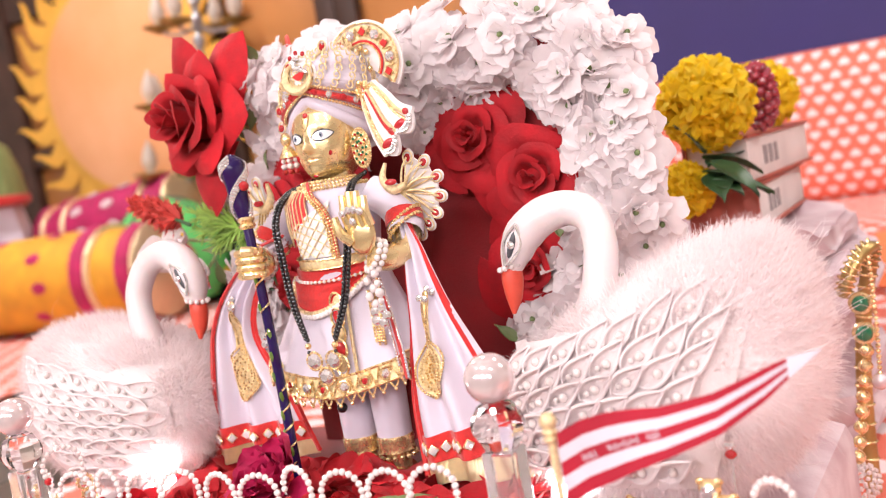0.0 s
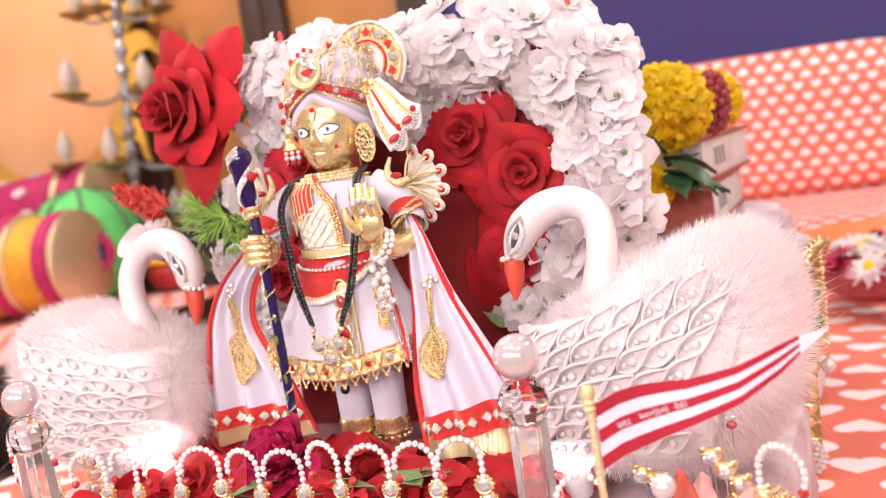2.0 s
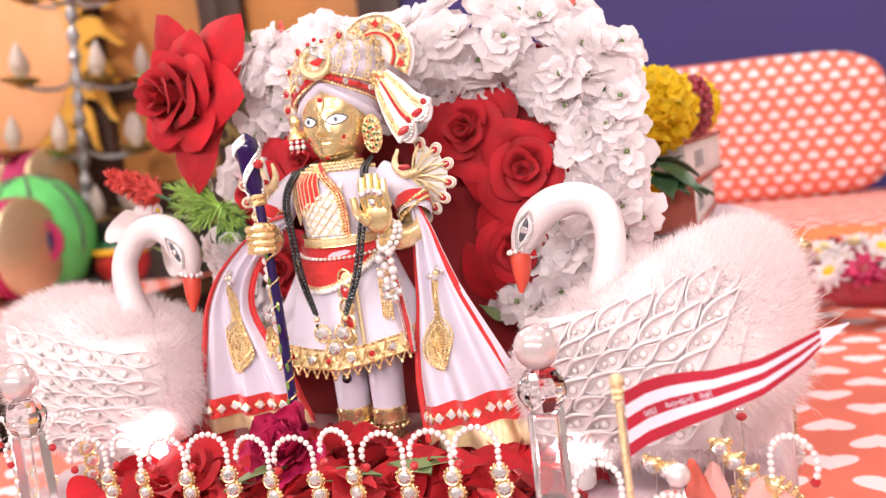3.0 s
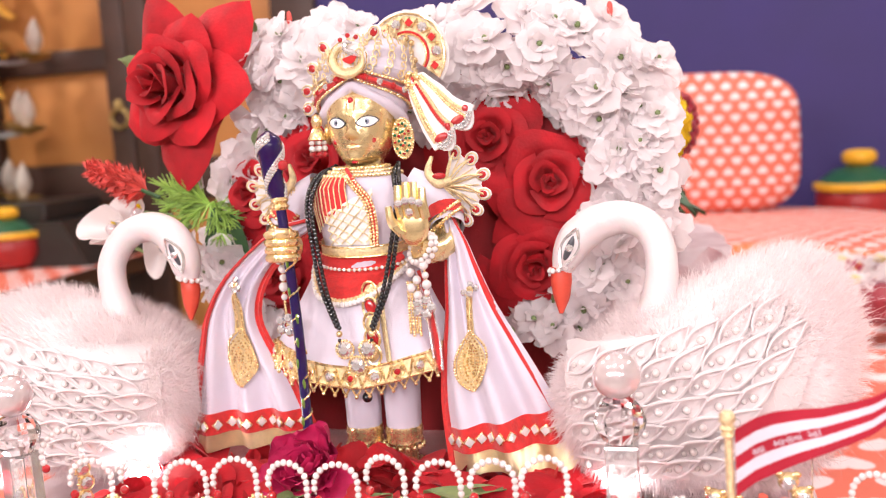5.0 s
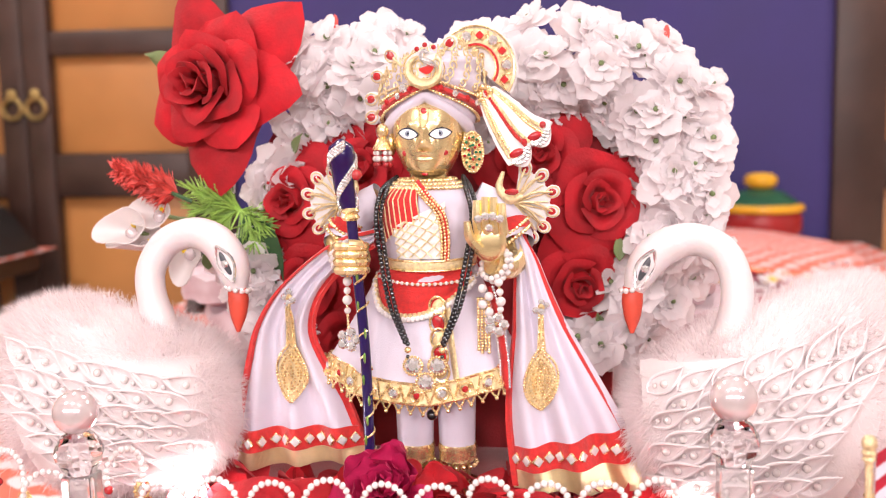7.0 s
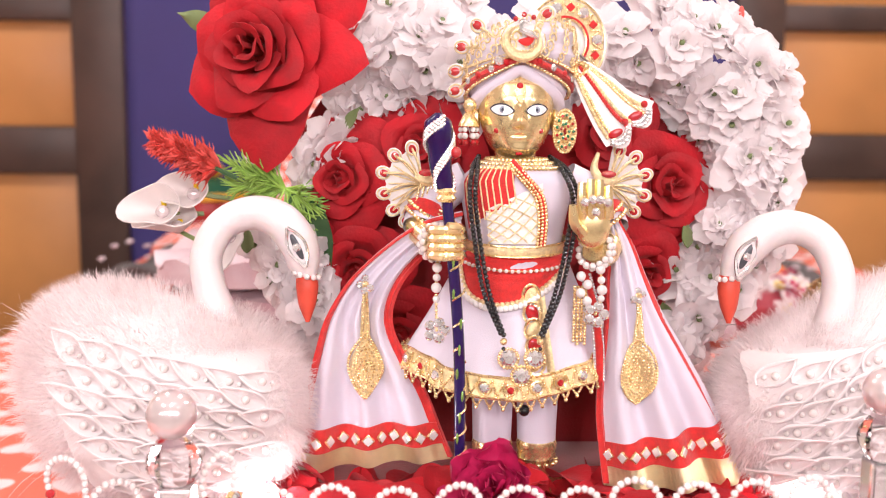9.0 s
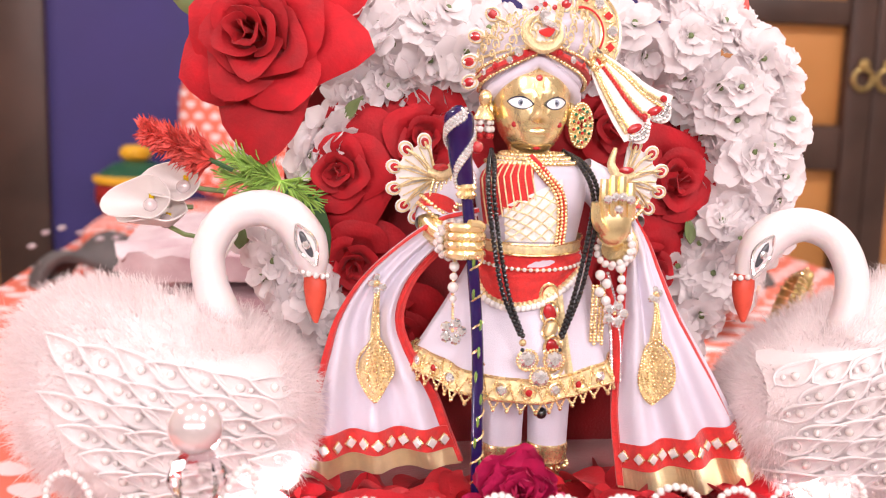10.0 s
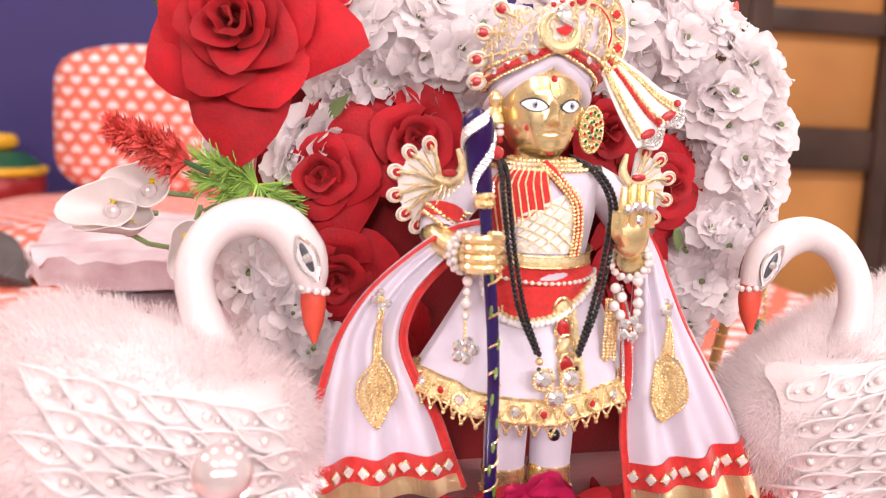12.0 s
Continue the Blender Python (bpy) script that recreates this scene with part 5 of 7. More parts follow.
for off in (-0.0022, 0.0, 0.0022):
    part("bead_border", beads(Build(), [p + Vector((off, -0.0018, off * 0.25)) for p in edge], 0.0011, 0.0021, 6, 5), GOLD_BRIGHT, tunic, "gold bead border")
for zz, gr in ((0.2120, 0.0022), (0.2142, 0.0018), (0.2164, 0.0022)):
    ring = [torso(w, min(zz, 0.217), gr) + Vector((0, 0, zz - min(zz, 0.217))) for w in steps(-2.4, 2.4, 50)]
    part("bead_collar", beads(Build(), ring, 0.0014, 0.0026, 6, 5), GOLD_BRIGHT, tunic, "gold bead collar")

belt = thing("belt", "gold belt with a pearl chain below it", "belt")
part("band", Build().grid(lambda u, v: torso(2 * math.pi * u, 0.1628 + 0.0065 * v - 0.0025 * math.cos(2 * math.pi * u), 0.0034 + 0.0006 * math.sin(math.pi * v)), 48, 4, wrap=True), GOLD, belt)
for dz in (0.0, 0.0062):
    part("edge_cord", Build().tube([torso(w, 0.1628 + dz - 0.0025 * math.cos(w), 0.0042) for w in steps(-math.pi, math.pi, 60)], 0.0007, 6, False), GOLD_BRIGHT, belt)
part("pearl_chain", beads(Build(), [torso(w, 0.1565 - 0.004 * math.cos(w * 1.15), 0.0075) for w in steps(-1.35, 1.35, 40)], 0.00125, 0.0036, 8, 6), PEARL, belt, "pearl chain")
part("chain_wire", Build().tube([torso(w, 0.1565 - 0.004 * math.cos(w * 1.15), 0.0075) for w in steps(-1.35, 1.35, 40)], 0.0005, 5), GOLD_BRIGHT, belt)


def skirt_pt(a, v, grow=0.0):
    r = 0.0295 + 0.034 * v ** 1.15
    fold = 1 + 0.035 * v * math.sin(9 * a + 0.6) + 0.02 * v * math.sin(17 * a)
    hem = 0.0775 + 0.016 * (abs(math.sin(a)) ** 2)
    return Vector(((r + grow) * fold * 1.02 * math.sin(a) - 0.005 * v, -0.008 - (r * 0.60 + grow) * fold * math.cos(a), 0.163 - (0.163 - hem) * v))


skirt = thing("skirt", "flared white satin skirt with a jewelled gold hem and embroidered front", "skirt")
part("cloth", Build().grid(lambda u, v: skirt_pt(2 * math.pi * u, v), 96, 24, wrap=True, thick=0.0008), WHITE_SATIN, skirt)
sash_low = lambda u: 0.11 + 0.25 * math.sin(math.pi * min(1.0, u ** 0.72)) ** 1.1
part("sash", Build().grid(lambda u, v: skirt_pt(-1.05 + 2.0 * u, 0.02 + (sash_low(u) - 0.02) * v, 0.0030 + 0.0009 * math.sin(v * 11 + 2 * u)), 34, 14, thick=0.0008), RED_FELT, skirt, "red sash")
for off, m_ in ((0.004, GOLD), (0.032, WHITE_FELT)):
    part("sash_trim", beads(Build(), [skirt_pt(-1.05 + 2.0 * u, sash_low(u) + off, 0.0042) for u in steps(0, 1, 50)], 0.0017 if off < 0.01 else 0.0021, 0.0030, 6, 5), m_, skirt, "gold sash trim" if m_ is GOLD else "cream scalloped sash trim")
part("hem_band", Build().grid(lambda u, v: skirt_pt(2 * math.pi * u, 0.86 + 0.13 * v, 0.0014), 96, 4, wrap=True, thick=0.0008), GOLD, skirt, "gold embroidered hem")
for vv in (0.85, 0.99):
    part("hem_cord", Build().tube([skirt_pt(w, vv, 0.0024) for w in steps(0, 2 * math.pi, 97)], 0.0010, 6, False), GOLD_BRIGHT, skirt)
for k in range(26):
    a = 2 * math.pi * k / 26
    c = skirt_pt(a, 0.925, 0.0035)
    m = Matrix.Translation(c) @ Matrix.Rotation(a, 4, "Z")
    part("hem_stone", Build().gem((0, 0, 0), 0.0033 if k % 2 else 0.0023, m), SILVER if k % 2 else RUBY, skirt, "clear hem stone" if k % 2 else "red hem stone", False)
    part("stone_setting", Build().tube([m @ Vector((0.0040 * math.cos(w), 0.0003, 0.0040 * math.sin(w))) for w in steps(0, 2 * math.pi, 13)], 0.0008, 5, False), GOLD_BRIGHT, skirt)
    for q in (-0.5, 0.5):
        a2 = a + q * math.pi / 26
        part("hem_fringe", beads(Build(), spline([skirt_pt(a2 - 0.055, 0.985, 0.002), skirt_pt(a2, 1.0, 0.002) + Vector((0, 0, -0.0040)), skirt_pt(a2 + 0.055, 0.985, 0.002)], 10), 0.0009, 0.0015, 5, 4), GOLD_BRIGHT, skirt)
        part("hem_drop", Build().ball(skirt_pt(a2, 1.0, 0.002) + Vector((0, 0, -0.0052)), 0.0013, 7, 5), GOLD_BRIGHT, skirt)
part("hem_zigzag", beads(Build(), [skirt_pt(2 * math.pi * k / 104, 0.865 if k % 2 else 0.985, 0.0032) for k in range(105)], 0.0009, 0.0016, 5, 4), GOLD_BRIGHT, skirt, "gold zigzag cord")
# embroidered strip down the front
strip = [skirt_pt(0.36 + 0.06 * v, v, 0.0026) for v in steps(0.26, 0.84, 24)]
part("front_strip", Build().tube(strip, 0.0030, 8, True, 0.4), GOLD, skirt, "gold embroidered strip")
for k in range(5):
    v = 0.30 + 0.115 * k
    m = Matrix.Translation(skirt_pt(0.20 + 0.06 * v, v, 0.0034))
    part("front_drop", Build().ball((0, 0, 0), (0.0036, 0.0016, 0.0054), 10, 7, m @ Matrix.Rotation(0.4 - 0.8 * (k % 2), 4, "Y")), RUBY if k % 2 else GOLD, skirt, "embroidered paisley drop")
    part("drop_outline", Build().tube([m @ Vector((0.0050 * math.cos(w), -0.0008, 0.0068 * math.sin(w))) for w in steps(0, 2 * math.pi, 16)], 0.0009, 5, False), GOLD_BRIGHT, skirt)

trousers = thing("trousers", "white satin trousers under the skirt", "trousers")
for x in (-0.0115, 0.0165):
    leg_b = Build().grid(lambda u, v: (x + (0.0118 + 0.0018 * v + 0.0004 * math.sin(7 * u * 6.28)) * math.sin(2 * math.pi * u), -0.008 - (0.0115 + 0.0015 * v) * math.cos(2 * math.pi * u), 0.040 + 0.062 * v), 24, 10, wrap=True)
    part("leg", leg_b, WHITE_SATIN, trousers)
    ank = thing("anklet", "broad gold anklet with small bells", "anklet", "anklets of the figurine", at=(x, -0.008, 0.034))
    part("band", Build().lathe([(0.0110, -0.004), (0.0128, -0.003), (0.0122, 0), (0.0130, 0.004), (0.0124, 0.0075), (0.0110, 0.008)], 24), GOLD_BRIGHT, ank)
    for k in range(16):
        w = 2 * math.pi * k / 16
        part("bell", Build().ball((0.0125 * math.cos(w), 0.0125 * math.sin(w), -0.0062), 0.0018, 7, 5), GOLD_BRIGHT, ank)


def cape_half(name, label, inner, outer, y_top, y_low, belly, folds, pend_at):
    """One hanging half of the cape between an inner and an outer edge (x, z)."""
    N = 40
    A = spline([(x, 0, z) for x, z in inner], N)
    B_ = spline([(x, 0, z) for x, z in outer], N)

    def pt(u, v, lift=0.0):
        k = v * N
        i = min(int(k), N - 1)
        a, b = A[i].lerp(A[i + 1], k - i), B_[i].lerp(B_[i + 1], k - i)
        p = a.lerp(b, u)
        y = y_top + (y_low - y_top) * v + (0.0030 * v + 0.0010) * math.sin(folds * 2 * math.pi * u + 0.7) - belly * v * math.sin(math.pi * u) + 0.0016 * math.sin(5.3 * folds * u + 3 * v)
        return Vector((p.x, y - lift, p.z))
    c = thing(name, label, "cape", "halves of the cape")
    part("cloth", Build().grid(lambda u, v: pt(u, v * 0.93), 48, 40, thick=0.0007), WHITE_SATIN, c)
    ew = lambda v: 0.05 + 0.07 * (1 - v)
    part("edging", Build().grid(lambda u, v: pt(u * ew(v) - 0.01, v * 0.99, 0.0012), 3, 50, thick=0.0022), RED_FELT, c, "red felt edging")
    part("edging", Build().grid(lambda u, v: pt(1.01 - u * ew(v), v * 0.99, 0.0012), 3, 50, thick=0.0022), RED_FELT, c, "red felt edging")
    part("hem_band", Build().grid(lambda u, v: pt(u, 0.835 + 0.09 * v, 0.0022), 50, 5, thick=0.0008), RED_FELT, c, "red hem band")
    part("hem_ribbon", Build().grid(lambda u, v: pt(u, 0.925 + 0.075 * v, 0.0008 + 0.0008 * math.sin(u * 40)), 80, 3, thick=0.0007), GOLD_FOIL, c, "gold foil ribbon")
    for k in range(11):
        u = (k + 0.6) / 11.2
        p, q = pt(u, 0.882, 0.0040), pt(u + 0.02, 0.882, 0.0040)
        yaw = math.atan2(q.y - p.y, q.x - p.x) if q.x > p.x else math.atan2(p.y - q.y, p.x - q.x)
        m = Matrix.Translation(p) @ Matrix.Rotation(yaw, 4, "Z") @ Matrix.Rotation(radians(45 + 8 * math.sin(k * 5)), 4, "Y")
        fr = part("mirror_setting", Build().box((0, 0, 0), (0.0060, 0.0012, 0.0060), 0.0004, m), GOLD_BRIGHT, c)
        part("mirror", Build().box((0, -0.0008, 0), (0.0047, 0.0012, 0.0047), 0.0003, m), MIRROR, fr, "small square mirror")
    # gold drop embroidery
    def mark(u0, v0):
        return pt(u0, v0, 0.0014)
    pu, pv = pend_at
    base = mark(pu, pv)
    tall = A[0].z - A[N].z

    def pl(dx, dz):
        v = max(0.0, min(1.0, pv - dz / tall))
        k = v * N
        i = min(int(k), N - 1)
        a, b = A[i].lerp(A[i + 1], k - i).x, B_[i].lerp(B_[i + 1], k - i).x
        return pt((base.x + dx - a) / (b - a), v, 0.0022)

    drop = part("drop_field", Build().grid(lambda u, v: pl((u - 0.5) * 2 * 0.0095 * math.sin(math.pi * min(0.99, 0.02 + v)) ** 0.8, -0.0175 + 0.033 * v), 8, 14, thick=0.0004), GOLD, c, "gold embroidered drop")
    fill = Build()
    fill.many = True
    for row in range(17):
        q = (row + 0.5) / 17
        half = 0.0088 * math.sin(math.pi * q) ** 0.8
        cnt = max(1, int(half * 2 / 0.0021))
        for col in range(cnt):
            fill.ball(pl(((col + 0.5) / cnt - 0.5) * 2 * half + 0.0003 * math.sin(row * 7 + col * 3), -0.0170 + 0.0325 * q) + Vector((0, -0.0006, 0)), 0.00072 + 0.0003 * abs(math.sin(row * 3.1 + col * 5.7)), 5, 4)
    part("bead_filling", fill, GOLD_BRIGHT, drop, "packed gold beads")
    for r_, n_ in ((1.0, 30), (0.72, 22)):
        loop = [pl(sg * r_ * 0.0105 * math.sin(math.pi * min(0.99, 0.01 + q)) ** 0.8, -0.018 * r_ + 0.035 * r_ * q) for sg in (1, -1) for q in (steps(0, 1, n_) if sg > 0 else steps(1, 0, n_))]
        part("drop_rim", beads(Build(), [p + Vector((0, -0.0008, 0)) for p in loop], 0.0010, 0.0019, 6, 5), GOLD_BRIGHT if r_ == 1.0 else GOLD, drop, "gold bead rim" if r_ == 1.0 else "gold bead ring")
    part("drop_stem", Build().grid(lambda u, v: pl((u - 0.5) * 0.0055 * (1 - 0.5 * v), 0.015 + 0.022 * v), 2, 10, thick=0.0006), GOLD, c, "gold embroidered stem")
    for dx in (-0.0016, 0.0016):
        part("bead_stem", beads(Build(), [pl(dx * (1 - 0.4 * q), 0.016 + 0.021 * q) + Vector((0, -0.0006, 0)) for q in steps(0, 1, 14)], 0.0009, 0.0016, 5, 4), GOLD_BRIGHT, c, "gold bead row")
    for dx, dz in ((0, 0.0375), (0, 0.0425), (-0.0032, 0.0395), (0.0032, 0.0395), (0, 0.0398)):
        part("star_stone", Build().gem((0, 0, 0), 0.0025, Matrix.Translation(pl(dx, dz) + Vector((0, -0.0006, 0)))), GOLD_BRIGHT if dz == 0.0398 else SILVER, c, "stone of the star", False)
    return c


cape_half("cape", "white satin cape half with red edging, beside the staff",
          [(-0.034, 0.176), (-0.053, 0.163), (-0.070, 0.143), (-0.076, 0.119), (-0.066, 0.094), (-0.055, 0.076), (-0.046, 0.053), (-0.038, 0.033)],
          [(-0.033, 0.186), (-0.060, 0.178), (-0.094, 0.151), (-0.112, 0.125), (-0.120, 0.100), (-0.126, 0.075), (-0.131, 0.049), (-0.136, 0.025)],
          -0.023, -0.024, -0.004, 3.2, (0.46, 0.60))
cape_half("cape", "white satin cape half with red edging, below the raised hand",
          [(0.055, 0.184), (0.056, 0.165), (0.055, 0.143), (0.054, 0.118), (0.051, 0.092), (0.050, 0.066), (0.052, 0.044), (0.055, 0.021)],
          [(0.058, 0.187), (0.069, 0.169), (0.077, 0.150), (0.087, 0.128), (0.100, 0.106), (0.113, 0.084), (0.127, 0.058), (0.141, 0.026)],
          -0.016, -0.036, 0.012, 3.0, (0.42, 0.60))

# black bead strands and their crystal pendant
neck = thing("bead_necklace", "long double strand of black beads with three clear crystals", "necklace")
for off in (0.0, 0.0032):
    for pts in ([(-0.022, 0.004, 0.2175), (-0.0275 + off, -0.022, 0.211), (-0.0295 + off, -0.036, 0.195), (-0.0265 + off, -0.040, 0.170), (-0.0210 + off, -0.044, 0.141), (-0.0105 + off * 0.4, -0.0485, 0.1165)],
                [(0.022, 0.004, 0.2175), (0.0290 - off, -0.022, 0.211), (0.0335 - off, -0.036, 0.195), (0.0300 - off, -0.041, 0.170), (0.0235 - off, -0.044, 0.141), (0.0130 - off * 0.4, -0.0485, 0.1165)]):
        part("bead_strand", beads(Build(), spline(pts, 40), 0.00165, 0.0027, 7, 5), BLACK_BEAD, neck)
for x, z in ((-0.0095, 0.1135), (0.0118, 0.1135)):
    part("gold_bead", Build().ball((x, -0.049, z), 0.0022, 8, 6), GOLD_BRIGHT, neck, "gold bead")
    part("black_drop", Build().ball((x, -0.0493, z - 0.0042), 0.0013, 8, 6), BLACK_BEAD, neck)
for x, z in ((-0.0065, 0.1035), (0.0088, 0.1035), (0.0012, 0.0930)):
    part("crystal", Build().gem((x, -0.0500, z), 0.0052), SILVER, neck, "clear crystal", False)
    part("crystal_setting", beads(Build(), [(x + 0.0058 * math.cos(w), -0.0492, z + 0.0058 * math.sin(w)) for w in steps(0, 2 * math.pi, 40)], 0.0010, 0.0019, 6, 5), GOLD_BRIGHT, neck)
part("black_pendant", Build().ball((0.004, -0.043, 0.0705), 0.0035, 10, 8), BLACK_BEAD, neck, "black faceted drop")

# staff
staff = thing("staff", "thin purple enamelled staff with gold foliage and a spiral head", "staff")
top, low = Vector((-0.0435, -0.0460, 0.200)), Vector((-0.0335, -0.0535, 0.0085))
shaft_line = spline([low, (-0.0345, -0.0530, 0.060), (-0.0360, -0.0518, 0.120), top], 40)
part("shaft", Build().tube(shaft_line, 0.0033, 14), ENAMEL, staff)
for k in range(11):
    p = shaft_line[3 + 3 * k]
    v = Build()
    v.tube([p + Vector((0.0034 * math.cos(w), 0.0034 * math.sin(w), 0.0022 * w - 0.005)) for w in steps(0.4 + k, 4.6 + k, 12)], 0.0007, 5)
    part("gold_vine", v, GOLD_BRIGHT, staff)
    lb = Build()
    lb.ball((0, 0, 0), (0.0010, 0.0022, 0.0038), 8, 6, Matrix.Translation(p + Vector((0.0031 * math.cos(-1.6 + 0.5 * (k % 3 - 1)), 0.0031 * math.sin(-1.6 + 0.5 * (k % 3 - 1)), 0.003))) @ Euler((0.3, 0, 0)).to_matrix().to_4x4())
    part("enamel_leaf", lb, ENAMEL_GREEN, staff, "green enamel leaf")
part("collar", Build().lathe([(0.0045, -0.003), (0.006, -0.001), (0.0045, 0.001), (0.006, 0.003), (0.0045, 0.005)], 16, Matrix.Translation(top + Vector((0, 0, -0.003)))), GOLD_BRIGHT, staff)
head_line = spline([top, (-0.0467, -0.0453, 0.213), (-0.0476, -0.0447, 0.226), (-0.0484, -0.0442, 0.236), (-0.0486, -0.0440, 0.2440)], 24)
hr = values([0.0042, 0.0058, 0.0064, 0.0070, 0.0080, 0.0085, 0.0076, 0.0015], 24)
part("head", Build().tube(head_line, hr, 16), ENAMEL, staff, "purple enamel spiral head")
for ph in (0.0, 3.14):
    for off in (-0.0020, 0.0002, 0.0024):
        sp = [p + Vector((r_ * 1.03 * math.cos(ph + 0.26 * i), r_ * 1.03 * math.sin(ph + 0.26 * i), off)) for i, (p, r_) in enumerate(zip(head_line[1:22], hr[1:]))]
        part("spiral_band", beads(Build(), sp, 0.0013, 0.0021, 6, 5), SILVER, staff, "rhinestone spiral")
part("red_bead", Build().ball((-0.0385, -0.0480, 0.222), 0.0034, 10, 8), RUBY, staff, "red glass bead")

# ---- turban and its ornaments ----
turban = thing("turban", "white embroidered turban with red and gold bands", "turban")


def tur(a, v, grow=0.0):
    """a: 0 at the front; v: 0 at the brim, 1 at the crown."""
    brim = 0.2680 - 0.0280 * min(1.0, abs(a) / (0.55 * math.pi)) ** 0.9
    r = lerp_in(v, [0, 0.18, 0.45, 0.75, 0.92, 1.0], [0.0246, 0.0292, 0.0330, 0.0285, 0.0165, 0.0005])
    z = brim + (0.303 - brim) * (v ** 0.9)
    return Vector(((r + grow) * math.sin(a) + 0.006 * v, 0.004 - (r * (0.74 if math.cos(a) > 0 else 0.98) + grow) * math.cos(a), z + 0.004 * v * math.sin(a)))


part("wrap", Build().grid(lambda u, v: tur(math.pi * (2 * u - 1), v, 0.0010 * math.sin(v * 22 + 2 * math.sin(6.28 * u))), 60, 26, wrap=True), WHITE_SATIN, turban)
part("brim_roll", Build().tube([tur(w, 0.05, 0.0004) for w in steps(-math.pi, math.pi, 60)], 0.0040, 10, False), WHITE_SATIN, turban)
part("red_band", Build().tube([tur(w, 0.24, 0.001) for w in steps(-math.pi, math.pi, 60)], 0.0036, 8, False, 0.6), RED_FELT, turban, "red band")
for v in (0.17, 0.315):
    part("bead_band", beads(Build(), [tur(w, v, 0.0026) for w in steps(-math.pi, math.pi, 80)], 0.0012, 0.0023, 6, 5), GOLD_BRIGHT, turban, "gold bead row")
for k in range(22):
    w = -math.pi + 2 * math.pi * k / 22
    part("band_stone", Build().gem((0, 0, 0), 0.0023, Matrix.Translation(tur(w, 0.24, 0.0042)) @ Matrix.Rotation(w, 4, "Z")), SILVER if k % 2 else RUBY, turban, "", False)
for k in range(96):
    w = -2.6 + 5.2 * (k / 95)
    v = 0.40 + 0.10 * (k % 6)
    m = Matrix.Translation(tur(w, v, 0.002)) @ Matrix.Rotation(w, 4, "Z")
    part("embroidery", Build().tube([m @ Vector((0.0030 * (1 - q * 0.16) * math.cos(q * 1.5 + k), -0.0006, 0.0036 * (1 - q * 0.16) * math.sin(q * 1.5 + k))) for q in steps(0, 5, 14)], 0.00055, 5), GOLD, turban, "gold thread scroll")


def drop_stone(parent, m, s, name="feather_tip"):
    """A red drop in a gold outline on white felt, in the local xz plane."""
    base = part(name, Build().ball((0, 0.0004, 0), (0.0066 * s, 0.0014, 0.0078 * s), 12, 7, m), WHITE_FELT, parent, "white felt drop")
    part("stone", Build().ball((0, -0.0012, -0.0005), (0.0034 * s, 0.0013, 0.0042 * s), 10, 7, m), RUBY, base, "red drop stone")
    part("outline", Build().tube([m @ Vector((0.0050 * s * math.cos(w), -0.0010, 0.0060 * s * math.sin(w))) for w in steps(0, 2 * math.pi, 18)], 0.0005, 5, False), GOLD, base, "gold thread outline")
    part("spark", Build().gem((0, -0.0020, -0.0042 * s), 0.0015 * s, m), SILVER, base, "clear stone", False)


brooch = thing("turban_brooch", "gold peacock brooch with red stones on the turban", "brooch")
bm_ = Matrix.Translation((0.001, -0.0200, 0.2855)) @ Euler((radians(-8), 0, 0)).to_matrix().to_4x4()
part("backing", Build().ball((0, 0.001, 0.0005), (0.0128, 0.0020, 0.0118), 20, 10, bm_), WHITE_FELT, brooch, "white felt backing")
cres = [bm_ @ Vector((0.0098 * math.cos(w), -0.002, 0.0092 * math.sin(w))) for w in steps(radians(115), radians(375), 24)]
part("crescent", Build().tube(cres, values([0.0008, 0.0026, 0.0040, 0.0042, 0.0032, 0.0010], 23), 10, True, 0.7), GOLD, brooch, "padded gold crescent")
for r_ in (0.0075, 0.0128):
    part("cord", beads(Build(), [bm_ @ Vector((r_ * math.cos(w), -0.0026, r_ * 0.94 * math.sin(w))) for w in steps(radians(110), radians(380), 50)], 0.0005, 0.0009, 5, 4), GOLD_BRIGHT, brooch, "twisted gold cord")
red_m = bm_ @ Matrix.Translation((0.0020, -0.0036, -0.0008)) @ Matrix.Rotation(radians(-14), 4, "Y")
part("red_inlay", Build().grid(lambda u, v: red_m @ Vector((0.0095 * (u - 0.5), -0.0006 * math.sin(math.pi * v), (v - 0.5) * 0.0050 * math.sin(math.pi * min(0.98, 0.06 + 0.86 * u)) ** 0.8 + 0.0016 * (2 * u - 1) ** 2)), 14, 4, thick=0.0006), RED_FELT, brooch, "red padded inlay")
part("bird_neck", Build().tube(spline([bm_ @ Vector(p) for p in ((0.0085, -0.003, 0.0010), (0.0040, -0.0042, 0.0035), (-0.0010, -0.0042, 0.0060), (-0.0005, -0.004, 0.0105), (0.0035, -0.004, 0.0098))], 16), values([0.0006, 0.0022, 0.0016, 0.0018, 0.0006], 16), 8), SILVER, brooch, "silver bird")
for dx, dz in ((-0.0045, 0.0125), (0.0005, 0.0150), (0.0060, 0.0135)):
    part("red_stone", Build().ball((dx, -0.003, dz), (0.0016, 0.0012, 0.0016), 9, 6, bm_), RUBY, brooch, "small red stone")
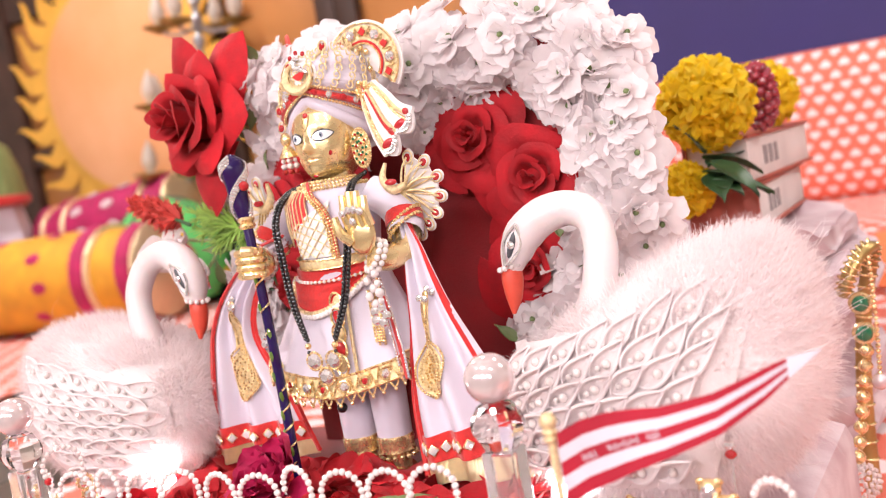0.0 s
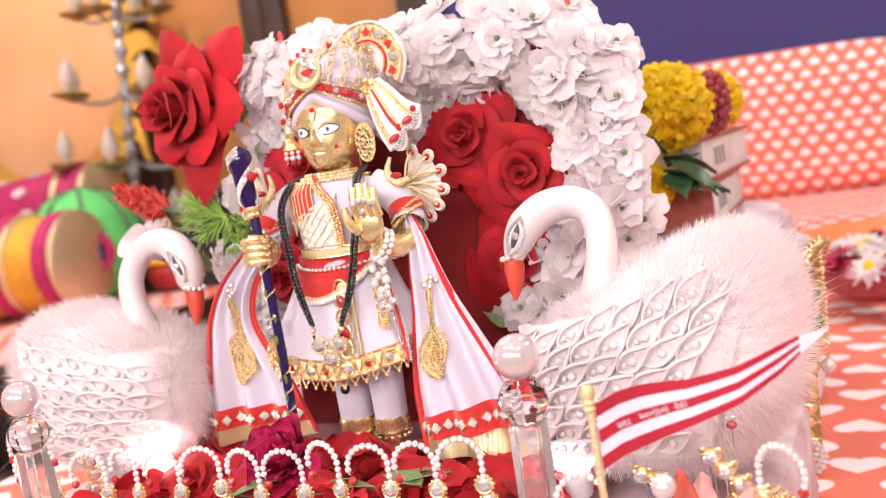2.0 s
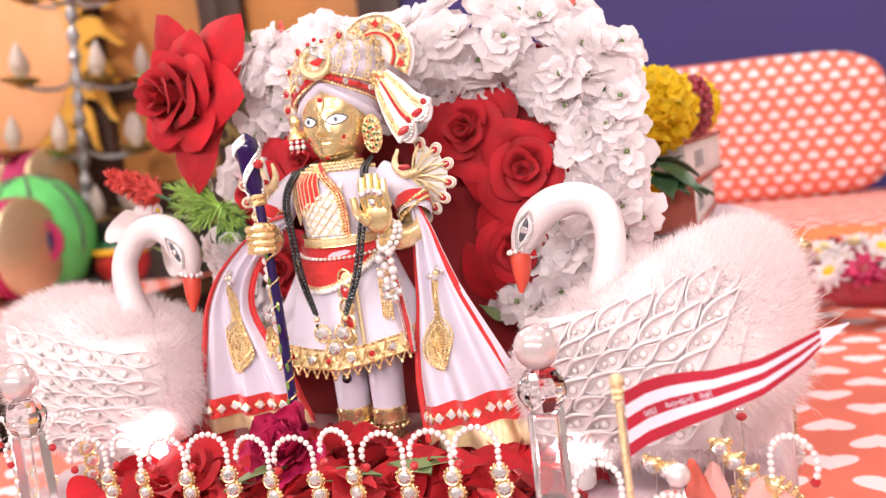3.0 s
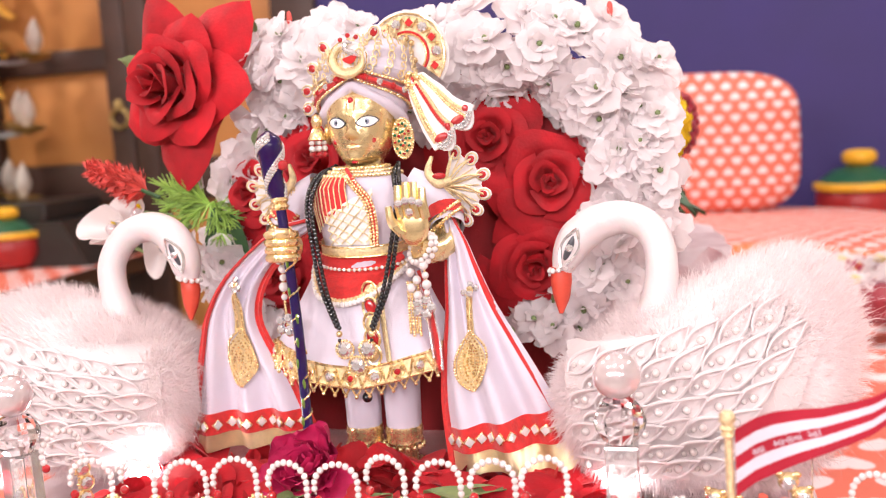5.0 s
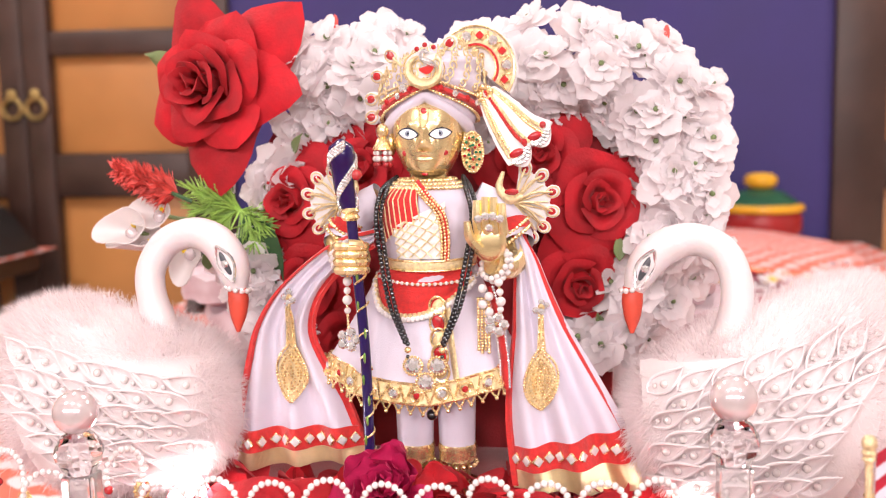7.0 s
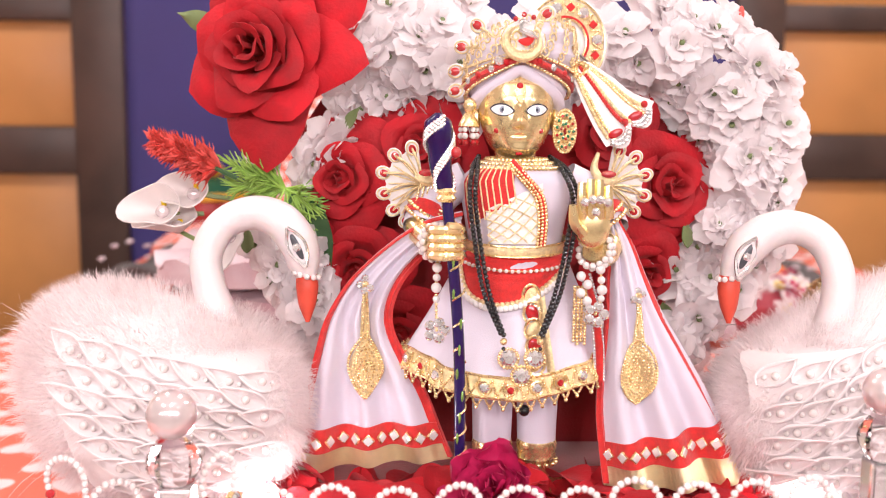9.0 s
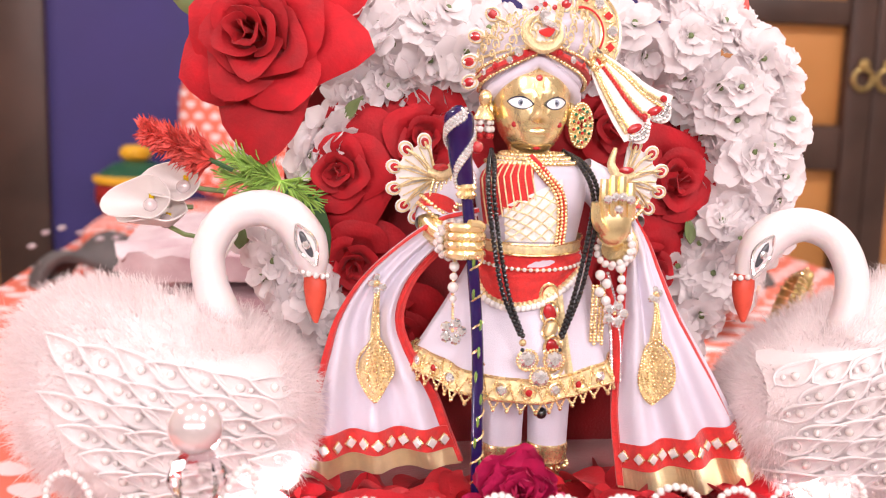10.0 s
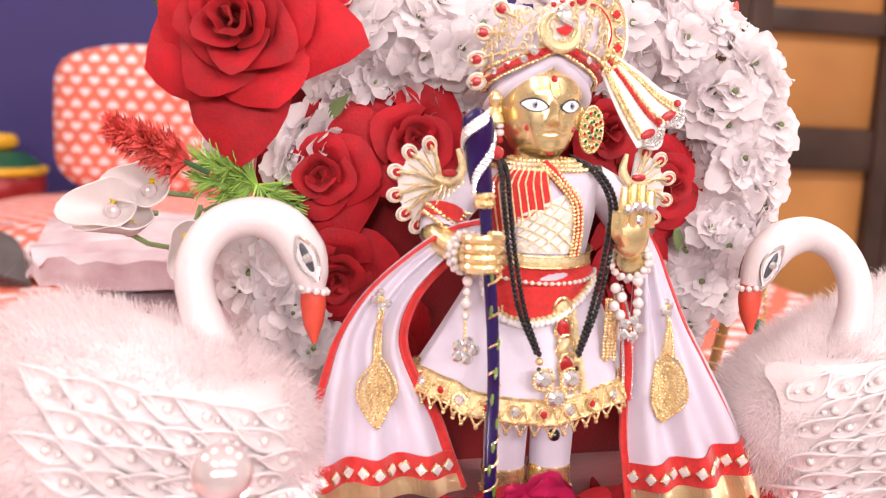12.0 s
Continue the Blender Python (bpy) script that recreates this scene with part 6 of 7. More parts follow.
for k, (x, y, z, r_) in enumerate(((-0.0365, 0.001, 0.2570, 70), (-0.0366, 0.002, 0.2686, 80), (-0.0328, 0.005, 0.2832, 100), (-0.0235, 0.004, 0.2960, 125), (0.0160, -0.010, 0.3020, 235))):
    drop_stone(brooch, Matrix.Translation((x, y, z)) @ Euler((0, 0, radians(-18))).to_matrix().to_4x4() @ Matrix.Rotation(radians(r_), 4, "Y"), 0.74)
    part("quill", Build().tube(spline([(x, y + 0.001, z), ((x - 0.002) * 0.6, y * 0.5 - 0.012, z * 0.55 + 0.2800 * 0.45), (-0.004, -0.020, 0.279)], 10), 0.0009, 5), GOLD, brooch, "gold quill")
part("star", Build().gem((-0.0125, -0.0215, 0.2745), 0.003), SILVER, brooch, "", False)

crest = thing("turban_crest", "half-round jewelled crest standing on the turban", "crest")
cm = Matrix.Translation((0.0310, 0.012, 0.2875)) @ Euler((radians(-6), 0, radians(10))).to_matrix().to_4x4()
fan_out = lambda u, v, r0, r1: ((r0 + (r1 - r0) * v) * math.cos(math.pi * (1.12 - 1.32 * u)), 0.0, (r0 + (r1 - r0) * v) * 1.08 * math.sin(math.pi * (1.12 - 1.32 * u)))
part("felt", Build().grid(lambda u, v: cm @ Vector(fan_out(u, v, 0.0, 0.0275)), 32, 8, thick=0.003), WHITE_FELT, crest, "white felt crest")
part("field", Build().grid(lambda u, v: cm @ (Vector(fan_out(u, v, 0.0150, 0.0240)) + Vector((0, -0.0012, 0))), 32, 4, thick=0.001), GOLD, crest, "gold embroidered arc")
for r_, m_ in ((0.0250, GOLD_BRIGHT), (0.0140, RED_FELT), (0.0128, GOLD_BRIGHT)):
    part("arc_cord", Build().tube([cm @ (Vector(fan_out(q, 1, 0, r_)) + Vector((0, -0.002, 0))) for q in steps(0, 1, 30)], 0.0008, 5), m_, crest)
zig = [cm @ (Vector(fan_out(q / 36, 1, 0, 0.0168 if q % 2 else 0.0228)) + Vector((0, -0.0026, 0))) for q in range(37)]
part("zigzag", beads(Build(), zig, 0.0007, 0.0012, 5, 4), GOLD_BRIGHT, crest, "gold zigzag cord")
for k in range(9):
    p = cm @ (Vector(fan_out((k + 0.5) / 9, 1, 0, 0.0195)) + Vector((0, -0.0030, 0)))
    if k % 2:
        part("crest_stone", Build().gem((0, 0, 0), 0.0036, Matrix.Translation(p)), SILVER, crest, "clear stone", False)
    else:
        part("crest_patch", Build().box((0, 0, 0), (0.0042, 0.0012, 0.0042), 0.0003, Matrix.Translation(p) @ Matrix.Rotation(radians(45), 4, "Y")), RED_FELT, crest, "red diamond patch", False)
part("centre_stone", Build().gem((0, 0, 0), 0.0042, cm @ Matrix.Translation((-0.001, -0.004, -0.001))), SILVER, crest, "large clear stone", False)
for dx, dz in ((-0.003, 0.008), (0.0035, 0.0075), (0.0, 0.0105), (-0.006, 0.002), (0.005, -0.004), (0.0, -0.008)):
    part("gold_knot", Build().ball((dx, -0.003, dz), 0.0021, 8, 6, cm), GOLD_BRIGHT, crest)

plume = thing("turban_tail", "hanging white felt turban tail with gold rows and silver scallops", "turban tail")
pA = spline([(0.0335, 0.000, 0.2715), (0.0385, -0.006, 0.256), (0.0465, -0.012, 0.2385), (0.0545, -0.0155, 0.2260)], 24)
pB = spline([(0.0425, 0.002, 0.2735), (0.0560, -0.005, 0.2640), (0.0670, -0.011, 0.2550), (0.0790, -0.0165, 0.2500)], 24)


def pl_pt(u, v, lift=0.0):
    k = v * 24
    i = min(int(k), 23)
    p = pA[i].lerp(pA[i + 1], k - i).lerp(pB[i].lerp(pB[i + 1], k - i), u)
    scal = 0.0085 * max(0.0, v) ** 5 * abs(math.sin(2 * math.pi * max(0, min(1, u)))) ** 0.8
    return p + Vector((0.55 * scal, -lift - 0.002 * math.sin(math.pi * u), -0.8 * scal))


part("felt", Build().grid(lambda u, v: pl_pt(-0.06 + 1.12 * u, v, 0), 16, 24, thick=0.0022), WHITE_FELT, plume)
for u, m_, r_ in ((0.03, GOLD, 0.0013), (0.12, GOLD_BRIGHT, 0.0011), (0.44, RED_FELT, 0.0013), (0.53, GOLD, 0.0014), (0.86, GOLD_BRIGHT, 0.0012), (0.95, GOLD, 0.0014)):
    part("bead_cord", beads(Build(), [pl_pt(u + 0.05 * math.sin(math.pi * v) * (0.5 - u), v, 0.0030) for v in steps(0.02, 0.90, 40)], r_, r_ * 1.5, 6, 5), m_, plume, "gold bead cord" if m_ is not RED_FELT else "red cord")
for u0 in (0.26, 0.76):
    for v0, h_, r_ in ((0.955, 0.21, 0.0014), (0.915, 0.18, 0.0013)):
        part("scallop", beads(Build(), [pl_pt(u0 + h_ * q, v0, 0.0034) for q in steps(-1, 1, 24)], r_, r_ * 1.6, 6, 5), SILVER, plume, "silver rhinestone scallop")
    part("red_drop", Build().ball((0, 0, 0), (0.0048, 0.0016, 0.0026), 10, 7, Matrix.Translation(pl_pt(u0 - 0.05, 0.85, 0.0032)) @ Matrix.Rotation(radians(-25), 4, "Y")), RUBY, plume, "red drop stone")
    part("red_bead", Build().ball(pl_pt(u0 + 0.21, 0.87, 0.0036), 0.0022, 9, 7), RUBY, plume, "red bead")
for k in range(9):
    part("gold_knot", Build().ball((0.0370 + 0.0042 * math.cos(2.4 * k), -0.0035 - 0.0004 * k, 0.2705 + 0.0040 * math.sin(2.4 * k)), 0.0021, 8, 6), GOLD_BRIGHT, plume)

# shoulder ornaments, earrings, bracelets
for sx in (-1, 1):
    orn = thing("shoulder_ornament", "peacock shoulder ornament in gold thread with red drops", "ornament", "ornaments on the shoulders")
    root = Vector((sx * 0.0560, -0.008, 0.2010))
    body = spline([(sx * 0.049, -0.012, 0.221), (sx * 0.0465, -0.014, 0.211), (sx * 0.053, -0.014, 0.2035), (sx * 0.061, -0.012, 0.2055)], 14)
    part("bird_body", Build().tube(body, values([0.0012, 0.0026, 0.0034, 0.0020], 14), 10), GOLD, orn, "padded gold bird body")
    part("bird_stone", Build().ball((sx * 0.0545, -0.018, 0.2085), (0.0045, 0.0018, 0.0022), 10, 7), RUBY, orn, "red stone")
    def fan(u, v):
        w = radians(82 - 172 * u)
        L = (0.0205 + 0.0028 * math.sin(u * 5.4) + 0.0014 * abs(math.sin(7 * math.pi * u))) * v
        return root + Vector((sx * math.cos(w) * L, 0.0035 + 0.007 * u * v, math.sin(w) * L - 0.009 * u * v))
    part("felt_fan", Build().grid(fan, 42, 8, thick=0.0016), WHITE_FELT, orn, "white felt fan")
    for k in range(13):
        part("thread", Build().tube([fan((k + 0.5) / 13, v) + Vector((0, -0.0022, 0)) for v in steps(0.1, 0.94, 8)], 0.0005, 5), GOLD, orn, "gold thread")
    for k in range(7):
        w = radians(72 - 25.5 * k)
        L = 0.0225 + 0.0035 * math.sin(k * 0.9)
        tipp = root + Vector((sx * math.cos(w) * L, 0.002 + 0.0012 * k, math.sin(w) * L - 0.0015 * k))
        mid = root.lerp(tipp, 0.5) + Vector((0, -0.002, 0.003))
        part("quill", Build().tube(spline([root + Vector((0, -0.002, 0)), mid + Vector((0, -0.0018, 0)), tipp + Vector((0, -0.0018, 0))], 8), 0.0008, 5), GOLD, orn, "gold quill")
        drop_stone(orn, Matrix.Translation(tipp) @ Matrix.Rotation(radians(90) * sx - sx * w, 4, "Y"), 0.66)
    if sx < 0:
        for k in range(6):
            part("gold_chain", beads(Build(), spline([root + Vector((0.004 * k * 0.5, -0.006, 0.006)), root + Vector((-0.004 + 0.003 * k, -0.008, -0.012)), root + Vector((0.004 + 0.002 * k, -0.012, -0.024 + 0.002 * k))], 16), 0.0009, 0.0016, 5, 4), GOLD_BRIGHT, orn, "fine gold chain")
    # bracelet of pearls
    br = thing("pearl_bracelet", "pearl bracelet on the wrist", "bracelet", "bracelets of the figurine")
    c, ax = (Vector((-0.0475, -0.0365, 0.1690)), Vector((0.5, -1, 0))) if sx < 0 else (Vector((0.0440, -0.0360, 0.1655)), Vector((-0.6, -0.7, 0.5)))
    ax.normalize()
    e1 = ax.orthogonal().normalized()
    e2 = ax.cross(e1)
    for ring in (0.0, 0.0038):
        for k in range(15):
            w = 2 * math.pi * (k + ring * 120) / 15
            part("pearl", Build().ball(c - ax * ring + 0.0102 * (e1 * math.cos(w) + e2 * math.sin(w)), 0.0021, 8, 6), PEARL, br)
# hanging charms below each hand
for sx, pts in ((-1, ((-0.0480, -0.040, 0.158), (-0.0485, -0.040, 0.140), (-0.0480, -0.040, 0.118))), (1, ((0.0465, -0.042, 0.158), (0.0480, -0.042, 0.140), (0.0450, -0.0405, 0.128)))):
    ch = thing("hanging_charm", "charm of pearls and clear crystals hanging from the wrist", "charm", "charms of the figurine")
    line = spline(pts, 12)
    part("chain", beads(Build(), line, 0.0010, 0.0019, 6, 5), GOLD_BRIGHT, ch)
    for k, r_ in ((1, 0.0030), (3, 0.0024), (5, 0.0032), (7, 0.0022)):
        part("pearl", Build().ball(line[k], r_, 10, 7), PEARL, ch)
    for w in range(5):
        a = 2 * math.pi * w / 5
        part("crystal", Build().gem((0, 0, 0), 0.0034, Matrix.Translation(line[-1] + Vector((0.0048 * math.cos(a), -0.001, 0.0048 * math.sin(a))))), SILVER, ch, "clear crystal", False)
ring = thing("finger_ring", "crystal ring on the raised hand", "ring")
for dx, dz in ((-0.0065, 0.0), (-0.0022, 0.0015), (0.0022, 0.0015), (0.0065, 0.0), (0.0, -0.0055)):
    part("stone", Build().gem((0.0418 + dx, -0.0490, 0.1945 + dz), 0.0027), SILVER, ring, "", False)
ear = thing("earring", "gold earring set with green and red stones", "earring", "earrings of the figurine")
ec = Vector((0.0292, -0.006, 0.2335))
for rr_, t_ in ((1.0, 0.0011), (0.52, 0.0009)):
    part("hoop", beads(Build(), [ec + Vector((0.0066 * rr_ * math.cos(w), 0, 0.0128 * rr_ * math.sin(w))) for w in steps(0, 2 * math.pi, 40)], t_, t_ * 1.5, 6, 5), GOLD_BRIGHT, ear)
part("plate", Build().grid(lambda u, v: ec + Vector(((0.30 + 0.70 * v) * 0.0062 * math.cos(6.2832 * u), 0.0006, (0.30 + 0.70 * v) * 0.0122 * math.sin(6.2832 * u))), 30, 3, thick=0.0006), GOLD, ear, "pierced gold plate")
for k in range(22):
    a, q = 2 * math.pi * k / (13 if k < 13 else 9), (0.76 if k < 13 else 0.36)
    c = ec + Vector((0.0066 * q * math.cos(a), -0.0012, 0.0128 * q * math.sin(a)))
    st_ = part("setting", Build().ball(c, (0.0019, 0.0010, 0.0019), 8, 5), GOLD_BRIGHT, ear)
    part("stone", Build().ball(c + Vector((0, -0.0009, 0)), 0.0010, 7, 5), (RIM_GLASS, RUBY, RIM_GLASS)[k % 3], st_, ("green stone", "red stone", "green stone")[k % 3])
ear2 = thing("earring", "gold bell earring with small pearls and red beads", "earring", "earrings of the figurine")
part("bell", Build().lathe([(0.0012, 0.004), (0.003, 0.003), (0.006, -0.003), (0.0066, -0.0045)], 14, Matrix.Translation((-0.0290, -0.008, 0.2405))), GOLD_BRIGHT, ear2)
part("stud", Build().ball((-0.0285, -0.009, 0.2480), (0.004, 0.003, 0.005), 10, 8), GOLD_BRIGHT, ear2)
for k in range(6):
    a = 2 * math.pi * k / 6
    p = Vector((-0.0290 + 0.0048 * math.cos(a), -0.008 + 0.0048 * math.sin(a), 0.2340))
    part("pearl", Build().ball(p, 0.0016, 8, 6), PEARL, ear2)
    part("pearl", Build().ball(p + Vector((0, 0, -0.0038)), 0.0020, 8, 6), PEARL, ear2)
    part("red_bead", Build().ball(p + Vector((0, 0, -0.0076)), 0.0018, 8, 6), RUBY, ear2, "red bead")
side_t = thing("hip_tassel", "gold and pearl tassel with red and silver ribbon at hip", "tassel")
for k in range(4):
    part("gold_strand", beads(Build(), [(0.0335 + 0.0022 * k, -0.034, z) for z in steps(0.143, 0.110 - 0.003 * (k % 2), 20)], 0.0011, 0.0019, 6, 5), GOLD_BRIGHT, side_t)
part("ribbon", Build().tube(spline([(0.040, -0.030, 0.150), (0.0455, -0.032, 0.130), (0.0490, -0.032, 0.105), (0.0500, -0.032, 0.085)], 14), values([0.002, 0.0032, 0.0036, 0.003], 14), 8, True, 0.4), RED_FELT, side_t, "red ribbon")
for dx in (-0.0026, 0.0026):
    part("silver_edge", beads(Build(), [p + Vector((dx, -0.0016, 0)) for p in spline([(0.040, -0.030, 0.150), (0.0455, -0.032, 0.130), (0.0490, -0.032, 0.105), (0.0500, -0.032, 0.085)], 30)], 0.0011, 0.0019, 6, 5), SILVER, side_t)
for k in range(4):
    part("pearl", Build().ball((0.0365 + 0.004 * (k % 2), -0.037, 0.150 - 0.005 * k), 0.0030, 9, 7), PEARL, side_t)

# ---- the pearl fence, posts and flag ----
for px, py, pz in ((-0.1765, -0.149, 0.101), (0.1705, -0.144, 0.111)):
    po = thing("fence_post", "clear acrylic post with a crystal and a large pearl on top", "post", "corner posts of the fence")
    part("shaft", Build().box((px + 0.001, py, (pz - 0.033 + 0.004) / 2), (0.0165, 0.0165, pz - 0.033 - 0.006), 0.0012), ACRYLIC, po, "", False)
    facet = Build()
    prof = [(0.004, -0.0125), (0.0085, -0.0105), (0.0125, -0.004), (0.0135, 0.0), (0.0125, 0.004), (0.0085, 0.0105), (0.004, 0.0125)]
    facet.lathe(prof, 9, Matrix.Translation((px + 0.0005, py, pz - 0.0225)))
    part("crystal_ball", facet, CRYSTAL, po, "faceted clear crystal ball", False)
    part("pearl_ball", Build().ball((px, py, pz + 0.0005), 0.0122, 28, 18), BIG_PEARL, po, "large iridescent pearl")


def hook(x, y, zt, width, yaw, stem_low):
    h = thing("pearl_hook", "pearl arch with a red end bead on a jewelled gold stem", "pearl arch", "arches of the fence", at=pose(x, y, 0, 0, 0, yaw))
    r = width / 2
    arc = [(r * math.cos(w), 0, zt - r + r * math.sin(w) * 1.0) for w in steps(0, math.pi * 1.12, 26)]
    arc = [(r, 0, zt - r - 0.010)] + [(r, 0, zt - r - 0.004)] + arc
    part("wire", Build().tube(arc, 0.0005, 5), SILVER, h)
    prev = Vector(arc[0])
    acc = 0.0
    for p, q in zip(arc, arc[1:]):
        p, q = Vector(p), Vector(q)
        d = (q - p).length
        while acc <= d:
            o = part("pearl", PEARL_MESH, None, h)
            o.location = p.lerp(q, acc / d)
            acc += 0.0037
        acc -= d
    part("end_bead", Build().ball(Vector(arc[-1]) + Vector((0.001, 0, -0.0035)), 0.0026, 9, 7), RUBY, h, "red end bead")
    z = zt - r - 0.0145
    k = 0
    while z > stem_low:
        st_ = part("stem_setting", SETTING_MESH, None, h)
        st_.location = (r + (0.0012 if k % 2 else -0.0004), 0, z)
        part("stem_stone", STONE_MESH, None, st_, "clear stone")
        z -= 0.0092
        k += 1


SETTING_MESH = Build().lathe([(0.0030, 0.0030), (0.0046, 0.0016), (0.0050, -0.0004), (0.0046, -0.0016), (0.0040, -0.0012)], 16, Matrix.Rotation(radians(-90), 4, "X"))
for q in range(12):
    SETTING_MESH.ball((0.0049 * math.cos(math.pi * q / 6), 0.0008, 0.0049 * math.sin(math.pi * q / 6)), 0.00095, 6, 5)
SETTING_MESH = SETTING_MESH.mesh("stem_setting", GOLD_BRIGHT)
STONE_MESH = Build().gem((0, -0.0010, 0), 0.0041, None, 0.42).mesh("stem_stone", SILVER, False)
PEARL_MESH = Build().ball((0, 0, 0), 0.0019, 9, 7).mesh("pearl", PEARL)
for i, x in enumerate((-0.130, -0.100, -0.070, -0.040, -0.009, 0.019, 0.047, 0.076, 0.105, 0.132)):
    hook(x, -0.150, (0.064, 0.066, 0.0645, 0.0665, 0.065, 0.0645, 0.069, 0.067, 0.068, 0.070)[i], 0.0235, (14, -10, 8, 18, -6, 12, -14, 10, 4, 16)[i], 0.005)
hook(-0.158, -0.135, 0.076, 0.024, 60, 0.005)
hook(-0.243, -0.105, 0.064, 0.026, -25, 0.004)
hook(-0.214, -0.118, 0.056, 0.024, 30, 0.004)
hook(0.198, -0.155, 0.052, 0.024, 20, 0.004)
hook(0.2930, -0.137, 0.060, 0.026, 150, 0.004)
hook(0.235, -0.165, 0.040, 0.022, 10, 0.004)

flag = thing("small_flag", "red and white striped flag with Gujarati lettering on gold pole", "flag")
part("pole", Build().tube([(0.2235, -0.1935, 0.004), (0.2215, -0.194, 0.104)], 0.0018, 10), GOLD, flag, "gold pole")
part("finial", Build().lathe([(0.0018, 0), (0.0031, 0.0015), (0.0024, 0.0028), (0.0034, 0.0045), (0.0025, 0.006), (0.0036, 0.008), (0.0034, 0.0105), (0.0022, 0.0122)], 12, Matrix.Translation((0.2215, -0.194, 0.0965))), GOLD, flag, "gold finial")


def flag_pt(u, v, lift=0.0):
    """u along the flag from the pole, v down across the stripes."""
    x = 0.2245 + 0.0855 * u
    y = -0.1945 + 0.034 * u + 0.004 * math.sin(u * 6.5)
    top_ = lerp_in(u, [0, 0.1, 0.2, 0.45, 0.7, 0.9, 1.0], [0.1005, 0.1040, 0.1054, 0.1056, 0.1096, 0.1156, 0.1182])
    h = lerp_in(u, [0, 0.2, 0.45, 0.7, 0.9, 1.0], [0.0305, 0.0285, 0.0215, 0.0170, 0.0125, 0.0080])
    return Vector((x, y - lift, top_ - h * v))


for k in range(5):
    a, b_ = k / 5, (k + 1) / 5
    part("stripe", Build().grid(lambda u, v: flag_pt(u, a + (b_ - a) * v), 40, 3, thick=0.0006), FLAG_WHITE if k % 2 else FLAG_RED, flag, "white stripe" if k % 2 else "crimson stripe")
part("tip", Build().grid(lambda u, v: flag_pt(1.0, v).lerp(Vector((0.3235, -0.156, 0.1205)), u), 6, 3, thick=0.0006), FLAG_WHITE, flag, "white pointed tip")
word_at = 0.09
for word, step in (("\u0ab8\u0aa6\u0abe", 0.095), ("\u0a86\u0aa8\u0a82\u0aa6\u0aae\u0abe\u0a82", 0.165), ("\u0ab0\u0ab9\u0acb", 0.07)):
    fc = bpy.data.curves.new("lettering", "FONT")
    fc.body, fc.size, fc.extrude = word, 0.0045, 0.00015
    fc.materials.append(FLAG_WHITE)
    o = new("lettering", fc)
    p, q = flag_pt(word_at, 0.56, 0.0009), flag_pt(word_at + step, 0.56, 0.0009)
    ux = (q - p).normalized()
    uz = (Vector((0, 0, 1)) - ux * ux.z).normalized()
    o.matrix_world = Matrix.Translation(p) @ Matrix((ux, uz, ux.cross(uz))).transposed().to_4x4()
    o.parent = flag
    word_at += step + 0.012

# ---- flowers and petals at the feet ----
pr = thing("pink_rose", "ruffled magenta silk rose lying before the feet", "rose", at=facing((-0.0185, -0.090, 0.034), (-0.05, -0.72, 0.70), 10))
rnd = random.Random(71)
for k in range(44):
    t = (k + 0.5) / 44
    m = Matrix.Rotation(2.39996 * k, 4, "Z") @ Matrix.Translation((0, 0.0012 + 0.004 * t, 0.010 * (1 - t))) @ Euler((radians(86 - 66 * t ** 0.8 + rnd.uniform(-8, 8)), radians(rnd.uniform(-22, 22)), 0)).to_matrix().to_4x4()
    b = Build()
    silk_petal(b, m, (0.013 + 0.017 * t) * rnd.uniform(0.88, 1.12), (0.012 + 0.013 * t) * rnd.uniform(0.9, 1.15), rnd.uniform(0.1, 0.5), rnd.uniform(-0.2, 0.35), rnd.uniform(0, 6))
    part("petal", b, PINK_PETAL, pr)
rnd = random.Random(21)
bed = thing("petal_bed", "bed of loose red rose petals under the cape", "petals", kind="stuff")
b = Build()
for k in range(230):
    x, y = rnd.uniform(-0.165, 0.160), rnd.uniform(-0.128, -0.012)
    m = Matrix.Translation((x, y, 0.008 + rnd.uniform(0, 0.014))) @ Euler((radians(rnd.uniform(-35, 45)), radians(rnd.uniform(-30, 30)), radians(rnd.uniform(0, 360)))).to_matrix().to_4x4()
    petal(b, m, rnd.uniform(0.026, 0.036), rnd.uniform(0.024, 0.034), 0.45, 0.25, 0, 6, 5, 0.002, k)
part("petals", b, RED_PETAL, bed)
for k, (x, z, R) in enumerate(((-0.085, 0.020, 0.030), (0.060, 0.012, 0.026), (0.115, 0.012, 0.026))):
    rose("fallen_rose", "red velvet rose lying under the hem of the cape", facing((x, -0.098, z), (0.1 * (k - 1), -0.6, 0.8), 30 * k), R, 10, RED_PETAL, 0.0, 90 + k, 1.3, "roses on the dais")
lv = thing("leaf_spray", "sage green leaves lying among the petals", "leaves", at=(0.02, -0.118, 0.022))
for k, (x, w, t_) in enumerate(((-0.05, 70, 12), (-0.01, -80, 16), (0.02, 80, 6), (0.045, -70, 20), (0.07, 60, 14), (-0.03, 110, 0))):
    b = Build()
    leaf(b, Euler((radians(t_), 0, radians(w))).to_matrix().to_4x4(), 0.042, 0.018)
    part("leaf", b, LEAF_SAGE, lv).location = (x, 0.006 * (k % 2), 0.002 * k)
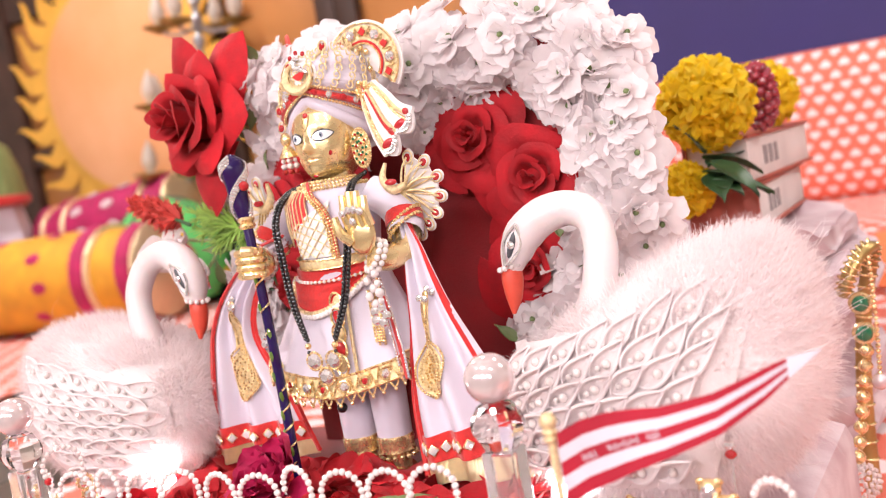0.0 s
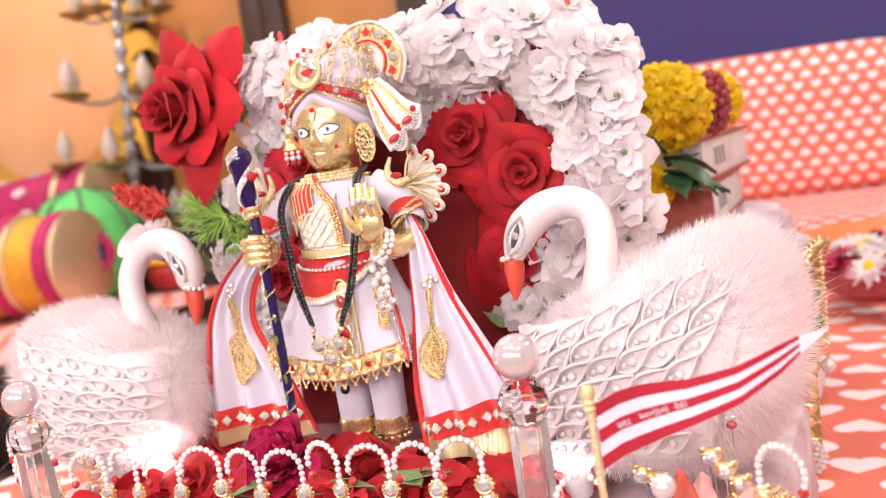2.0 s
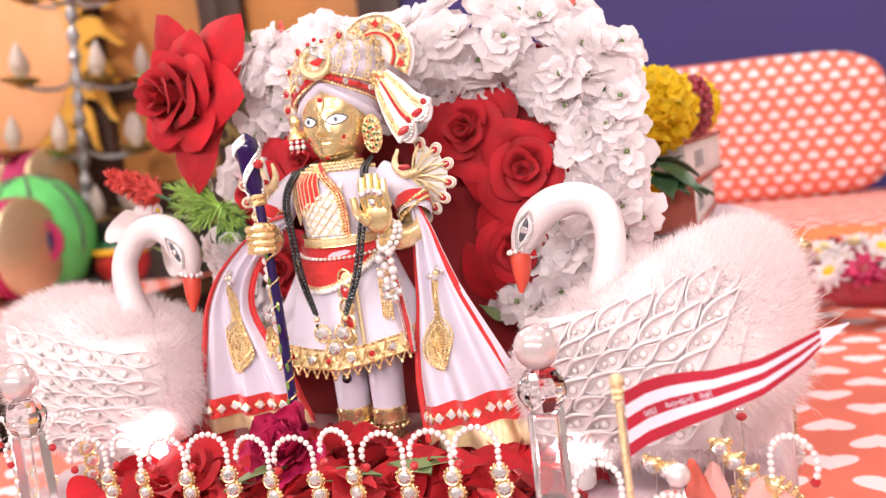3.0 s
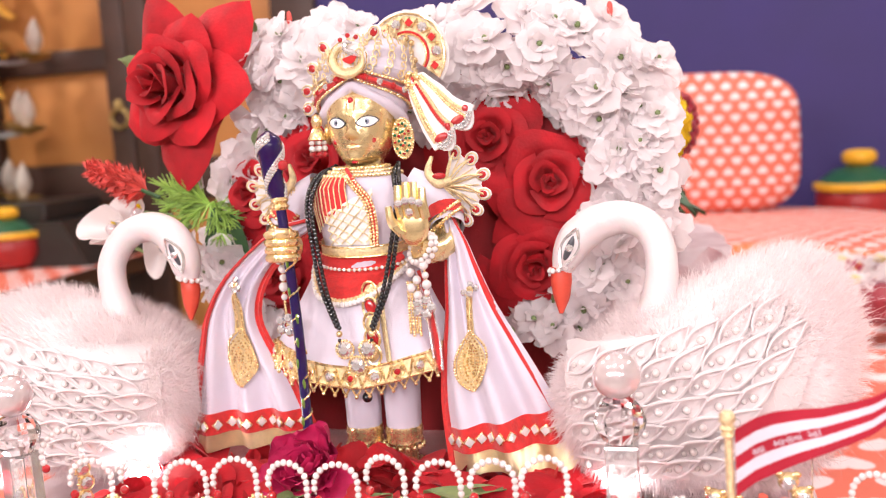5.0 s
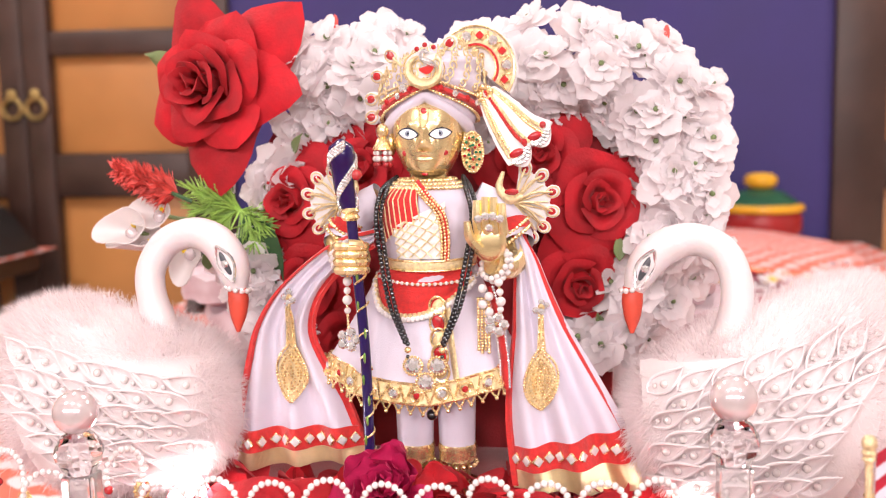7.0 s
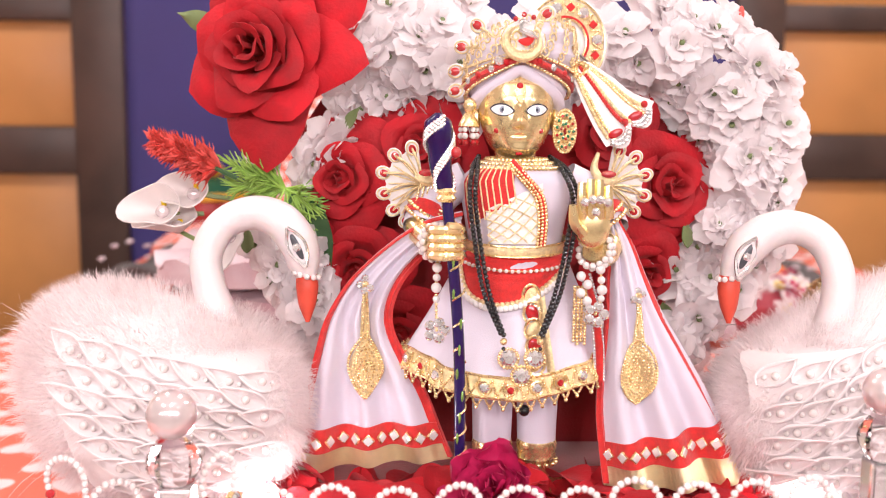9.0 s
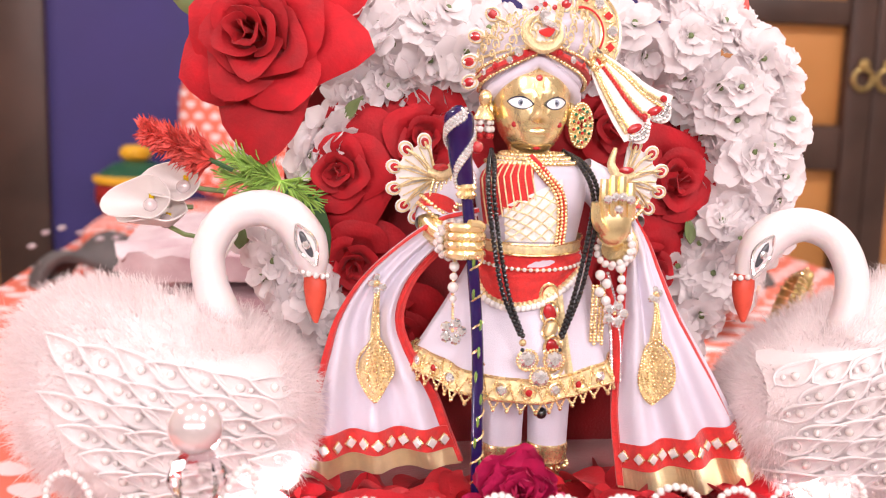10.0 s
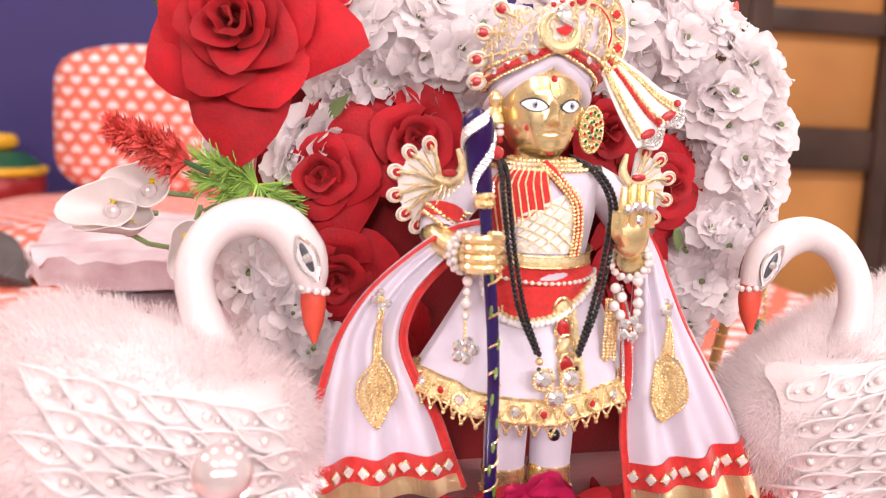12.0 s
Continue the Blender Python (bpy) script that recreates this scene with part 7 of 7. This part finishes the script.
for x, y in BASE_SPOTS:
    sl = thing("base_lamp", "small glowing white lamp standing beside the cape hem", "lamp", "lamps at the feet", at=(x, y, DAIS_Z))
    part("housing", Build().lathe([(0.010, 0), (0.0115, 0.002), (0.0115, 0.018), (0.010, 0.02)], 18), LAMP_BODY, sl)
    part("lens", Build().ball((0, 0, 0.0205), (0.0098, 0.0098, 0.009), 16, 10), LAMP_GLOW, sl, "glowing lens")

# ---- jewellery beside the swan ----
CORAL_PETAL = mat("coral_silk_petal", (0.75, 0.16, 0.11), 0.6, 0, 0.15, 80, 0.2, 500, through_light=0.3)
PALE_PETAL = mat("pale_pink_silk_petal", (0.78, 0.42, 0.38), 0.6, 0, 0.12, 80, 0.2, 500, through_light=0.3)
tas = thing("bead_tassel", "string of gold beads and green stones ending in a pearl ball", "tassel", at=Matrix.Translation((0.287, 0.209, 0.003)) @ Matrix.Scale(1.3, 4))
for k in range(10):
    where = (-0.0017 * k, 0, 0.020 - 0.0088 * k) if k < 8 else (-0.0125, 0, -0.0690 - 0.0062 * (k - 8))
    part("gold_bead", Build().lathe([(0.0012, -0.004), (0.0035, -0.002), (0.0042, 0), (0.0035, 0.002), (0.0012, 0.004)], 10, Matrix.Translation(where)), GOLD_BRIGHT, tas, "gold bead")
b = Build()
for k in range(110):
    w, z = k * 2.4, 1 - 2 * (k + .5) / 110
    q = math.sqrt(1 - z * z)
    b.ball((-0.0125 + 0.0105 * q * math.cos(w), 0.0105 * q * math.sin(w), -0.056 + 0.0105 * z), 0.0014, 5, 4)
part("pearl_ball", b, PEARL, tas, "ball of tiny pearls")
for z in (0.030, 0.047):
    part("green_stone", Build().ball((0.0, -0.001, z), (0.0046, 0.0034, 0.0046), 12, 8), RIM_GLASS, tas, "green stone")
    part("setting", Build().tube([(0.0052 * math.cos(w), 0, z + 0.0052 * math.sin(w)) for w in steps(0, 2 * math.pi, 20)], 0.0014, 6, False), GOLD_BRIGHT, tas)
bang = thing("gold_bangle", "ribbed antique gold bangle with a small pearl drop, beside the swan", "bangle")
arch = spline([(0.276, 0.209, 0.070), (0.281, 0.209, 0.084), (0.289, 0.214, 0.097), (0.296, 0.224, 0.102), (0.296, 0.240, 0.097), (0.290, 0.250, 0.080), (0.282, 0.254, 0.045), (0.276, 0.256, 0.000), (0.273, 0.256, -0.050), (0.272, 0.256, -0.096)], 60)
part("band", Build().tube(arch, 0.0060, 12, True, 0.7), OLD_BRASS, bang, "antique gold band")
for k in range(2, 58, 2):
    d = (arch[k + 1] - arch[k - 1]).normalized()
    e1 = d.cross(Vector((0, 1, 0))).normalized()
    part("rib", Build().tube([arch[k] + 0.0064 * (e1 * math.cos(w) + Vector((0, 0.8, 0)) * math.sin(w)) for w in steps(0, 2 * math.pi, 14)], 0.0009, 5, False), GOLD_BRIGHT, bang)
drop_line = [(0.296, 0.214, 0.096), (0.296, 0.210, 0.054), (0.294, 0.208, 0.012)]
part("drop_chain", beads(Build(), drop_line, 0.0019, 0.0040, 8, 6), GOLD_BRIGHT, bang, "gold bead chain")
part("drop_pearl", Build().ball((0.2935, 0.208, 0.006), 0.0062, 12, 9), BIG_PEARL, bang, "grey pearl drop")
for k, (x, y, z) in enumerate(((0.2170, -0.102, 0.037), (0.2250, -0.102, 0.034), (0.2545, -0.102, 0.047), (0.2610, -0.103, 0.0395), (0.2680, -0.104, 0.0325))):
    g = thing("gold_brooch", "gold brooch with a clear stone on the pink cloth", "brooch", "jewellery on the dais", at=pose(x, y, z - 0.004, 20, 0, 14 * k - 28))
    part("setting", Build().lathe([(0.003, -0.0025), (0.0052, -0.001), (0.0056, 0.001), (0.0044, 0.003), (0.0036, 0.0035)], 14, Matrix.Rotation(radians(90), 4, "X")), GOLD_BRIGHT, g)
    for a in (0.6, 2.5):
        part("side_leaf", Build().ball((0.0052 * math.cos(a), 0.001, 0.0052 * math.sin(a)), (0.0026, 0.0016, 0.0022), 8, 6), GOLD_BRIGHT, g)
    part("pin", Build().tube([(0, 0.002, 0), (0, 0.002 - 0.342 * (z - 0.006), -0.94 * (z - 0.006))], 0.0005, 6), SILVER, g, "thin wire pin standing on the dais")
    part("stone", Build().gem((0, -0.0032, 0), 0.0042), SILVER, g, "clear stone", False)
net = thing("gold_bead_net", "rounded mesh of gold and pearl beads on the dais", "ornament", at=Matrix.Translation((0.274, -0.084, 0.002)) @ Matrix.Scale(0.72, 4))
b = Build()
for r in range(6):
    for k in range(16):
        a = math.pi * (k + 0.5 * (r % 2)) / 15
        e = 0.12 + r * 0.24
        b.ball((0.028 * math.cos(e) * math.cos(a), -0.028 * math.cos(e) * math.sin(a), 0.026 * math.sin(e)), 0.0027, 6, 5)
part("beads", b, GOLD_BRIGHT, net)
fin = thing("pearl_finial", "large pearl on a short clear stem on the dais", "ornament", at=(0.236, -0.137, DAIS_Z))
part("stem", Build().lathe([(0.0050, 0), (0.0042, 0.004), (0.0030, 0.028), (0.0044, 0.030)], 14), ACRYLIC, fin, "clear acrylic stem")
part("pearl", Build().ball((0, 0, 0.0355), 0.0066, 18, 12), BIG_PEARL, fin, "large pearl")
gb = thing("red_bead_pin", "silver and red bead on a thin wire pin", "bead pin", at=(0.2667, -0.102, DAIS_Z))
part("wire", Build().tube([(0, 0, 0), (0, 0, 0.060)], 0.0004, 5), SILVER, gb)
part("bead", Build().ball((0, 0, 0.0555), (0.0030, 0.0024, 0.0024), 9, 7), RUBY, gb, "dark red bead")
for dx in (-0.0016, 0.0012):
    part("silver_bead", Build().ball((dx, 0, 0.0595), 0.0015, 8, 6), SILVER, gb)
for k, (x, y, L, w_, m_) in enumerate(((0.2440, -0.132, 0.040, 0.020, CORAL_PETAL), (0.2500, -0.130, 0.038, 0.022, PALE_PETAL), (0.2800, -0.140, 0.034, 0.036, PALE_PETAL), (0.2290, -0.150, 0.030, 0.026, PALE_PETAL))):
    b = Build()
    petal(b, Euler((radians(78), 0, radians(12 - 18 * (k % 2)))).to_matrix().to_4x4(), L, w_, 0.3, 0.2, 0, 8, 6, 0.003, k)
    thing("loose_petal", "coral silk petal standing on the dais edge" if k == 0 else "pale pink silk petal standing on the dais edge", "petal", "loose silk petals", at=(x, y, DAIS_Z), b=b, mats=[m_])
sw = Build()
sw.grid(lambda u, v: (0.17 + 0.13 * u, -0.205 + 0.07 * v, 0.012 + 0.010 * math.sin(u * 11 + 2 * v) + 0.006 * math.sin(7 * v + u * 5)), 40, 20, thick=0.001)
thing("pink_ribbon", "crumpled pale pink satin ribbon on the dais edge", "ribbon", b=sw, mats=PINK_CLOTH)
